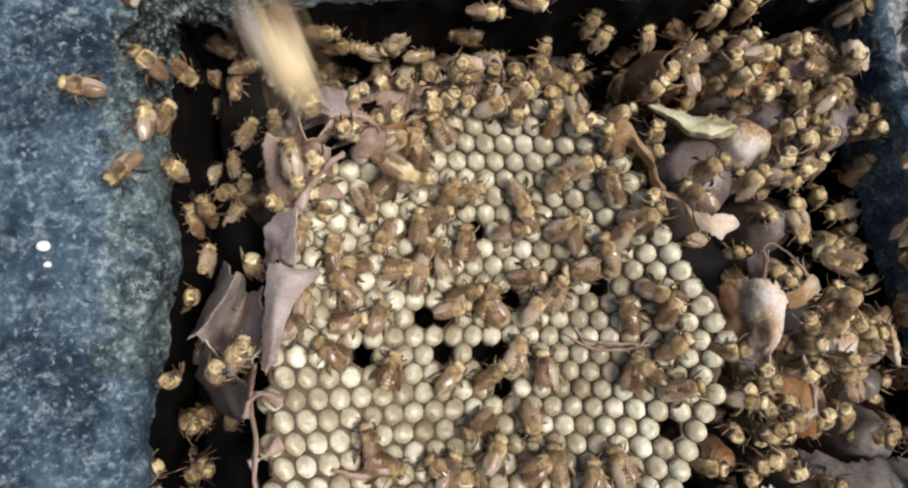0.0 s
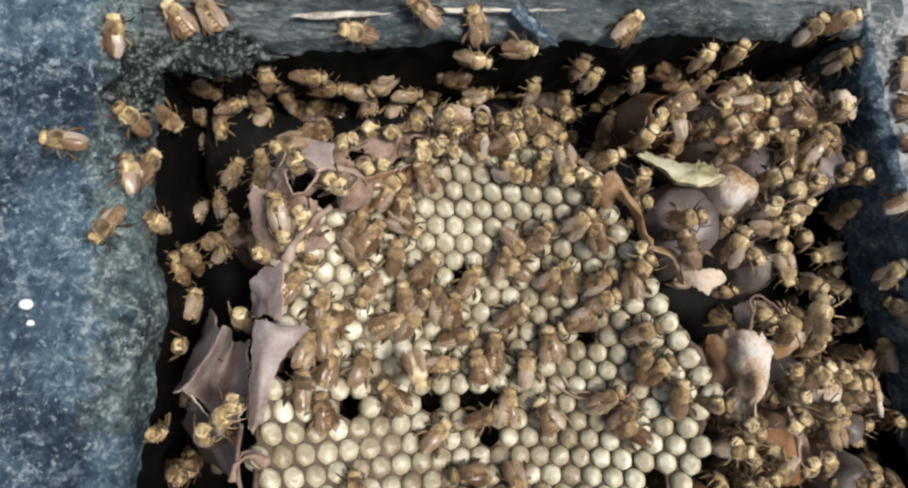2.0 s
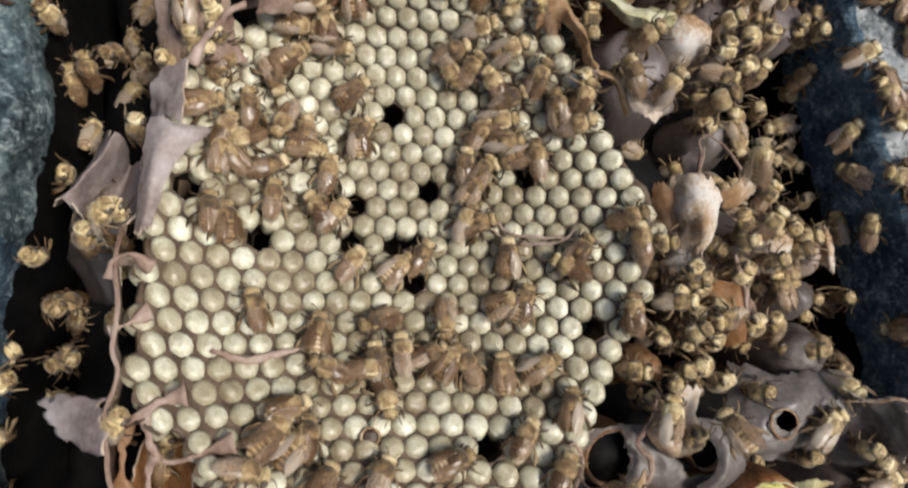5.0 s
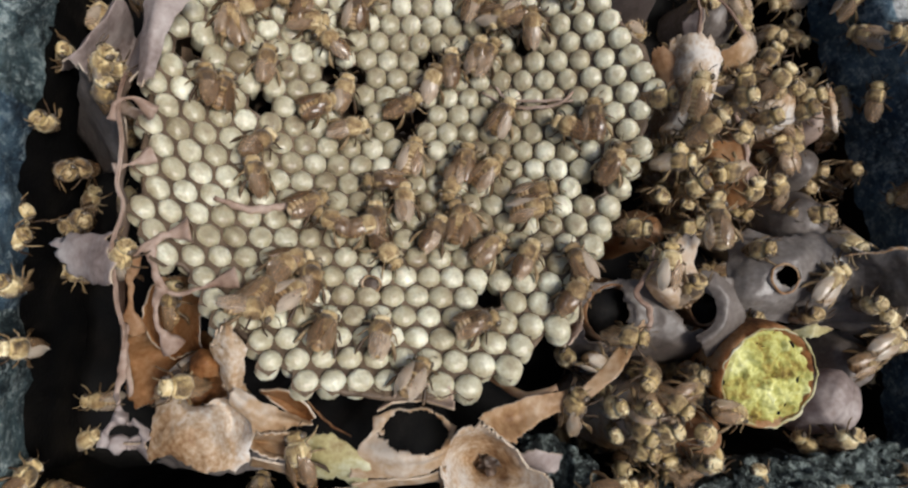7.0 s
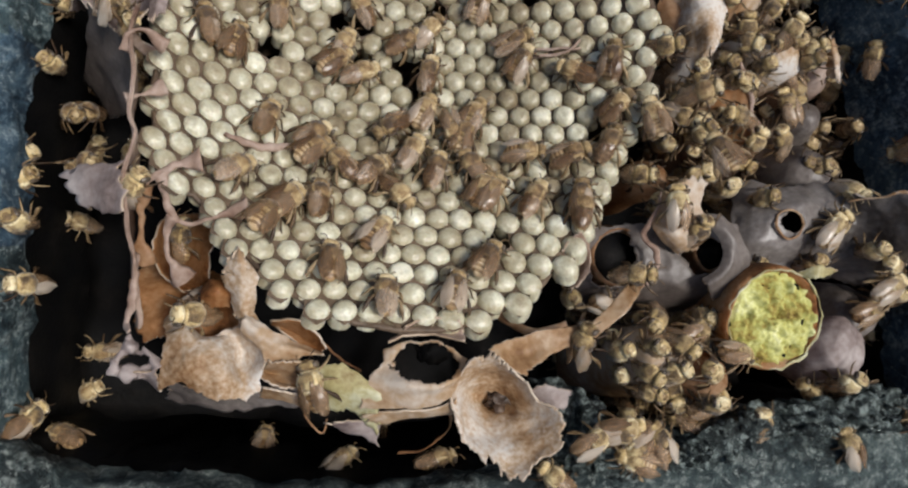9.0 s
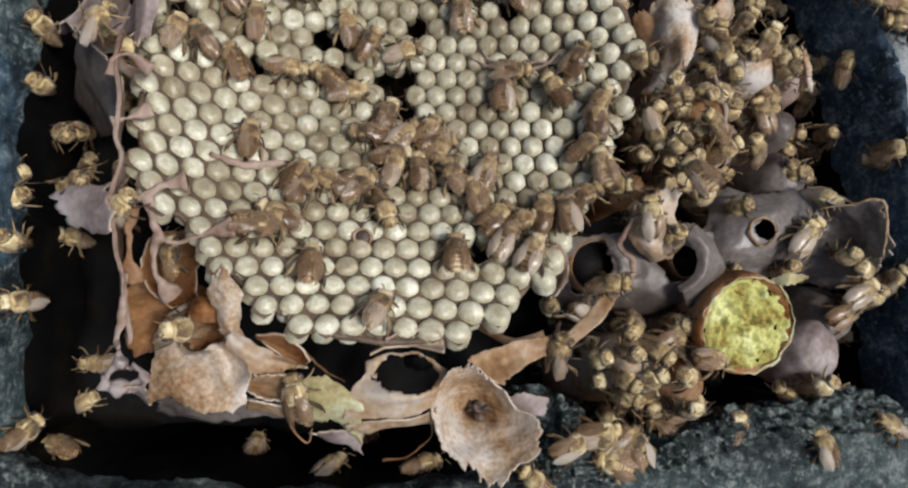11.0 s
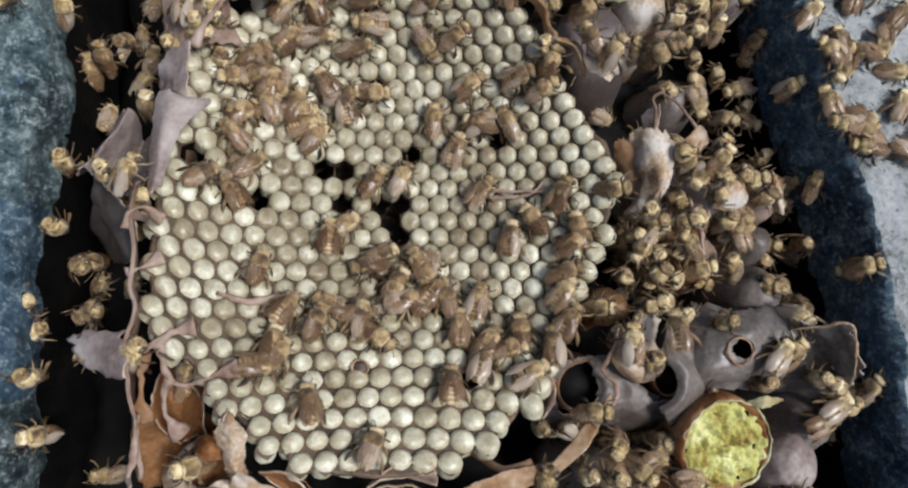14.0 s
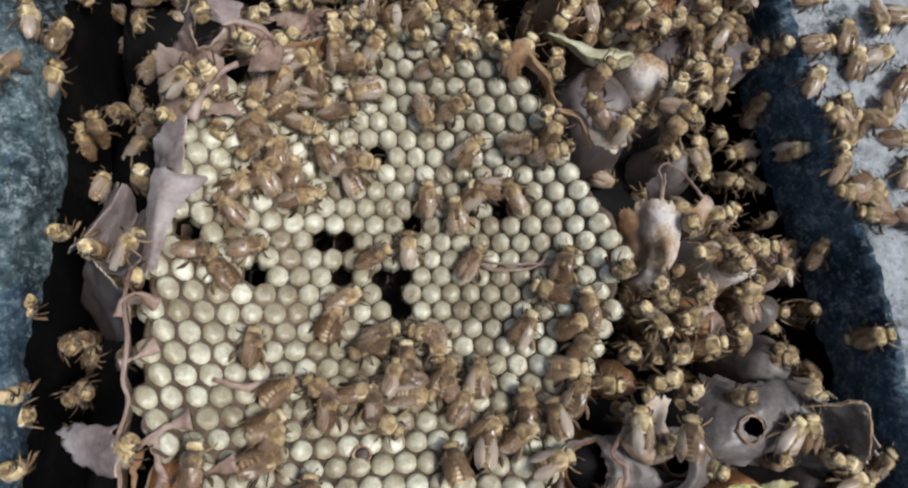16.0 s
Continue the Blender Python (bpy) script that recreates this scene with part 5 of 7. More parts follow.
def mound():
    """An added lumpy bank round the comb, out to the boards, coloured black for shade."""
    bm = bmesh.new()
    rings = []
    for k in range(15):
        f = k / 14
        ring = []
        for a in range(120):
            w = 2 * math.pi * a / 120
            c, s = math.cos(w), math.sin(w)
            r0 = 30.0
            reach = min(78 / max(abs(c), 1e-3) if c > 0 else 62 / max(abs(c), 1e-3), 68 / max(abs(s), 1e-3))
            r = r0 + (reach - r0) * f
            p = Vector((8 + r * c, -25 + r * s, -22))
            p.z = -37 - 8 * (f - 0.5) ** 2 + 7 * noise.noise(p / 13) + 3.5 * noise.noise(p / 5)
            ring.append(bm.verts.new(p))
        rings.append(ring)
    for r0, r1 in zip(rings, rings[1:]):
        for a in range(120):
            bm.faces.new((r0[a], r0[(a + 1) % 120], r1[(a + 1) % 120], r1[a]))
    root = tagged(mesh_object("propolis_bank", thicken(bm, 3.0), GAP_SHADE), "lumpy added bank round the comb, coloured black for shade", "propolis")
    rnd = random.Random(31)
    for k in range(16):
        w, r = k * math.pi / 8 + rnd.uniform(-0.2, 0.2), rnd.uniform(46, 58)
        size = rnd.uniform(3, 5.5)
        at(part("lump", blob_bm(0, 0, 0, size, size * 0.8, size * 0.6, 12, 18, 0.35 * size, k), GAP_SHADE, root, "added lump, coloured black for shade"), 8 + r * math.cos(w), -25 + r * math.sin(w), -36)
    return root


mound()

# the pots that crowd the far corner and the sides
POTS = [((47.5, 14.4, -5.0), 10.5, 24, 0, WAXM), ((57.8, 19.8, -3.0), 7.0, 26, 0, WAXW), ((77.2, 25.3, -4.0), 8.0, 24, 0, WAXM), ((67.0, 25.0, -7.0), 9.5, 26, 0, WAXM), ((43.8, 34.6, -6.0), 6.5, 20, 0.55, WAX),
        ((60.6, 34.9, -6.0), 10, 24, 0, WAXC), ((70.3, 37.6, -5.0), 8, 24, 0, WAXC), ((73.2, 5.6, -19.0), 7.5, 20, 0, WAXG), ((74.5, -20.2, 0.0), 7.5, 30, 0, WAXW),
        ((82.4, -20.5, -1.5), 5, 24, 0, WAXK), ((70.5, -33.2, -8.0), 8, 20, 0, WAXK), ((83.3, -28.9, -7.0), 5.5, 24, 0, WAXG), ((82.6, -40.3, -4.0), 7.5, 24, 0, WAXG),
        ((50.0, -75.0, 6.0), 7.5, 30, 0, WAXC), ((57.2, -78.9, 5.0), 6.5, 30, 0, WAX), ((94.0, -65.8, -6.0), 8, 22, 0, WAXG), ((51.5, -43.5, -4.0), 4.6, 22, 0, WAX), ((25.2, 49.1, -37.0), 10, 10, 0, WAXD),
        ((-11.5, 44.0, -37.0), 11, 10, 0, WAXD), ((-33.0, 40.3, -38.0), 10, 10, 0, WAXD), ((-42.1, 7.9, -32.0), 10, 14, 0, WAXD)]
for k, (c, r, h, mouth, m) in enumerate(POTS):
    words = {WAXM: "dusky mauve", WAXG: "grey-brown", WAX: "tan", WAXW: "pale", WAXO: "orange-brown", WAXD: "dark brown", WAXK: "pinkish", WAXC: "creamy tan"}[m]
    tagged(pot(c, r, h + 26, mouth, f"{words} {'open' if mouth else 'closed'} wax pot crowded by bees", m, (k * 37 % 15 - 7, k * 53 % 17 - 8), seed=k + 4.0, cap=k in (5, 6)), group="storage pots")
wax("wax_scrap", "torn yellow-green wax rim of a broken pot", WAXY,
    [[(40.3, 27.3, -7), (45.3, 25.5, -8), (49.5, 25.1, -9), (52.0, 25.2, -7), (54.0, 25.2, -7)],
     [(36.9, 25.5, -3), (40.3, 23.2, -2), (43.3, 20.1, -1), (48.0, 19.8, -1), (52.6, 21.4, -2)],
     [(38.2, 25.2, -6), (41.8, 22.8, -6), (45.3, 19.8, -6), (50.4, 19.4, -6), (54.9, 20.8, -6)]],
    nu=70, nv=34, rag=0.13, rough=1.3, seed=33.0)
wax("wax_scrap", "whitish torn wax scrap on the far pots", LIP,
    [[(75.3, 39.0, 0.0), (76.9, 39.2, 2.0), (80.3, 38.1, 1.0)], [(75.0, 36.3, 1.0), (76.3, 36.0, 3.0), (80.0, 35.8, 1.0)], [(77.7, 35.0, -2.0), (78.8, 34.2, -0.0), (81.7, 34.3, -2.0)]], nu=20, nv=14, rag=0.15, rough=0.6, seed=61.0)


# crumbly propolis crusts on the boards' inner edges
CRUST = wood_mat("crumbly_green_black_crust", (0.004, 0.008, 0.008), (0.022, 0.034, 0.033), (0.09, 0.12, 0.11), (0.46, 0.54, 0.50), 70, 0.535)


def crust(label, rows, material, nu, nv, seed):
    """A crumbly sheet with loose crumbs stuck on it."""
    root = tagged(mesh_object("propolis_crust", sheet_bm(rows, nu, nv, 1.2, 0.12, 2.6, seed), material), label, "propolis")
    rnd = random.Random(int(seed))
    shapes = []
    for k in range(4):
        ob = mesh_object("crumb", blob_bm(0, 0, 0, 1.0, 0.8, 0.6, 5, 7, 0.9, k + seed), material, smooth=False)
        shapes.append(ob.data)
        bpy.data.objects.remove(ob)
    for k in range(90):
        u, v = rnd.random(), rnd.uniform(0.05, 0.75)
        p = along([along(r, u) for r in rows], v)
        p += wobble(p, 9.0, 3.0, seed) + wobble(p, 3.2, 1.5, seed + 1)
        size = rnd.uniform(0.35, 1.1)
        crumb = new("crumb", shapes[k % 4])
        crumb.parent = root
        crumb.matrix_basis = pose(p.x * U, p.y * U, (p.z + 0.2) * U, rnd.uniform(0, 90), rnd.uniform(0, 90), rnd.uniform(0, 360)) @ Matrix.Scale(size, 4)
    return root


crust("crumbly green-black propolis crust along the rough board",
      [[(30.0, -82.5, -5.0), (36.0, -83.5, 1.0), (44.0, -87.0, 1.5), (52.0, -89.0, 1.5), (60.0, -86.5, 1.5), (70.0, -83.0, 1.5), (84.0, -81.5, 1.0), (98.0, -81.5, 0.0)],
       [(31.0, -88.0, -3.0), (36.5, -88.0, 2.5), (44.0, -90.0, 2.5), (52.0, -92.0, 2.5), (60.0, -89.5, 2.5), (70.0, -86.5, 2.5), (84.0, -84.5, 2.0), (98.0, -84.0, 1.5)],
       [(32.0, -96.0, -2.0), (37.0, -95.0, 0.6), (44.0, -94.0, 0.6), (52.0, -94.5, 0.6), (60.0, -92.0, 0.6), (70.0, -89.0, 0.6), (84.0, -87.0, 0.6), (98.0, -86.5, 0.6)]], CRUST, 190, 30, 71.0)
crust("crumbly grey-green propolis crust in the box's corner",
      [[(-62.7, 31.3, 0.6), (-60.8, 38.3, 0.8), (-59.3, 41.6, 0.9), (-51.5, 42.9, 0.8), (-41.3, 45.7, 0.6)],
       [(-60.4, 28.4, 1.6), (-58.5, 35.4, 2.0), (-57.0, 38.7, 2.0), (-49.2, 40.0, 1.6), (-39.0, 42.8, 1.2)],
       [(-58.5, 26.3, 0.6), (-56.6, 33.3, 0.8), (-55.1, 36.6, 0.6), (-47.3, 37.9, 0.2), (-37.1, 40.7, -0.2)],
       [(-58.0, 25.5, -5), (-56.1, 32.5, -5), (-54.6, 35.8, -5), (-46.8, 37.1, -5), (-36.6, 39.9, -5)]], CRUST, 90, 40, 72.0)


# ---- splinters and specks on the boards ----
def splinter(pts, width, label, material):
    return tagged(mesh_object("splinter", tube_bm(pts, width, 6, 30, 0.35, 0.25, 3.0), material), label, "splinter")


splinter([(-31.2, 46.6, 2.3), (-22.1, 47.5, 2.5), (-13.4, 48.4, 2.4)], [0.2, 0.8, 0.7, 0.5, 0.1], "long pale splinter of raw wood on the board's edge", SPLINT)
splinter([(-9.3, 48.9, 2.4), (0.8, 49.9, 2.5), (19.9, 51.2, 2.3)], [0.1, 0.5, 0.6, 0.4, 0.1], "thin pale splinter of raw wood on the board's edge", SPLINT)
splinter([(9.9, 51.1, 2.5), (13.9, 47.8, 2.0), (18.8, 44.5, 1.0)], [1.8, 1.5, 0.2], "blue-stained splinter standing off the board", WOOD)
for spot, r in (((-74.0, -6.4, 0.4), 1.2), ((-73.1, -9.6, 0.4), 0.7)):
    tagged(at(mesh_object("paint_speck", blob_bm(0, 0, 0, r, r * 0.8, 0.35, 6, 10, 0.15), PAINT), *spot), "small white paint speck on the board", "speck")


# ---- bees ----
def limb_bm(pts, radii, sides=6):
    return tube_bm(pts, radii, sides, 10, 1.0, 0.0)


def wing_bm(side):
    """A long rounded wing folded back over the abdomen, in two overlapping blades with brown leading veins."""
    bm = bmesh.new()
    for length, width, z, drift in ((4.35, 1.75, 2.78, 0.05), (3.3, 1.5, 2.6, 0.3)):
        rows = []
        for k in range(15):
            s = k / 14
            w = width * (max(0.0, math.sin(math.pi * min(1, s * 0.92 + 0.08))) ** 0.5) * (0.34 + 0.66 * min(1, s * 1.7))
            x = 0.2 - length * s
            y0 = side * (0.5 + drift - 0.2 * s)
            rows.append([bm.verts.new((x, y0 + side * w * (q - 0.45), z + (0.07 if side > 0 else 0.0) + 0.22 * math.sin(math.pi * s) - 0.95 * s - 1.1 * (q - 0.1) ** 2 * (0.35 + 0.65 * s)
                                       + 0.05 * math.sin(8 * s + 6 * q))) for q in (0, 0.2, 0.42, 0.47, 0.7, 0.94, 1.0)])
        for k, (r0, r1) in enumerate(zip(rows, rows[1:])):
            for q in range(6):
                f = bm.faces.new((r0[q], r0[q + 1], r1[q + 1], r1[q]))
                if (q == 5 and k < 11) or (q == 2 and k < 9):
                    f.material_index = 1
    return thicken(bm, 0.03)


def fuzz(bm, count, rnd, length=0.32):
    faces = list(bm.faces)
    for f in rnd.choices(faces, k=count):
        c, nrm = f.calc_center_median(), f.normal
        side = nrm.orthogonal().normalized() * 0.04
        tip = c + nrm * length * rnd.uniform(0.6, 1.2) + Vector((rnd.uniform(-0.15, 0.05), rnd.uniform(-0.1, 0.1), rnd.uniform(-0.1, 0.1)))
        bm.faces.new((bm.verts.new(c - side), bm.verts.new(c + side), bm.verts.new(tip)))


def bee(label, body=None, spread=0.0, seed=1, plump=1.0, coat=None):
    """A stingless bee about six millimetres long, facing +x with its feet at the origin's height."""
    rnd = random.Random(seed)
    thorax, margin, wing = coat or (THORAX, MARGIN, WING)
    root = tagged(new("bee"), label, "bee", "bees of the colony")
    bm = blob_bm(0.1, 0, 1.7, 1.52, 1.6 * plump, 1.36, 14, 22, 0.06, 1.0)
    bm.normal_update()
    fuzz(bm, 320, rnd, 0.26)
    for f in bm.faces:
        c = f.calc_center_median()
        side = abs(c.y) / plump
        if (0.86 < side < 1.25 and c.z > 1.4) or (-1.2 < c.x < -0.8) or c.x > 1.28:
            f.material_index = 1
    part("thorax", bm, [body or thorax, body or margin], root, "olive-brown thorax with pale yellow margins" if not body else "")
    bm = blob_bm(2.0, 0, 1.4, 0.74, 1.34, 1.05, 10, 18, 0.04, 2.0)
    bm.normal_update()
    fuzz(bm, 110, rnd, 0.2)
    for f in bm.faces:
        c = f.calc_center_median()
        if (c.x > 2.35 and c.z < 1.15) or c.z > 2.15 or (0.5 < abs(c.y) < 0.85 and c.x > 2.25):
            f.material_index = 1
    head = part("head", bm, [body or HEAD, body or margin], root, "tan face with pale margins" if not body else "")
    for s in (-1, 1):
        part("eye", blob_bm(2.08, s * 1.12, 1.5, 0.44, 0.32, 0.72, 7, 10), EYE, head, "dark oval compound eye")
        part("antenna", limb_bm([(2.5, s * 0.28, 1.6), (3.0, s * 0.75, 2.1), (3.4, s * 1.0, 1.8), (3.8, s * 1.25, 1.35)], [0.07, 0.06, 0.08, 0.07], 5), LEG, head, "thin elbowed antenna")
    # banded abdomen: a chain of rings that step down
    bm = bmesh.new()
    rings = []
    for k in range(19):
        s = k / 18
        step = 0.06 * ((s * 5.2) % 1.0)
        r = (math.sin(math.pi * (0.14 + 0.84 * s)) ** 0.6) * (1.0 - 0.12 * s) + step - 0.03
        rings.append([bm.verts.new((-0.95 - 2.7 * s, 1.5 * plump * r * math.cos(a * math.pi / 7), 1.4 - 0.35 * s + 1.12 * r * math.sin(a * math.pi / 7))) for a in range(14)])
    for r0, r1 in zip(rings, rings[1:]):
        for a in range(14):
            bm.faces.new((r0[a], r0[(a + 1) % 14], r1[(a + 1) % 14], r1[a])).material_index = 1 if rings.index(r0) % 4 in (2, 3) else 0
    bm.faces.new(rings[0][::-1])
    bm.faces.new(rings[-1])
    bmesh.ops.recalc_face_normals(bm, faces=bm.faces[:])
    part("abdomen", bm, [body or ABDOMEN, body or BAND], root, "banded amber abdomen" if not body else "")
    for s in (-1, 1):
        w = part("wing", wing_bm(s), [wing, VEIN], root, "translucent amber wing")
        if spread:
            w.matrix_basis = pose(0, s * 0.3 * U, 0.2 * U, 0, 0, -s * spread)
        for k, (x, reach, back) in enumerate(((0.95, 1.6, 1.5), (0.15, 2.0, -0.3), (-0.6, 1.9, -2.0))):
            hip, knee = (x, s * 0.7, 0.9), (x + back * 0.3, s * (0.7 + reach * 0.5), 1.45 + 0.25 * rnd.random())
            shin, foot = (x + back * 0.75, s * (0.7 + reach * 0.85), 0.5), (x + back * 1.2, s * (0.7 + reach * (0.95 + 0.12 * rnd.random())), 0.04)
            fat = 0.34 if k == 2 else 0.13
            part("leg", limb_bm([hip, knee, shin, foot], [0.15, 0.14, fat, 0.06]), LEG, root, "slender brown leg")
    for p in root.children_recursive:
        p.data.transform(Matrix.Scale(1.17, 4))
    return root


BEE_LABELS = ("golden-brown stingless bee with folded amber wings", "pale golden stingless bee with amber wings held apart", "dusky tan stingless bee with folded wings")
KINDS = [bee(BEE_LABELS[0], seed=1), bee(BEE_LABELS[1], spread=7, seed=2, plump=1.06), bee(BEE_LABELS[2], seed=3, spread=2)]
# The comb bees' own brown; on deep crowds it puts shade into the colour.
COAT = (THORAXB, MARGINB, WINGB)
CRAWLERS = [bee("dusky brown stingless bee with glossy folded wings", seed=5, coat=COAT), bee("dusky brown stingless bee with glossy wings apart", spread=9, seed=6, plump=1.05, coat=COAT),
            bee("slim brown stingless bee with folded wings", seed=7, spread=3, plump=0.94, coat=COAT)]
PALE = bee("pale cream callow bee flying over the comb", PALEBODY, 8, 4)


def stand(x, y, z, heading=0.0, pitch=0.0, roll=0.0):
    """The pose of a bee: plan place, heading in degrees from +x, nose-down pitch and roll."""
    return pose(x * U, y * U, z * U) @ pose(0, 0, 0, 0, 0, heading) @ pose(0, 0, 0, roll, pitch, 0)

FIDGET = random.Random(21)


def crawl(kind, seen):
    """A bee that wanders over the comb: rows of time, plan place and heading, with restless steps between them."""
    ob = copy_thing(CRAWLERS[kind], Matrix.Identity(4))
    times = [0.0, 0.5, 2.0, 3.5, 5.2, 6.6, 8.0, 9.5, 11.0, 12.3, 13.6, 14.8, 16.0]
    rows, last = [], None
    for t in times:
        before = [r for r in seen if r[0] <= t + 0.01] or seen[:1]
        after = [r for r in seen if r[0] >= t - 0.01] or seen[-1:]
        a, b = before[-1], after[0]
        f = (t - a[0]) / (b[0] - a[0]) if b[0] > a[0] else 0.0
        f = f * f * (3 - 2 * f)
        turn = (b[3] - a[3] + 180) % 360 - 180
        exact = any(abs(r[0] - t) < 0.02 for r in seen)
        k = 0.0 if exact else 1.0
        x = a[1] + (b[1] - a[1]) * f + k * FIDGET.uniform(-1.0, 1.0)
        y = a[2] + (b[2] - a[2]) * f + k * FIDGET.uniform(-1.0, 1.0)
        h = a[3] + turn * f + k * FIDGET.uniform(-22, 22)
        if last is not None:
            h = last + max(-75, min(75, (h - last + 180) % 360 - 180))
        last = h
        sx, sy = comb_z(x + 1, y) - comb_z(x - 1, y), comb_z(x, y + 1) - comb_z(x, y - 1)
        c, s = math.cos(radians(h)), math.sin(radians(h))
        rows.append((t, stand(x, y, comb_z(x, y) + 0.75, h, -math.degrees((c * sx + s * sy) / 2), math.degrees((c * sy - s * sx) / 2))))
    walk(ob, rows)


def cling(kind, seen):
    """A bee that stays about its place on wax, wood, resin crust or the added bank: rows of time, place, heading, pitch
    and roll.
    """
    ob = copy_thing(KINDS[kind], Matrix.Identity(4))
    rows, last = [], None
    x, y = seen[0][1:3]
    rear = FIDGET.uniform(42, 88) if -59 < x < 90 and -86 < y < 44 and FIDGET.random() < 0.8 else 0.0
    full = [(0.0, *seen[0][1:])] + [r for r in seen if 0 < r[0] < 16] + [(16.0, *seen[-1][1:])]
    more = []
    for a, b in zip(full, full[1:]):
        more.append(a)
        if b[0] - a[0] > 3:
            more.append(tuple((p + q) / 2 for p, q in zip(a[:4], b[:4])) + a[4:])
    sunk = 17.0 if -14 < seen[0][3] < 0.5 and (-46 < x < 36 and 33 < y < 44 or -51 < x < -36 and 0 < y < 33) else 0.0
    for t, x, y, z, h, pitch, roll in more + full[-1:]:
        z -= sunk
        h += FIDGET.uniform(-9, 9)
        if last is not None:
            h = last + max(-60, min(60, (h - last + 180) % 360 - 180))
        last = h
        rows.append((t, stand(x + FIDGET.uniform(-0.25, 0.25), y + FIDGET.uniform(-0.25, 0.25), z + 0.1, h, pitch * 0.5 - rear if rear else pitch, roll * 0.5 if rear else roll)))
    walk(ob, rows)


def fly(ob, seen):
    """A bee in the air: rows of time, place and heading; before and after them it is far off."""
    first, final = seen[0], seen[-1]
    rows, last = [], None
    if first[0] > 0:
        out = Vector((first[1] - 15, first[2] + 25)).normalized() * 260
        wait = (first[1] + out.x, first[2] + out.y, max(first[3], 30), first[4])
        seen = [(0.0, *wait), (first[0] - 0.4, *wait)] + seen
    if final[0] < 16:
        seen = seen + [(min(16.0, final[0] + 1.5), final[1] + 260 * math.cos(radians(final[4])), final[2] + 260 * math.sin(radians(final[4])), final[3] + 20, final[4])]
        if seen[-1][0] < 16:
            seen = seen + [(16.0, seen[-1][1] + 60, seen[-1][2] + 60, seen[-1][3] + 100, final[4])]
    for t, x, y, z, h in seen:
        if last is not None:
            h = last + max(-80, min(80, (h - last + 180) % 360 - 180))
        last = h
        rows.append((t, stand(x, y, z, h, -8, 0)))
    walk(ob, rows)


FLYERS = [copy_thing(PALE, Matrix.Identity(4)) for _ in range(6)]
for ob in FLYERS:
    tagged(ob, "golden stingless bee flying over the open box")


def crowd(kind, places, breed=None, sink=1.5):
    """The bees too deep in the gaps to be told apart, joined into one mesh; the brown default coat stands in for shade.
    """
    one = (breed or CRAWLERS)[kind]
    bm = bmesh.new()
    materials = []
    for x, y, z, h, pitch, roll in places:
        m = stand(x, y, z + 0.1 - sink, h, pitch, roll)
        for p in one.children_recursive:
            for m_ in p.data.materials:
                if m_ not in materials:
                    materials.append(m_)
            low, lowf = len(bm.verts), len(bm.faces)
            bm.from_mesh(p.data)
            bm.verts.ensure_lookup_table()
            bm.faces.ensure_lookup_table()
            q = m @ (p.matrix_basis if p.parent == one else p.parent.matrix_basis @ p.matrix_basis)
            for v in bm.verts[low:]:
                v.co = q @ v.co / U
            for f in bm.faces[lowf:]:
                f.material_index = materials.index(p.data.materials[f.material_index])
    return tagged(mesh_object("bee_crowd", bm, materials), "crowd of bees deep in the dark gaps, browned for shade", "bees", kind="stuff")


crowd(0, [(53.3, 38.6, -11.5, 40, -39, -46), (59.2, 24.9, -11.6, 105, 39, -46), (88.9, 17.6, -11.9, 60, -50, -33),
    (15.0, -97.1, -12.0, 10, 12, -57), (83.3, -33.5, -16.0, 60, 32, -51), (-55.4, 1.6, -16.0, 110, -32, 51),
    (46.9, 30.5, -12.2, 255, 32, -51), (-47.8, -94.0, -12.3, 170, 31, 51), (27.7, 48.2, -13.0, 70, -56, 14),
    (-57.6, 31.2, -13.0, -35, 57, 1), (-38.4, 41.6, -13.4, 90, -57, 10), (100.5, -18.0, -21.5, 80, -45, -40),
    (84.9, 36.6, -14.0, 80, -29, -52), (-28.9, 42.4, -14.0, 0, -3, 57), (67.6, -37.3, -14.5, 91, -49, -34)])
crowd(1, [(83.5, 41.3, -15.1, 274, 37, 48), (82.8, 45.3, -15.3, 59, -21, -55), (39.4, -90.0, -15.7, 70, 48, -36),
    (39.3, 11.8, -16.1, 31, -51, -31), (68.9, 30.4, -16.2, 30, -31, 51), (102.9, -28.4, -25.1, 139, 36, -48),
    (61.5, -15.0, -21.4, 188, 52, 30), (0.6, 45.0, -17.7, 170, 11, -57), (49.1, 48.9, -17.9, 355, 31, 51),
    (-26.0, 41.9, -19.1, 0, -5, 57), (44.0, -70.0, -19.5, 177, 54, 25), (73.4, -41.8, -23.5, 171, -16, -56),
    (-51.6, 40.6, -20.3, 341, 36, 48), (37.9, 35.8, -20.5, 70, -19, -55), (61.6, -24.2, -24.5, 90, -43, -43)])
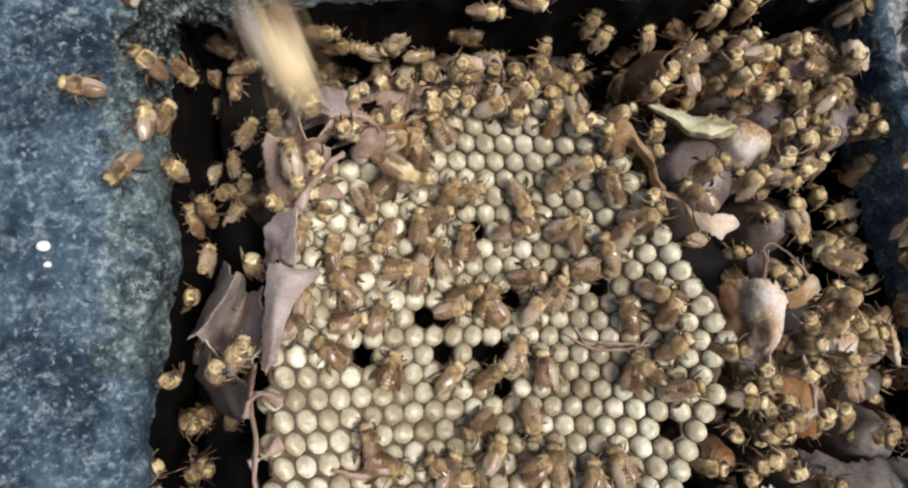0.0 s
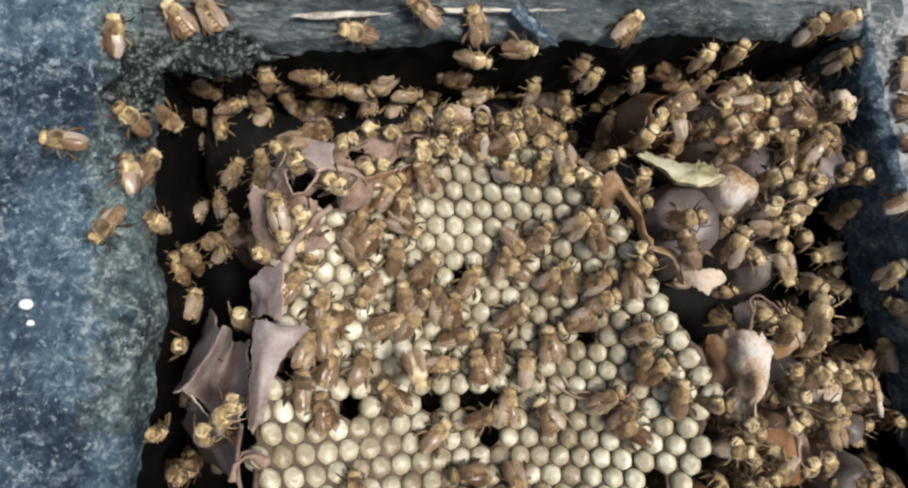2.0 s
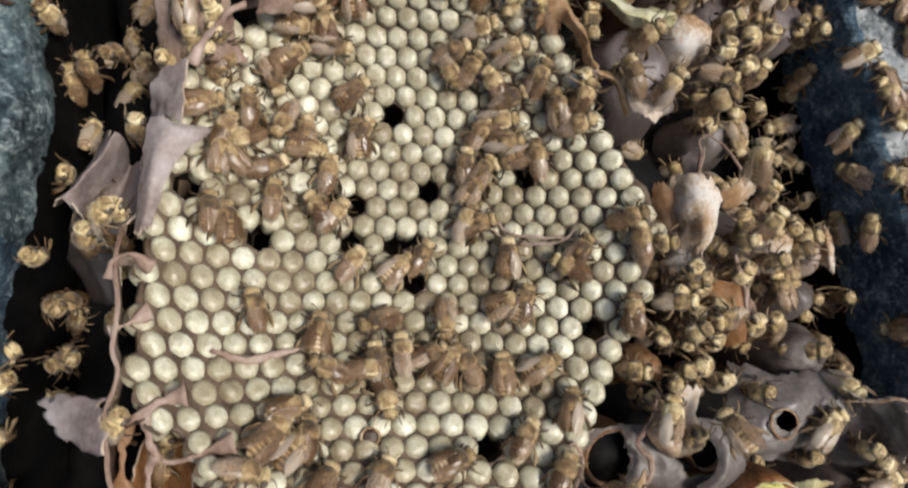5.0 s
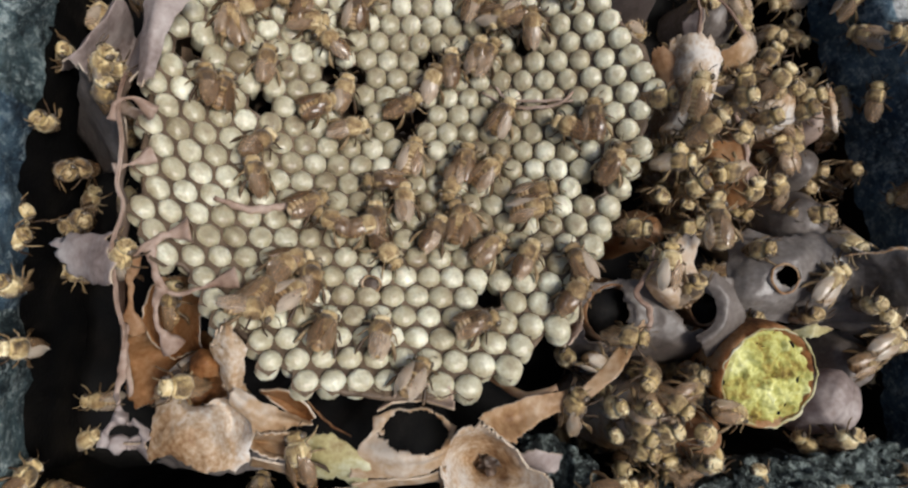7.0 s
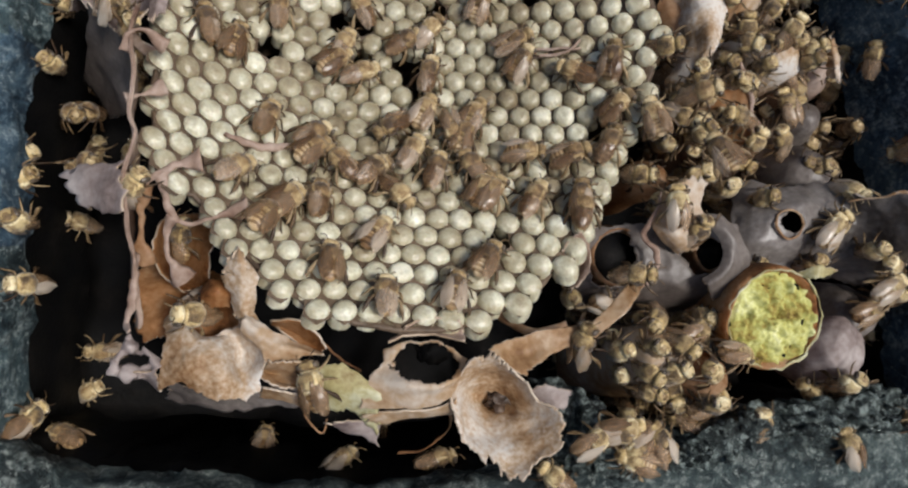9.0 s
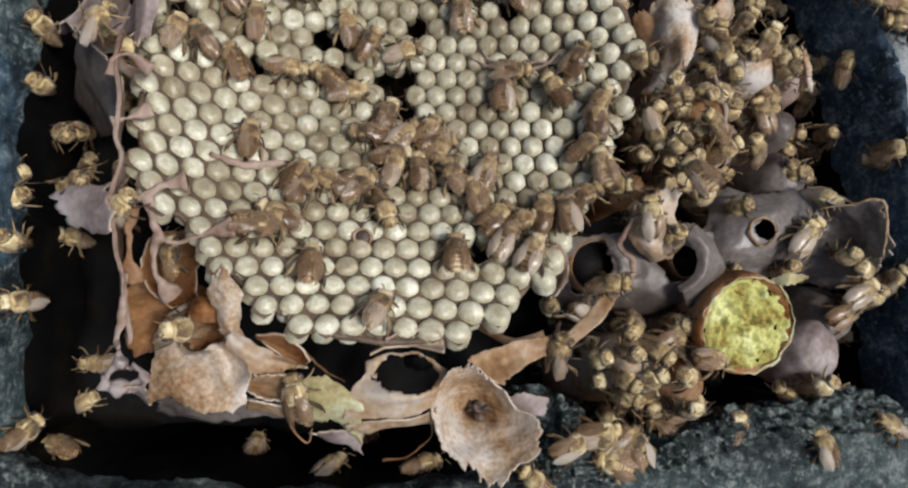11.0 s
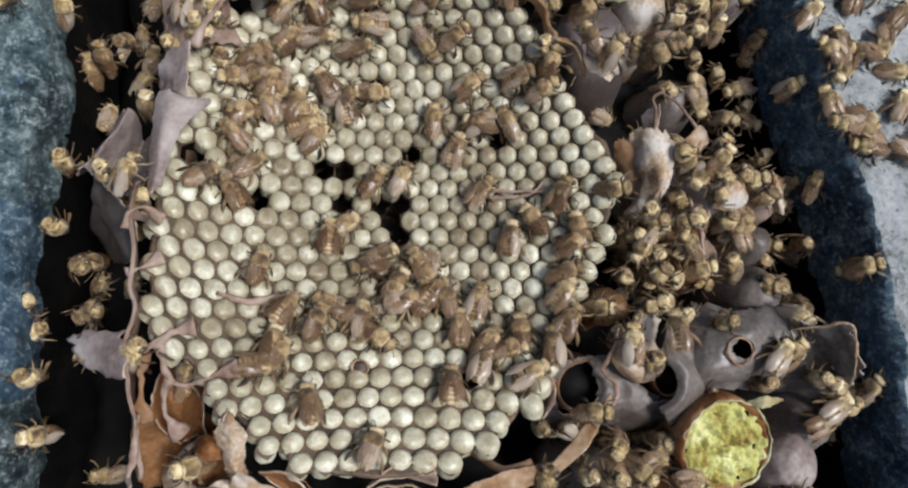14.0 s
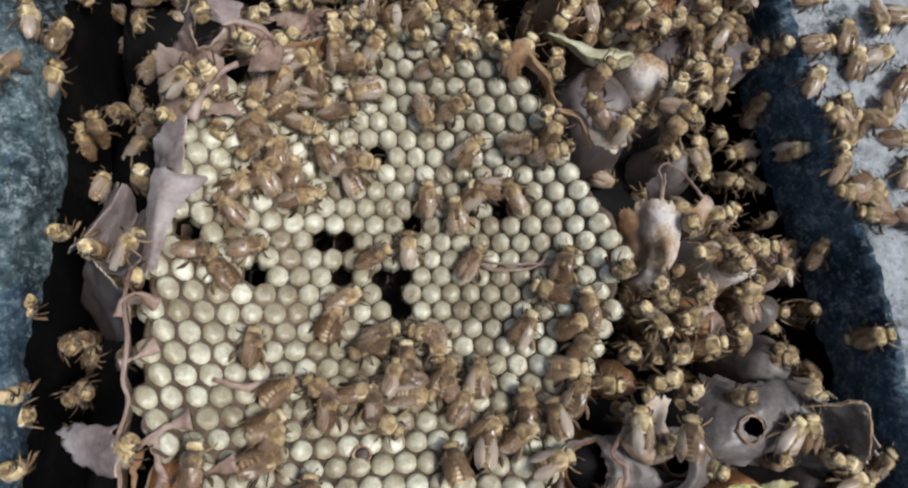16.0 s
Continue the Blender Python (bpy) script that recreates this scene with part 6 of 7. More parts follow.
crowd(2, [(-54.4, -6.2, -24.6, 90, 32, 51), (42.7, 48.8, -20.6, 112, -57, -12), (-15.5, 43.5, -20.9, 210, 30, -52),
    (84.6, 37.5, -21.0, 24, -55, -21), (32.9, 48.5, -21.5, 60, -54, 22), (-1.8, -99.5, -21.6, 30, 29, -52),
    (106.5, -40.7, -30.3, 100, -25, -54), (82.5, 52.0, -22.4, 70, -57, 8), (65.2, -31.2, -27.1, 313, -43, 43),
    (108.9, -71.0, -23.2, 0, -57, -3), (-21.2, 42.9, -23.3, 169, -16, -56), (66.7, -38.2, -23.6, 60, -53, -26),
    (55.4, 2.6, -24.9, 0, 38, 47), (61.9, 50.9, -25.8, 52, -55, 22), (19.2, 46.4, -25.8, 80, -50, 34)])
crowd(0, [(52.1, -87.1, -26.3, 259, 56, 15), (98.9, -14.4, -26.9, 10, -57, -9), (-47.5, 39.4, -27.1, 20, -13, 57),
    (-42.4, 41.1, -27.1, 95, -57, -3), (-55.7, -56.6, -27.4, 170, -51, 31), (-8.9, 43.9, -27.6, 20, 11, 57),
    (68.0, 0.5, -27.7, 20, -48, 36), (80.6, 52.3, -27.8, 120, -50, -32), (-35.6, 42.4, -28.1, 110, -50, -33),
    (57.2, 49.6, -28.3, 0, -2, 57), (74.9, 51.5, -29.9, 242, 57, 8), (-43.3, 8.0, -31.5, 357, 5, 3),
    (41.0, 48.2, -31.9, 227, 53, -26), (-40.9, 12.1, -32.7, 51, 25, -17), (62.1, -26.3, -32.8, 318, -6, 57)])
crowd(1, [(-18.1, -98.2, -33.1, 90, 57, 7), (8.9, 46.9, -33.3, 10, -6, 57), (-3.4, 45.1, -34.4, 60, -54, 25),
    (105.4, -36.1, -34.6, 20, -57, -3), (54.9, 50.2, -35.0, 20, -22, 55), (-57.1, -25.5, -35.1, 90, 21, 55),
    (81.2, -47.1, -35.5, 170, 32, -51), (67.5, -6.2, -31.7, 0, 26, 24), (-56.3, 38.4, -35.8, 339, 47, 37),
    (30.4, 48.0, -37.2, 90, -57, -6), (15.2, 47.2, -37.4, 30, -39, 46), (-30.3, 42.0, -38.0, 236, 2, -2),
    (-49.5, 33.4, -30.8, 278, -18, 35), (90.3, 16.5, -40.1, 80, -17, -56), (89.0, 21.2, -40.2, 20, -57, 5)])
crowd(2, [(-53.4, -39.9, -32.6, 60, -40, -9), (-57.8, -50.3, -40.7, 0, 57, -4), (-58.5, 16.3, -45.2, 60, 49, 34),
    (95.9, -2.9, -45.7, 60, -50, -32), (53.2, 50.2, -42.3, 90, -55, 22), (62.4, -33.1, -34.3, 106, 6, 28),
    (-50.3, -79.8, -31.7, 180, -29, -20), (-9.3, 35.0, -32.0, 40, -1, -1), (-47.3, 24.6, -32.0, 60, -16, 10),
    (-57.8, 33.6, -44.2, 45, 50, 33), (-49.8, 17.3, -36.3, 100, 1, -45), (65.3, -38.0, -36.3, 30, 19, 21),
    (-41.5, 18.4, -32.4, 80, 5, 13), (-42.7, 22.6, -32.4, 252, -17, -26), (-41.3, 26.9, -32.5, 100, -22, -8)])
crowd(0, [(-46.7, -40.1, -32.6, 60, -37, -14), (49.7, -86.9, -32.9, 95, -17, -7), (44.2, -87.6, -33.0, 69, 31, -12),
    (37.6, 33.8, -33.1, 54, -17, 18), (17.9, 39.9, -33.1, 216, -4, 7), (26.0, 40.4, -37.2, 100, 41, 22),
    (-11.4, 40.1, -33.3, 60, 38, -14), (-42.5, 36.3, -33.3, 80, 51, 11), (43.1, 22.2, -33.4, 198, -1, -29),
    (-48.5, 5.3, -33.6, 50, -1, -23), (-4.3, 40.2, -34.1, 116, 6, 3), (44.7, -80.8, -34.1, 153, 6, 20),
    (-48.3, 11.2, -34.2, 80, 8, 12), (-51.7, -88.1, -34.4, 30, -18, 5), (6.9, 42.6, -34.6, 195, 28, 44)])
crowd(1, [(-33.1, 33.2, -34.7, 218, -23, -4), (-17.5, 41.6, -35.0, 90, 21, -4), (-28.0, 34.6, -35.1, 102, 34, -5),
    (74.0, -76.5, -35.3, 20, -7, 16), (80.2, -4.0, -35.5, 165, -12, -16), (32.2, 34.6, -35.6, 60, 3, -36),
    (6.0, -99.0, -48.3, 60, 52, -29), (32.8, 41.4, -36.4, 18, -34, -24), (-35.8, 41.1, -38.8, 60, 52, 20),
    (42.8, 49.1, -51.0, 100, -57, -11), (-24.5, 41.4, -40.4, 80, 11, -28)])
DEEP = random.Random(44)
for k in range(3):
    places = []
    for _ in range(16):
        x, y = (DEEP.uniform(60, 86), DEEP.uniform(-62, 34)) if k < 2 else (DEEP.uniform(-44, 50), DEEP.uniform(30, 38))
        p = Vector((x, y, -22))
        places.append((x, y, -36 + 7 * noise.noise(p / 13) + 3.5 * noise.noise(p / 5), DEEP.uniform(0, 360), DEEP.uniform(-20, 20), DEEP.uniform(-20, 20)))
    crowd(k, places)


def perch(x, y, low):
    """Height of the storage pots' domes over the plan, or low beside them."""
    z = low
    for (cx, cy, cz), r, h, mouth, _ in POTS[:17]:
        d = math.hypot(x - cx, y - cy) / r
        if d < 1:
            z = max(z, cz - 0.2 * (h + 26) * d * d)
    return z


def throng(count, xs, ys, low, seed):
    """Bees packed over a patch of pots and wax, most of them with their heads out, joined into one mesh."""
    rnd = random.Random(seed)
    places = []
    while len(places) < count:
        x, y = rnd.uniform(*xs), rnd.uniform(*ys)
        near = min([math.hypot(x - p[0], y - p[1]) for p in places], default=9)
        if near < 3.0 and rnd.random() < 0.97:
            continue
        rear = rnd.uniform(42, 88) if rnd.random() < 0.8 else rnd.uniform(-10, 20)
        places.append((x, y, perch(x, y, low) + rnd.uniform(-0.5, 0.6), rnd.uniform(0, 360), -rear, rnd.uniform(-12, 12)))
    # Deep throngs take the brown coat in place of shade.
    tagged(crowd(seed % 3, places, KINDS if low > -10 else None, 0.0), "golden bees packed over the wax, heads out" if low > -10 else "bees clustered deep beside the wax, browned for shade")


throng(22, (62, 84), (20, 40), -7.0, 81)
throng(7, (57, 66), (-44, -26), -2.5, 82)
throng(7, (66, 86), (-38, -14), -6.0, 83)
throng(6, (47, 57), (-49, -37), -3.0, 90)
throng(14, (70, 92), (-12, 16), -20.0, 91)
throng(7, (86, 100), (-46, -16), -16.0, 92)
throng(9, (-52, -43), (-60, 10), -15.0, 93)
throng(10, (-16, 26), (27, 33), -6.5, 84)
throng(8, (44, 62), (-83, -68), 0.5, 86)
throng(4, (79, 92), (-62, -46), 1.5, 89)
def motions():
    fly(PALE, [(0, -11.7, 9.7, -4.0, -27), (0.2, -2.2, 4.7, -4.0, 2), (0.4, 9.2, 10.7, -4.0, 5), (0.6, 18.7, 6.7, -4.0, -54), (0.8, 18.4, -2.4, -4.0, -117), (1, 12.4, -5.6, -4.0, -149), (1.2, 9.0, -8.0, -4.0, -136), (1.4, 5.3, -12.4, -4.0, -156), (1.6, -3.5, -13.4, -4.0, -176), (1.8, -6.6, -13.1, -4.0, -122), (2, -6.4, -18.0, -4.0, -72), (2.2, -2.8, -25.5, -4.0, -46), (2.4, 4.8, -29.6, -4.0, -28), (2.6, 10.5, -32.6, -4.0, -19), (2.8, 16.4, -33.8, -4.0, 13), (3, 22.6, -29.6, -4.0, 41), (3.2, 28.5, -23.1, -4.0, 65), (3.35, 28.9, -15.9, -4.0, 100), (3.5, 25.9, -8.6, -4.0, 113), (3.7, 24.0, -4.4, -4.0, 118), (3.9, 20.4, 1.5, -4.0, 77), (4.2, 26.5, 6.5, -4.0, 48), (4.4, 29.6, 12.0, -4.0, 69), (4.6, 29.2, 13.6, -4.0, 111), (4.8, 26.8, 19.1, -4.0, 141), (5, 23.2, 18.4, -4.0, -168)])
    fly(FLYERS[0], [(0, -21.6, 1.2, 74.0, -61), (0.1, -10.7, -18.8, 72.0, -50), (0.2, 7.5, -34.0, 55.0, -16), (0.4, 30.8, -31.4, 40.0, 19), (0.5, 39.7, -22.6, 38.0, 61), (0.6, 47.3, -1.2, 38.0, 75), (0.7, 51.6, 23.1, 38.0, 80), (0.8, 54.7, 45.0, 40.0, 81)])
    fly(FLYERS[1], [(0.6, 36.1, 19.2, 10.0, 129), (0.7, 30.8, 25.6, 10.0, 131), (0.8, 25.4, 31.1, 10.0, 139), (0.9, 20.2, 34.8, 10.0, 139), (1, 15.0, 39.9, 10.0, 127), (1.1, 9.3, 49.2, 10.0, 121)])
    fly(FLYERS[2], [(2.2, 105.5, 15.3, 25.0, -176), (2.3, 79.4, 13.5, 25.0, -176), (2.4, 56.3, 12.0, 25.0, -176), (2.5, 30.5, 10.9, 25.0, -175), (2.6, 2.3, 7.8, 25.0, 178), (2.7, -22.7, 12.3, 25.0, 161), (2.8, -52.1, 25.9, 25.0, 155)])
    fly(FLYERS[3], [(3.3, 74.1, 44.9, 40.0, -156), (3.4, 54.2, 36.3, 40.0, -158), (3.5, 45.7, 33.8, 40.0, -161), (3.6, 21.2, 25.3, 40.0, -179), (3.7, -0.1, 33.3, 40.0, 159)])
    fly(FLYERS[4], [(12.7, -27.1, -48.4, 70.0, -10), (12.8, -22.2, -49.3, 70.0, -9), (12.9, -17.7, -50.0, 70.0, -12), (13, -13.2, -51.3, 70.0, -14), (13.1, -9.9, -52.0, 70.0, -5), (13.2, -7.8, -51.8, 70.0, 21), (13.3, -1.7, -48.8, 70.0, 33), (13.4, 6.7, -42.1, 70.0, 39), (13.5, 16.7, -33.8, 70.0, 33), (13.6, 29.7, -26.7, 70.0, 31), (13.7, 43.7, -17.3, 70.0, 33)])
    fly(FLYERS[5], [(12.9, -28.7, -52.2, 42.0, -50), (13, -23.3, -58.8, 42.0, -46), (13.1, -14.9, -66.9, 42.0, -35), (13.2, -9.7, -68.5, 42.0, 1), (13.3, 0.9, -66.6, 42.0, 22), (13.4, 10.6, -60.0, 42.0, 41), (13.5, 18.2, -51.3, 42.0, 51), (13.6, 27.2, -39.3, 42.0, 56), (13.7, 34.6, -26.6, 42.0, 58), (13.8, 43.5, -12.7, 42.0, 56), (13.9, 53.8, 2.8, 42.0, 56)])
    rnd = random.Random(88)
    for k in range(20):
        x, y, z = (rnd.uniform(94, 114), rnd.uniform(-14, 34), 0.4) if k < 13 else (rnd.uniform(34, 62), rnd.uniform(-92, -86), 2.4)
        cling(k % 3, [(8.0, x, y, z, rnd.uniform(0, 360), 0, 0)])
    crawl(0, [(0.5, -2.9, 7.1, 60), (3.5, -19.4, 3.4, 80), (5.2, -27.4, 6.0, 60), (16, -21.1, 4.8, 60)])
    crawl(0, [(0.5, 1.8, 7.7, 10), (3.5, 7.0, -6.8, 90), (5.2, 19.6, -2.4, 60), (16, 13.5, -8.0, 90)])
    crawl(2, [(0.5, -8.8, 0.8, 80), (3.5, -10.7, -7.1, 80), (5.2, -12.8, -5.1, 90), (16, -13.5, -4.5, 86)])
    crawl(1, [(0.5, -4.1, 3.4, 30), (3.5, -4.7, 2.8, 45), (16, -7.6, 0.2, 120)])
    crawl(0, [(0.5, 12.5, 3.5, 100), (3.5, 14.7, 3.0, 190), (5.2, 20.9, 6.3, 90), (16, 0.7, -1.4, 344)])
    crawl(0, [(0.5, 10.9, 0.6, 20), (3.5, 11.0, 8.7, 90), (5.2, 13.4, 11.8, 0), (16, 14.0, 17.1, 20)])
    crawl(0, [(0.5, -6.3, -3.9, 60), (3.5, -3.3, -5.3, 70), (5.2, -2.4, -3.9, 60), (16, -2.3, -1.9, 28)])
    crawl(0, [(0.5, -8.6, -8.8, 90), (3.5, -7.3, -8.8, 20), (5.2, -8.2, -12.1, 160), (11, -2.7, -15.3, 100), (16, -11.6, -9.6, 20)])
    crawl(1, [(0.5, 6.0, -15.6, 120), (3.5, 4.9, -17.6, 100), (5.2, 25.7, -34.7, 0), (8, 19.2, -35.5, 60), (11, 13.1, -35.6, 60), (16, 12.7, -35.8, 170)])
    crawl(0, [(0.5, 14.1, -8.3, 0), (3.5, 13.2, -4.4, 45), (5.2, 17.0, -9.3, 90), (11, 5.5, -32.7, 70), (16, 5.0, -35.9, 20)])
    crawl(0, [(0.5, 15.2, -14.2, 45), (3.5, 17.5, -18.6, 140), (5.2, 17.5, -19.1, 60), (8, 9.3, -17.7, 60), (11, 8.5, -19.8, 20), (16, 9.8, -18.6, 90)])
    crawl(1, [(0.5, 7.0, -13.2, 90), (3.5, 10.5, -15.9, 90), (5.2, 20.1, -20.6, 0), (8, 17.0, -38.6, 100), (11, 15.1, -38.6, 20), (16, 16.7, -43.2, 60)])
    crawl(0, [(0.5, 6.2, -28.2, 30), (3.5, 8.6, -27.8, 30), (5.2, 9.5, -26.0, 60), (8, 5.8, -22.5, 20), (11, 1.8, -18.3, 60), (16, 3.5, -20.7, 30)])
    crawl(1, [(0.5, 17.3, -27.0, 100), (3.5, 22.8, -25.6, 100), (5.2, 25.0, -25.2, 90), (8, 25.4, -23.9, 60), (11, 26.7, -27.0, 90), (16, 31.9, -33.9, 60)])
    crawl(1, [(0.5, -13.0, -27.3, 60), (3.5, -8.7, -18.9, 200), (5.2, -9.7, -18.9, 20), (8, -8.1, -26.8, 0), (11, -6.4, -26.3, 170), (16, -4.7, -34.0, 70)])
    crawl(2, [(0.5, -31.2, -15.2, 80), (3.5, -25.5, -13.2, 90), (5.2, -26.7, -10.8, 90), (16, -18.7, -6.0, 121)])
    crawl(0, [(0.5, -30.8, -19.7, 20), (3.5, -27.3, -22.3, 170), (5.2, -27.2, -21.4, 90), (8, -28.8, -25.0, 120), (11, -27.5, -22.9, 130), (16, -28.6, -22.3, 0)])
    crawl(1, [(0.5, -25.3, -24.0, 150), (3.5, -23.2, -24.9, 20), (5.2, -24.4, -23.0, 120), (8, -25.3, -25.2, 60), (11, -22.1, -25.9, 120), (16, -25.1, -25.2, 130)])
    crawl(1, [(0.5, -31.6, -1.8, 60), (3.5, -28.8, -0.3, 40), (5.2, -29.7, -2.9, 20), (16, -16.5, -0.6, 80)])
    crawl(0, [(0.5, -26.3, -4.7, 90), (3.5, -25.4, -6.8, 70), (16, -23.5, -7.9, 60)])
    crawl(0, [(0.5, -14.3, 22.2, 30), (3.5, -23.5, -2.4, 90), (16, -21.7, -0.5, 232)])
    crawl(2, [(0.5, -9.5, 19.4, 60), (3.5, -15.3, 14.7, 20), (16, -16.0, 14.8, 60)])
    crawl(0, [(0.5, 5.5, 25.2, 20), (3.5, 19.1, 15.1, 0), (16, 1.9, 21.3, 60)])
    crawl(0, [(0.5, 28.3, -2.4, 90), (3.5, 32.6, -4.1, 0), (5.2, 35.7, -1.5, 20)])
    crawl(2, [(0.5, 30.7, 0.4, 60), (3.5, 27.2, 1.9, 45), (5.2, 23.8, -5.1, 0), (16, 23.7, -8.0, 30)])
    crawl(1, [(0.5, 34.7, 1.8, 20), (3.5, 33.4, 2.0, 170), (5.2, 31.8, 1.7, 0)])
    crawl(0, [(0.5, 37.7, -12.7, 0), (3.5, 36.5, -6.2, 90), (5.2, 28.9, -7.2, 100)])
    crawl(2, [(0.5, 39.7, -14.4, 60), (3.5, 41.1, -16.3, 60), (5.2, 45.0, -34.8, 90), (8, 41.4, -32.5, 30), (11, 42.4, -33.0, 90), (16, 40.8, -33.3, 30)])
    crawl(0, [(0.5, 32.5, -15.1, 100), (3.5, 44.5, -16.2, 90), (5.2, 44.3, -18.7, 20), (8, 40.1, -40.0, 60), (11, 40.6, -38.1, 40)])
    crawl(1, [(0.5, 60.9, -4.8, 150), (3.5, 62.1, -5.6, 70), (11, 42.8, -41.8, 100), (16, 39.0, -41.7, 0)])
    crawl(0, [(0.5, 62.6, -13.2, 90), (3.5, 54.2, 1.1, 45)])
    crawl(0, [(0.5, 41.3, -21.6, 30), (3.5, 45.9, -22.0, 150), (5.2, 46.1, -21.7, 90), (8, 58.3, -32.1, 0), (11, 42.9, -30.2, 60), (16, 42.9, -29.5, 100)])
    crawl(1, [(0.5, 33.4, -26.4, 60), (3.5, 35.4, -24.8, 45), (5.2, 37.2, -23.9, 60), (8, 40.8, -24.7, 90), (11, 39.4, -21.7, 60)])
    crawl(2, [(0.5, 41.1, -30.3, 20), (3.5, 20.2, -13.5, 60), (5.2, 20.1, -9.8, 60), (11, 28.7, -23.6, 0), (16, 22.5, -21.1, 60)])
    crawl(0, [(0.5, -18.0, -40.3, 90), (5.2, -18.3, -37.3, 110), (8, -18.2, -39.9, 90), (11, -18.1, -40.5, 90), (16, -18.2, -38.5, 90)])
    crawl(1, [(0.5, -13.7, -43.7, 0), (5.2, -7.9, -40.5, 90), (8, -9.6, -44.4, 20), (11, -9.8, -46.5, 80), (16, -12.7, -46.2, 40)])
    crawl(0, [(0.5, -2.8, -45.9, 60), (5.2, 1.9, -44.8, 100), (8, 1.0, -47.0, 60), (11, 0.8, -47.6, 40), (16, 3.1, -48.2, 100)])
    crawl(1, [(0.5, 15.2, -44.2, 20), (5.2, 14.8, -44.3, 60), (8, 17.1, -46.8, 60), (11, 24.8, -51.7, 45)])
    crawl(1, [(0.5, 30.2, -42.8, 90), (5.2, 30.5, -44.5, 30), (8, 28.2, -41.3, 0), (11, 23.3, -42.9, 70)])
    crawl(0, [(0.5, 19.8, 10.3, 60), (3.5, 17.0, 8.6, 60), (5.2, 16.6, 8.9, 60), (16, 18.4, 9.5, 30)])
    crawl(2, [(0.5, -22.3, -18.4, 30), (3.5, -24.9, -17.5, 90), (5.2, -10.2, -53.8, 0), (8, -12.3, -53.0, 20), (11, -12.5, -54.0, 170), (16, -13.9, -51.5, 30)])
    crawl(1, [(0.5, 0.9, -2.5, 80), (3.5, 2.6, -8.7, 110), (5.2, 28.8, -35.6, 60), (8, 32.1, -40.7, 20), (11, 39.5, -47.7, 30), (16, 40.0, -45.7, 60)])
    crawl(1, [(3.5, 24.3, 12.8, 30), (16, -0.6, 12.6, 197)])
    crawl(2, [(3.5, 28.6, 9.5, 120), (5.2, 28.5, 6.8, 60), (16, -1.4, 18.2, 0)])
    crawl(0, [(3.5, 22.2, 0.8, 80), (5.2, 24.1, 3.7, 20), (16, -4.4, 8.5, 10)])
    crawl(2, [(3.5, 36.4, 3.0, 60)])
    crawl(2, [(3.5, 42.8, 11.5, 30)])
    crawl(0, [(3.5, 42.6, 6.2, 120)])
    crawl(2, [(3.5, 49.2, 7.2, 70), (5.2, 47.8, 3.2, 60)])
    crawl(0, [(3.5, -17.0, -18.2, 60), (5.2, -17.6, -17.9, 90), (8, -18.2, -18.4, 90), (11, -19.2, -16.8, 90), (16, -20.2, -20.4, 20)])
    crawl(0, [(3.5, -0.8, -16.6, 20), (5.2, -6.6, -20.2, 60), (8, -4.2, -22.9, 90), (11, -12.6, -25.8, 0), (16, -11.2, 5.2, 343)])
    crawl(0, [(3.5, 1.5, -12.1, 30), (5.2, 11.8, -45.4, 20), (8, 11.8, -47.4, 60), (11, 11.0, -43.3, 90), (16, 9.3, -44.3, 170)])
    crawl(1, [(3.5, 11.6, -24.1, 60), (5.2, 5.3, -29.5, 45), (8, 9.3, -34.0, 90), (11, 8.8, -36.8, 45), (16, 11.3, -47.3, 0)])
    crawl(0, [(3.5, -22.1, -8.9, 60), (5.2, -18.1, -13.6, 30), (8, -16.9, -42.9, 60), (11, 6.7, -41.0, 10), (16, 9.3, -40.2, 90)])
    crawl(2, [(5.2, 23.7, -45.8, 90), (8, 20.6, -50.0, 20), (11, 21.1, -47.4, 100), (16, 19.7, -48.2, 60)])
    crawl(0, [(5.2, 26.8, -55.6, 60), (8, 27.5, -49.7, 60), (11, 28.8, -52.6, 20)])
    crawl(1, [(5.2, 15.2, -60.0, 20), (8, 20.0, -62.1, 20), (11, 17.1, -58.2, 90)])
    crawl(0, [(5.2, 3.4, -61.6, 60), (8, 2.4, -66.7, 90), (11, 4.3, -68.0, 60)])
    crawl(1, [(5.2, -13.0, -56.8, 30), (8, -14.9, -58.2, 60), (11, -14.7, -56.2, 0), (16, -14.0, -57.2, 10)])
    crawl(0, [(5.2, -8.2, -56.1, 90), (8, -8.6, -55.6, 90), (11, -8.6, -48.6, 45), (16, -4.9, -49.1, 90)])
    crawl(0, [(5.2, 32.5, -60.2, 60), (8, 35.4, -53.6, 60), (11, 32.6, -50.5, 80), (16, 30.9, -47.9, 90)])
    crawl(1, [(5.2, 56.9, -51.3, 120), (8, 55.6, -41.4, 90), (11, 56.1, -43.8, 120), (16, 55.9, -51.7, 80)])
    crawl(2, [(5.2, -5.1, -62.2, 60), (8, -6.1, -63.7, 90), (11, -6.6, -61.3, 90)])
    crawl(1, [(8, -10.0, -58.2, 30), (11, 30.1, -57.7, 60), (16, 34.8, -57.3, 20)])
    crawl(2, [(8, 9.3, -70.6, 60), (11, 25.8, -55.7, 60), (16, 23.3, -54.8, 80)])
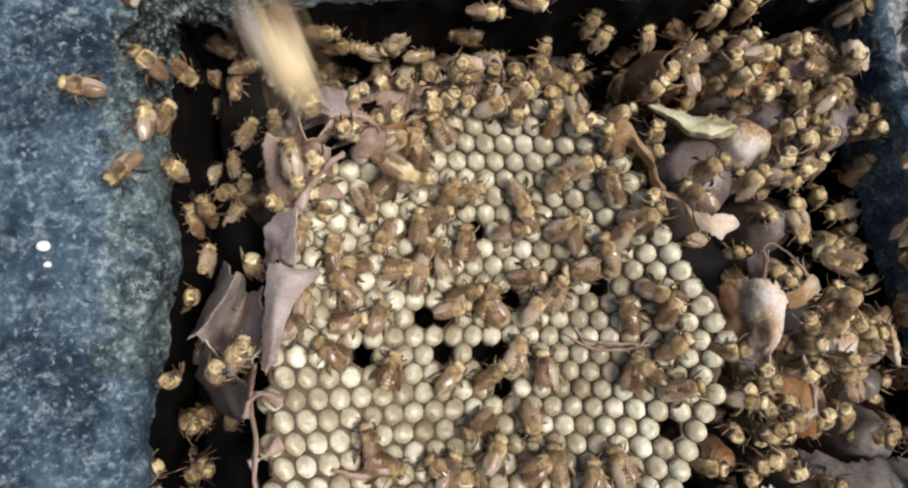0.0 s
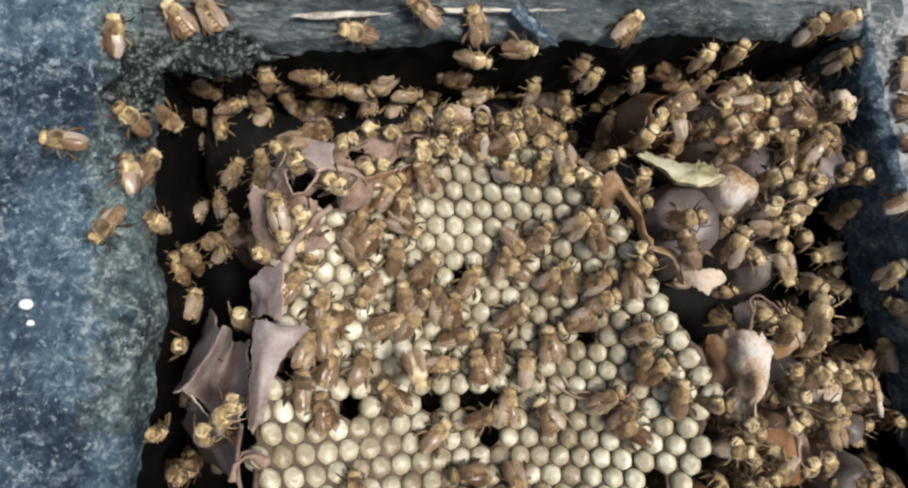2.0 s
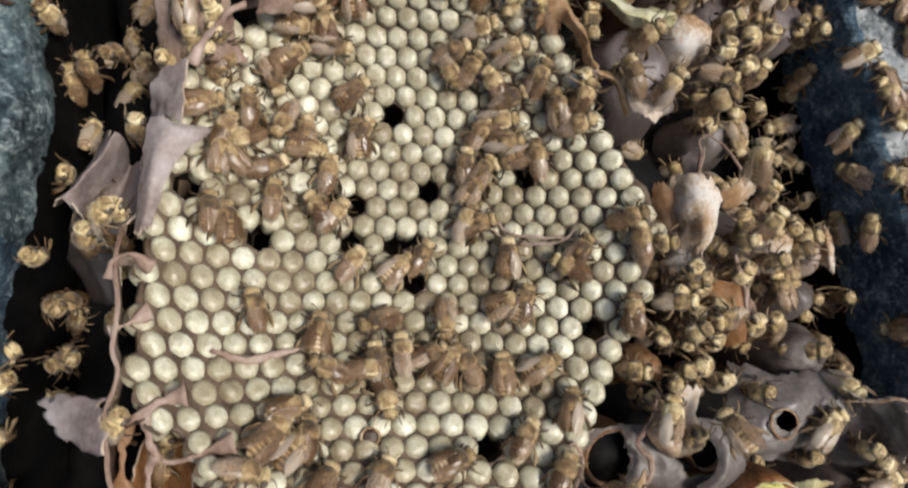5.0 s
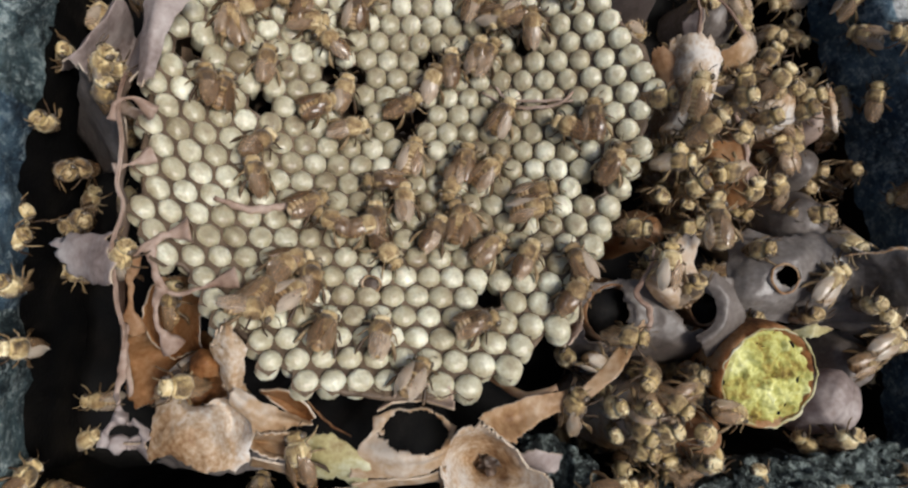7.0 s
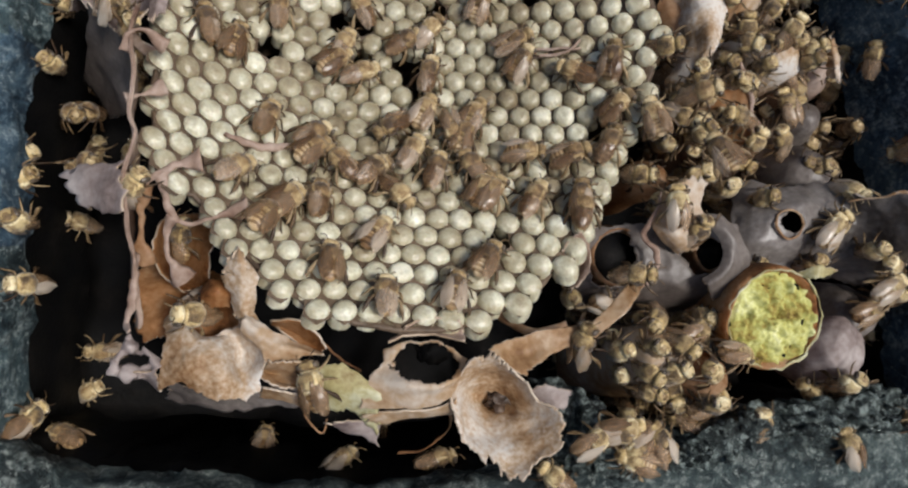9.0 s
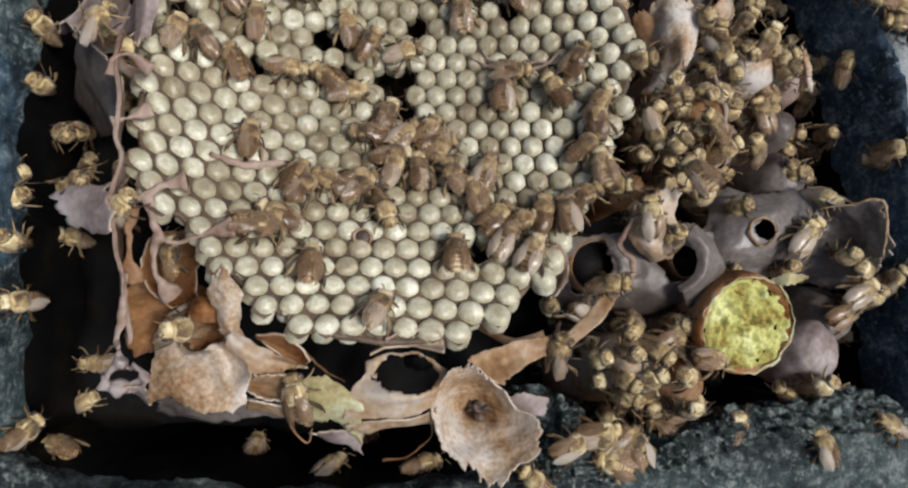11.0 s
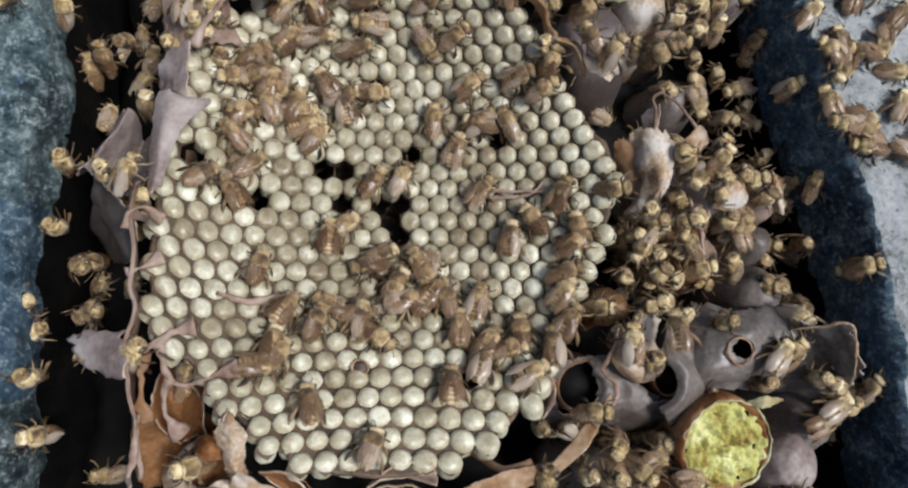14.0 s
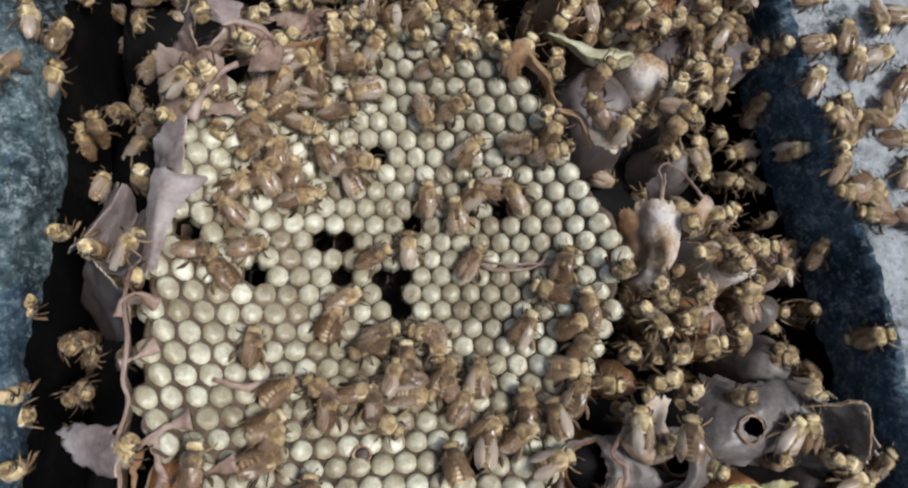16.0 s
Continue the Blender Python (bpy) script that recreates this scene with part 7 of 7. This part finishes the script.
    crawl(0, [(8, -15.9, -61.1, 0), (11, -31.4, -22.4, 80), (16, -21.2, 10.4, 255)])
    crawl(2, [(8, 35.0, -50.5, 100), (11, 36.4, -50.4, 100)])
    crawl(0, [(16, -12.7, 18.3, 30)])
    crawl(2, [(16, -9.9, 15.7, 100)])
    crawl(1, [(16, -14.9, 9.6, 37)])
    crawl(1, [(16, -5.8, 20.7, 104)])
    crawl(2, [(16, -9.5, 10.4, 352)])
    crawl(2, [(16, -17.0, 18.0, 201)])
    crawl(2, [(13.5, 2.4, -38.2, 200)])
    crawl(0, [(13.5, 6.7, -42.5, 80)])
    crawl(0, [(13.5, 0.6, -47.3, 20)])
    crawl(0, [(13.5, 4.7, -52.1, 310)])
    crawl(0, [(13.5, -5.6, -46.2, 150)])
    crawl(0, [(13.5, -12.3, -54.8, 60)])
    crawl(2, [(13.5, 14.3, -38.9, 270)])
    crawl(0, [(13.5, 17.6, -44.3, 110)])
    crawl(0, [(13.5, -2.3, -29.2, 40)])
    crawl(0, [(13.5, -22.8, -8.4, 200)])
    crawl(2, [(13.5, -19.1, 3.3, 300)])
    crawl(2, [(13.5, -24.5, -12.3, 120)])
    crawl(1, [(13.5, -11.0, -8.6, 10)])
    crawl(0, [(13.5, -16.3, -3.1, 250)])
    crawl(1, [(5, 24.3, -7.2, 190)])
    crawl(1, [(5, 19.5, -12.2, 80)])
    crawl(0, [(5, 12.9, 7.5, 300)])
    crawl(1, [(5, 21.9, 0.3, 30)])
    crawl(0, [(5, 35.1, -26.9, 140)])
    crawl(1, [(5, -2.9, -4.5, 100)])
    cling(1, [(3.5, -38.0, -23.8, 4.1, 60, -47, -22), (11, -39.4, -24.5, 3.3, 60, -9, -29), (16, -36.6, -22.5, 1.5, 60, -11, -45)])
    cling(1, [(11, -6.3, -80.1, 10.8, 100, 5, -25)])
    cling(1, [(11, 34.2, -72.6, 10.1, 90, -31, -51)])
    cling(0, [(3.5, 60.5, -34.6, 1.8, 200, -16, -15), (11, 62.6, -32.7, 1.1, 138, -21, 16), (16, 61.3, -31.6, 1.3, 265, -17, -9)])
    cling(0, [(11, -25.0, -71.3, 9.3, 180, 10, 8)])
    cling(0, [(3.5, 70.9, -16.0, 1.0, 60, 13, -16), (11, 74.3, -15.2, 0.6, 70, 29, 1), (16, 70.9, -11.8, -2.9, 20, 20, -55)])
    cling(0, [(11, -32.0, -52.9, 8.8, 60, -45, -16)])
    cling(1, [(3.5, 67.7, -20.5, 0.2, 0, -53, 26), (11, 66.9, -19.1, -1.0, 246, 42, 37), (16, 66.2, -19.4, -1.9, 194, 46, 22)])
    cling(2, [(3.5, 74.0, -22.7, -0.3, 20, 14, 20), (11, 70.0, -22.5, -0.1, 0, -47, 26), (16, 73.4, -20.3, 0.4, 20, 12, 33)])
    cling(0, [(11, 89.4, -54.3, 3.1, 70, -42, -43), (16, 89.8, -56.0, 2.0, 30, -57, 8)])
    cling(0, [(11, 43.4, -63.2, 7.1, 0, 7, -43)])
    cling(1, [(3.5, 66.4, -26.7, -1.0, 252, -17, -9), (11, 63.0, -28.2, 0.1, 40, 18, -23), (16, 66.2, -26.0, -1.2, 80, 16, 3)])
    cling(0, [(3.5, 54.8, -31.9, -1.1, 0, -33, -11), (11, 54.3, -33.8, -0.7, 216, 7, 46), (16, 55.3, -33.5, 0.2, 0, -36, -15)])
    cling(1, [(11, 56.3, -80.4, 6.7, 80, -2, -4)])
    cling(0, [(11, 54.4, -76.8, 6.4, 154, 7, 4)])
    cling(0, [(11, 49.7, -21.7, 2.2, 0, 44, 41), (16, 48.4, -21.6, 3.8, 60, -27, 7)])
    cling(2, [(11, 49.3, -50.3, 6.2, 90, 1, -10)])
    cling(0, [(3.5, 66.9, -16.3, -2.0, 120, 43, -34), (11, 66.9, -14.0, -2.7, 90, 40, -40), (16, 64.6, -12.7, -2.8, 0, -6, 47)])
    cling(0, [(11, 57.2, -35.8, 1.7, 45, -32, 0), (16, 58.5, -36.7, 1.5, 90, -30, 2)])
    cling(0, [(3.5, -42.2, -26.6, 1.5, 80, 0, -40), (11, -35.2, -27.5, 0.9, 30, -31, -44)])
    cling(2, [(3.5, -24.7, 18.2, 1.3, 140, -56, -16), (16, -24.7, 18.2, -1.1, 170, -37, -47)])
    cling(1, [(11, 81.8, -50.7, 1.0, 45, -16, 7), (16, 84.3, -51.3, 1.1, 90, -18, -6)])
    cling(1, [(11, 51.1, -76.4, 4.9, 20, -15, 34)])
    cling(2, [(11, 53.7, -52.9, 4.5, 80, -12, 29)])
    cling(2, [(11, 60.4, -75.1, 4.4, 1, 24, -27)])
    cling(1, [(11, 48.2, -72.7, 4.3, 60, -10, -20)])
    cling(2, [(3.5, 93.4, 30.3, -0.2, 10, 3, 27), (16, 93.5, 25.9, -0.3, 20, 0, -3)])
    cling(2, [(3.5, 94.0, 12.6, -0.4, 100, 15, 17), (16, 97.8, 12.2, -0.3, 100, -6, 0)])
    cling(0, [(11, 71.3, -47.3, -0.5, 20, -8, -57), (16, 73.4, -46.7, 0.1, 20, 0, -53)])
    cling(0, [(3.5, 90.6, 17.2, -0.5, 30, -15, -6), (16, 91.6, 18.1, -0.4, 60, -1, -5)])
    cling(0, [(11, -22.4, -69.8, 3.2, 20, 9, -40)])
    cling(1, [(11, 80.0, -18.6, -1.0, 20, -25, -12), (16, 79.7, -17.5, -1.4, 0, -15, -15)])
    cling(0, [(11, 48.3, -78.4, 2.9, 311, 16, 53)])
    cling(1, [(3.5, 64.7, -21.5, -5.2, 308, 8, 57), (11, 65.5, -21.8, -4.1, 274, 40, 33), (16, 64.9, -23.1, -7.7, 60, -46, -39)])
    cling(1, [(3.5, 21.1, 20.9, -1.4, 276, -12, 7), (16, 18.9, 19.8, -3.9, 90, -23, -23)])
    cling(0, [(3.5, 79.7, -20.6, -1.4, 30, -31, -15), (16, 81.4, -19.9, -0.5, 60, -1, 25)])
    cling(0, [(11, -27.6, -59.8, -1.4, 80, -3, -40), (16, -23.0, -55.8, 10.4, 90, 17, -4)])
    cling(0, [(3.5, -7.7, 49.0, 2.5, 140, -4, -8)])
    cling(1, [(3.5, -31.7, 21.9, 2.4, 217, 48, 25)])
    cling(0, [(11, 54.2, -24.9, 2.3, 133, 2, -22)])
    cling(1, [(3.5, 75.4, 36.3, 2.2, 110, 5, -53)])
    cling(0, [(3.5, -38.6, -21.8, -2.0, 100, 27, -40), (16, -42.9, -21.6, 0.5, 0, -25, -25)])
    cling(1, [(11, 84.5, -77.3, 1.5, 45, -26, 18)])
    cling(0, [(11, 69.2, -57.9, -2.7, 30, -27, 53), (16, 64.7, -59.5, 3.9, 0, -24, -54)])
    cling(2, [(3.5, -32.7, 12.1, -2.8, 103, -1, -9), (16, -32.7, 10.5, -3.1, 20, -16, 16)])
    cling(0, [(3.5, 43.7, 8.0, -3.0, 273, -17, -21), (16, 42.5, 5.8, -15.1, 110, -18, -56)])
    cling(0, [(3.5, 66.1, 22.5, -3.0, 20, 2, 1), (16, 66.9, 21.7, -3.1, 60, 1, 3)])
    cling(0, [(3.5, -28.3, 19.5, 0.9, 291, 45, 41)])
    cling(0, [(3.5, 69.5, -34.1, -3.2, 90, -22, 21), (11, 67.7, -35.8, -2.1, 20, 19, 15)])
    cling(0, [(3.5, 77.2, 54.2, 0.6, 20, -22, 23)])
    cling(1, [(3.5, 1.9, 48.9, 0.3, 120, -31, 5)])
    cling(2, [(3.5, 34.3, 6.1, 0.1, 135, 13, 3)])
    cling(0, [(3.5, -59.9, 27.6, 0.1, 145, -43, 11)])
    cling(0, [(3.5, -61.4, 6.9, 0.0, 240, -10, 4)])
    cling(1, [(11, 44.8, -74.1, 0.0, 30, -56, -16)])
    cling(2, [(16, 101.4, -4.9, -0.0, 20, 12, -2)])
    cling(2, [(11, 58.6, -27.8, -0.0, 20, -15, -25)])
    cling(0, [(3.5, -62.0, 42.2, -0.1, 100, -6, -1)])
    cling(1, [(3.5, -51.5, 46.0, -0.1, 130, -4, 0)])
    cling(2, [(16, 101.1, 22.6, -0.1, 80, -6, -10)])
    cling(0, [(11, 97.3, -86.2, -0.1, 150, -5, 29)])
    cling(1, [(3.5, -46.1, 46.9, -0.1, 120, 2, -6)])
    cling(0, [(3.5, 90.1, 43.3, -0.1, 80, 12, 4)])
    cling(2, [(3.5, 94.9, 49.1, -0.1, 0, 2, -11)])
    cling(2, [(3.5, 26.2, 17.5, -0.1, 132, 36, 19)])
    cling(1, [(3.5, 24.8, 21.5, -0.2, 36, -35, 2)])
    cling(0, [(16, 106.8, 24.4, -0.2, 20, 3, -1)])
    cling(0, [(16, 110.6, -0.7, -0.2, 60, 6, 0)])
    cling(0, [(3.5, -20.2, 45.6, -0.2, 180, -26, -23)])
    cling(2, [(3.5, 62.1, 33.3, -4.2, 160, -7, 0), (16, 63.4, 32.9, -4.3, 0, 5, 9)])
    cling(0, [(3.5, 71.4, 52.9, -0.2, 60, -43, 9)])
    cling(1, [(3.5, 92.4, 36.2, -0.2, 0, -2, 3)])
    cling(0, [(3.5, -69.9, 22.1, -0.2, 170, -7, 1)])
    cling(0, [(3.5, -59.8, 17.0, -0.3, 100, 10, 57)])
    cling(1, [(3.5, -20.9, 18.0, -0.3, 48, -50, 34)])
    cling(0, [(16, 110.7, 6.8, -0.3, 0, -14, 14)])
    cling(0, [(16, 102.6, -10.2, -0.4, 170, 11, 0)])
    cling(2, [(11, 47.9, -90.5, -0.6, 45, 25, -29)])
    cling(0, [(11, 32.0, -95.8, -0.7, 140, 7, 9)])
    cling(2, [(11, 84.9, -89.5, -0.8, 110, 2, -3)])
    cling(1, [(3.5, 32.9, 50.1, -0.8, 45, -7, 16)])
    cling(0, [(11, 52.9, -82.0, -1.1, 150, 52, -30)])
    cling(0, [(3.5, -1.2, 30.7, -1.1, 30, -1, 19)])
    cling(2, [(3.5, 80.9, -39.0, -9.1, 40, -50, -33), (11, 83.0, -37.4, -6.5, 90, 20, -15), (16, 83.2, -36.8, -6.6, 120, 35, 8)])
    cling(2, [(11, 68.8, -85.5, -1.2, 100, 57, -2)])
    cling(0, [(16, 79.6, -56.4, -1.2, 60, -38, 29)])
    cling(0, [(11, 45.7, -78.4, -1.4, 13, -57, 6)])
    cling(2, [(11, 54.8, -28.7, -1.5, 60, -20, -23)])
    cling(1, [(3.5, -29.1, 12.2, -2.3, 124, -16, -6)])
    cling(1, [(3.5, 94.0, 3.6, -6.3, 60, -43, -42), (16, 93.6, 5.6, -8.1, 0, -57, 13)])
    cling(1, [(16, 104.7, -34.1, -2.4, 20, -56, -18)])
    cling(2, [(3.5, 11.0, 27.0, -2.7, 26, -33, 18)])
    cling(1, [(3.5, 67.7, 39.2, -2.8, 10, -6, -15)])
    cling(1, [(3.5, 67.2, 19.0, -3.0, 188, -10, 0)])
    cling(1, [(3.5, 63.5, 17.1, -3.0, 90, -2, -4)])
    cling(0, [(11, 36.8, -65.3, -3.1, 20, -36, 35)])
    cling(1, [(16, -55.0, -56.8, -3.1, 100, -27, 40)])
    cling(1, [(3.5, 70.3, 35.3, -3.2, 10, 31, 34)])
    cling(2, [(3.5, 12.2, 46.4, -3.3, 0, 9, 57)])
    cling(0, [(3.5, 88.4, 24.3, -7.3, 10, -57, 9), (16, 88.0, 27.9, -2.7, 60, -54, -24)])
    cling(0, [(3.5, 37.7, 15.6, -3.4, 12, 28, 2)])
    cling(1, [(3.5, -36.5, 42.5, -3.4, 30, -38, 47)])
    cling(2, [(3.5, 16.1, 22.8, -3.4, 82, 5, 51)])
    cling(1, [(3.5, 74.0, 28.3, -3.4, 45, -13, -26)])
    cling(0, [(3.5, 59.9, 36.6, -3.5, 10, -2, 6)])
    cling(0, [(3.5, 99.5, -14.3, -7.5, 90, -16, -56), (16, 99.8, -16.0, -11.1, 60, -22, -54)])
    cling(1, [(11, 41.7, -66.1, -3.5, 347, 28, 52)])
    cling(0, [(3.5, -31.5, 8.8, -3.7, 100, -27, 0)])
    cling(2, [(3.5, 65.0, 37.0, -3.7, 218, 18, 9)])
    cling(2, [(3.5, 1.8, 29.2, -7.7, 214, -22, 27), (16, 0.5, 27.3, -6.4, 20, 33, 7)])
    cling(2, [(3.5, -26.6, 9.7, -3.9, 44, -38, 33)])
    cling(0, [(3.5, 56.5, 39.5, -4.0, 30, -5, -7)])
    cling(0, [(3.5, 57.6, 33.3, -4.0, 34, -21, -1)])
    cling(0, [(11, 42.3, -89.4, -4.0, 334, -40, -45)])
    cling(0, [(3.5, 73.2, -10.8, -4.0, 60, 51, -30)])
    cling(0, [(3.5, -59.1, 20.2, -8.1, 80, 25, 52), (16, -58.2, 19.1, -9.3, 80, 16, 56)])
    cling(1, [(3.5, 82.3, 47.9, -4.1, 20, -56, -15)])
    cling(0, [(3.5, -56.9, 10.1, -8.1, 130, -48, 37), (16, -57.1, 10.9, -8.6, 60, 45, 40)])
    cling(0, [(11, 96.4, -60.2, -4.2, 100, -57, -9)])
    cling(1, [(3.5, 96.0, -4.1, -8.3, 140, 47, -37), (16, 95.5, 0.3, -0.3, 10, -17, 15)])
    cling(1, [(3.5, 70.9, 32.4, -8.3, 0, 26, 52), (16, 72.6, 33.8, -4.3, 45, -2, 21)])
    cling(0, [(11, 81.9, -79.7, -4.5, 140, -2, -57)])
    cling(2, [(3.5, 9.9, 23.7, -4.5, 90, -21, -8)])
    cling(0, [(3.5, 53.7, 36.6, -4.6, 120, 15, 1)])
    cling(0, [(3.5, 64.2, 12.1, -4.7, 355, -7, 21)])
    cling(1, [(3.5, 74.0, 22.1, -4.7, 85, -20, -9)])
    cling(0, [(3.5, 68.4, 13.6, -4.8, 225, 57, 6)])
    cling(2, [(11, 99.5, -61.2, -4.9, 60, -54, 23)])
    cling(0, [(3.5, 59.7, 30.1, -5.0, 179, 23, -37)])
    cling(1, [(11, 55.8, -87.7, -5.0, 160, 42, 43)])
    cling(0, [(11, -53.9, -68.6, -5.4, 180, -57, 7)])
    cling(1, [(11, 93.6, -65.8, -5.4, 30, 3, 0)])
    cling(2, [(16, 85.0, -39.1, -5.7, 0, 5, -7)])
    cling(2, [(3.5, 61.7, 11.5, -10.0, 120, -20, -55), (16, 61.3, 12.3, -9.5, 60, -57, -3)])
    cling(0, [(3.5, -15.0, 43.9, -6.2, 90, -56, 13)])
    cling(1, [(3.5, 45.9, 37.6, -6.3, 206, 55, -19)])
    cling(2, [(3.5, -30.1, 6.1, -6.3, 355, 44, 38)])
    cling(0, [(3.5, 67.9, -10.7, -10.3, 273, -54, 25), (11, 60.8, -13.7, 0.6, 186, -21, 5)])
    cling(0, [(3.5, 66.6, -28.9, -14.4, 60, 5, -57), (11, 70.6, -26.5, -5.1, 80, -47, 3), (16, 77.3, -23.1, -4.1, 60, -19, 55)])
    cling(1, [(11, 47.2, -67.9, -6.5, 152, -35, -49)])
    cling(1, [(3.5, -34.3, 4.3, -6.7, 20, -52, 0)])
    cling(0, [(3.5, 71.1, 28.5, -6.8, 297, -36, 48)])
    cling(1, [(3.5, 5.6, 26.2, -6.8, 304, 52, 29)])
    cling(1, [(3.5, 98.4, -13.6, -15.0, 90, 12, -57), (11, 98.3, -13.2, -17.4, 20, -54, -23), (16, 98.7, -15.5, -19.3, 100, 0, -57)])
    cling(0, [(11, 74.5, -29.1, -11.1, 199, -41, 45), (16, 75.4, -30.7, -10.3, 219, -6, -17)])
    cling(1, [(3.5, 16.1, 27.5, -7.1, 170, -26, 3)])
    cling(1, [(16, 107.9, -58.5, -7.2, 60, -42, -44)])
    cling(1, [(3.5, -2.3, 27.0, -7.2, 38, -19, 20)])
    cling(1, [(11, 44.3, -72.1, -7.3, 100, 38, -47)])
    cling(0, [(3.5, 0.6, 23.8, -7.3, 314, 21, -3)])
    cling(0, [(3.5, 59.4, 49.9, -7.4, 60, -57, 3)])
    cling(2, [(3.5, -13.5, 26.7, -7.4, 224, -9, 15)])
    cling(0, [(3.5, 37.9, 21.6, -7.4, 92, 51, 19)])
    cling(0, [(11, 55.6, -67.9, -7.4, 170, -24, -48)])
    cling(0, [(3.5, 4.3, 45.5, -7.6, 0, -4, 57)])
    cling(2, [(16, 105.1, -34.0, -7.6, 160, 49, -35)])
    cling(2, [(3.5, 34.3, 25.3, -11.9, 30, 35, -49), (16, 32.6, 23.0, -6.9, 60, 44, -22)])
    cling(0, [(11, -56.3, -28.8, -12.0, 100, -7, 57), (16, -56.5, -30.9, -10.6, 30, 57, 5)])
    cling(0, [(3.5, 87.3, 25.2, -12.0, 40, -57, -6), (16, 86.5, 27.7, -9.8, 0, -57, 6)])
    cling(0, [(3.5, -7.2, 24.3, -8.1, 100, -21, 26)])
    cling(1, [(3.5, -39.2, -7.0, -8.1, 90, -2, -26)])
    cling(0, [(11, -52.8, -88.9, -8.4, 60, 45, 41)])
    cling(2, [(3.5, -13.3, 23.0, -8.6, 40, -8, 50)])
    cling(0, [(3.5, 46.2, 34.3, -8.6, 101, 0, -3)])
    cling(2, [(3.5, 54.5, 33.6, -8.9, 60, -18, -55)])
    cling(0, [(3.5, 42.2, 35.6, -8.9, 114, 3, -2)])
    cling(2, [(3.5, 7.0, 31.0, -8.9, 90, 56, 17)])
    cling(2, [(11, 73.1, -38.8, -13.1, 311, 39, 22), (16, 72.6, -37.0, -11.4, 20, -16, 34)])
    cling(2, [(3.5, 20.7, 27.4, -9.1, 98, -15, 5)])
    cling(0, [(11, 48.9, -88.3, -9.2, 259, -48, 36)])
    cling(1, [(3.5, 67.4, 26.9, -9.2, 150, 7, 54)])
    cling(1, [(3.5, -46.1, 41.3, -9.2, 0, -5, 57)])
    cling(0, [(3.5, -55.4, -14.6, -17.3, 200, -52, -30), (11, -56.3, -20.0, -10.4, 80, 43, 43), (16, -55.5, -16.2, -12.8, 80, -21, 55)])
    cling(1, [(3.5, 53.2, 49.9, -9.6, 60, -54, 24)])
    cling(2, [(3.5, -20.1, 25.8, -9.7, 20, 24, -54)])
    cling(2, [(3.5, 41.0, 31.9, -9.8, 50, -57, 6)])
    cling(0, [(3.5, -16.4, 20.7, -9.8, 311, -15, 0)])
    cling(1, [(3.5, -26.9, 4.2, -9.8, 60, 10, 15)])
    cling(0, [(11, -56.8, -45.9, -13.9, 30, 55, 19), (16, -56.4, -45.3, -4.3, 150, -55, 21)])
    cling(0, [(3.5, 52.5, 33.8, -14.1, 137, 35, -49), (16, 52.9, 32.6, -13.5, 20, -57, -9)])
    cling(0, [(3.5, 58.3, 29.1, -10.1, 60, -48, 2)])
    cling(2, [(3.5, 77.8, 18.8, -14.4, 60, -57, 12), (16, 76.4, 19.0, -8.8, 90, -47, -38)])
    cling(2, [(3.5, -16.9, 29.1, -10.7, 150, 22, 3)])
    cling(1, [(16, -56.0, -50.6, -10.8, 20, 57, 6)])
    cling(0, [(11, 51.5, -83.6, -10.9, 130, -3, -57)])
    cling(1, [(3.5, 58.4, 13.3, -11.0, 70, -51, -32)])
    cling(2, [(11, 54.1, -86.8, -11.0, 173, 26, 53)])
    cling(1, [(11, 45.2, -78.9, -11.2, 226, 56, 13)])
    for ob in KINDS + CRAWLERS:
        for p in reversed([*ob.children_recursive, ob]):
            bpy.data.objects.remove(p)


motions()
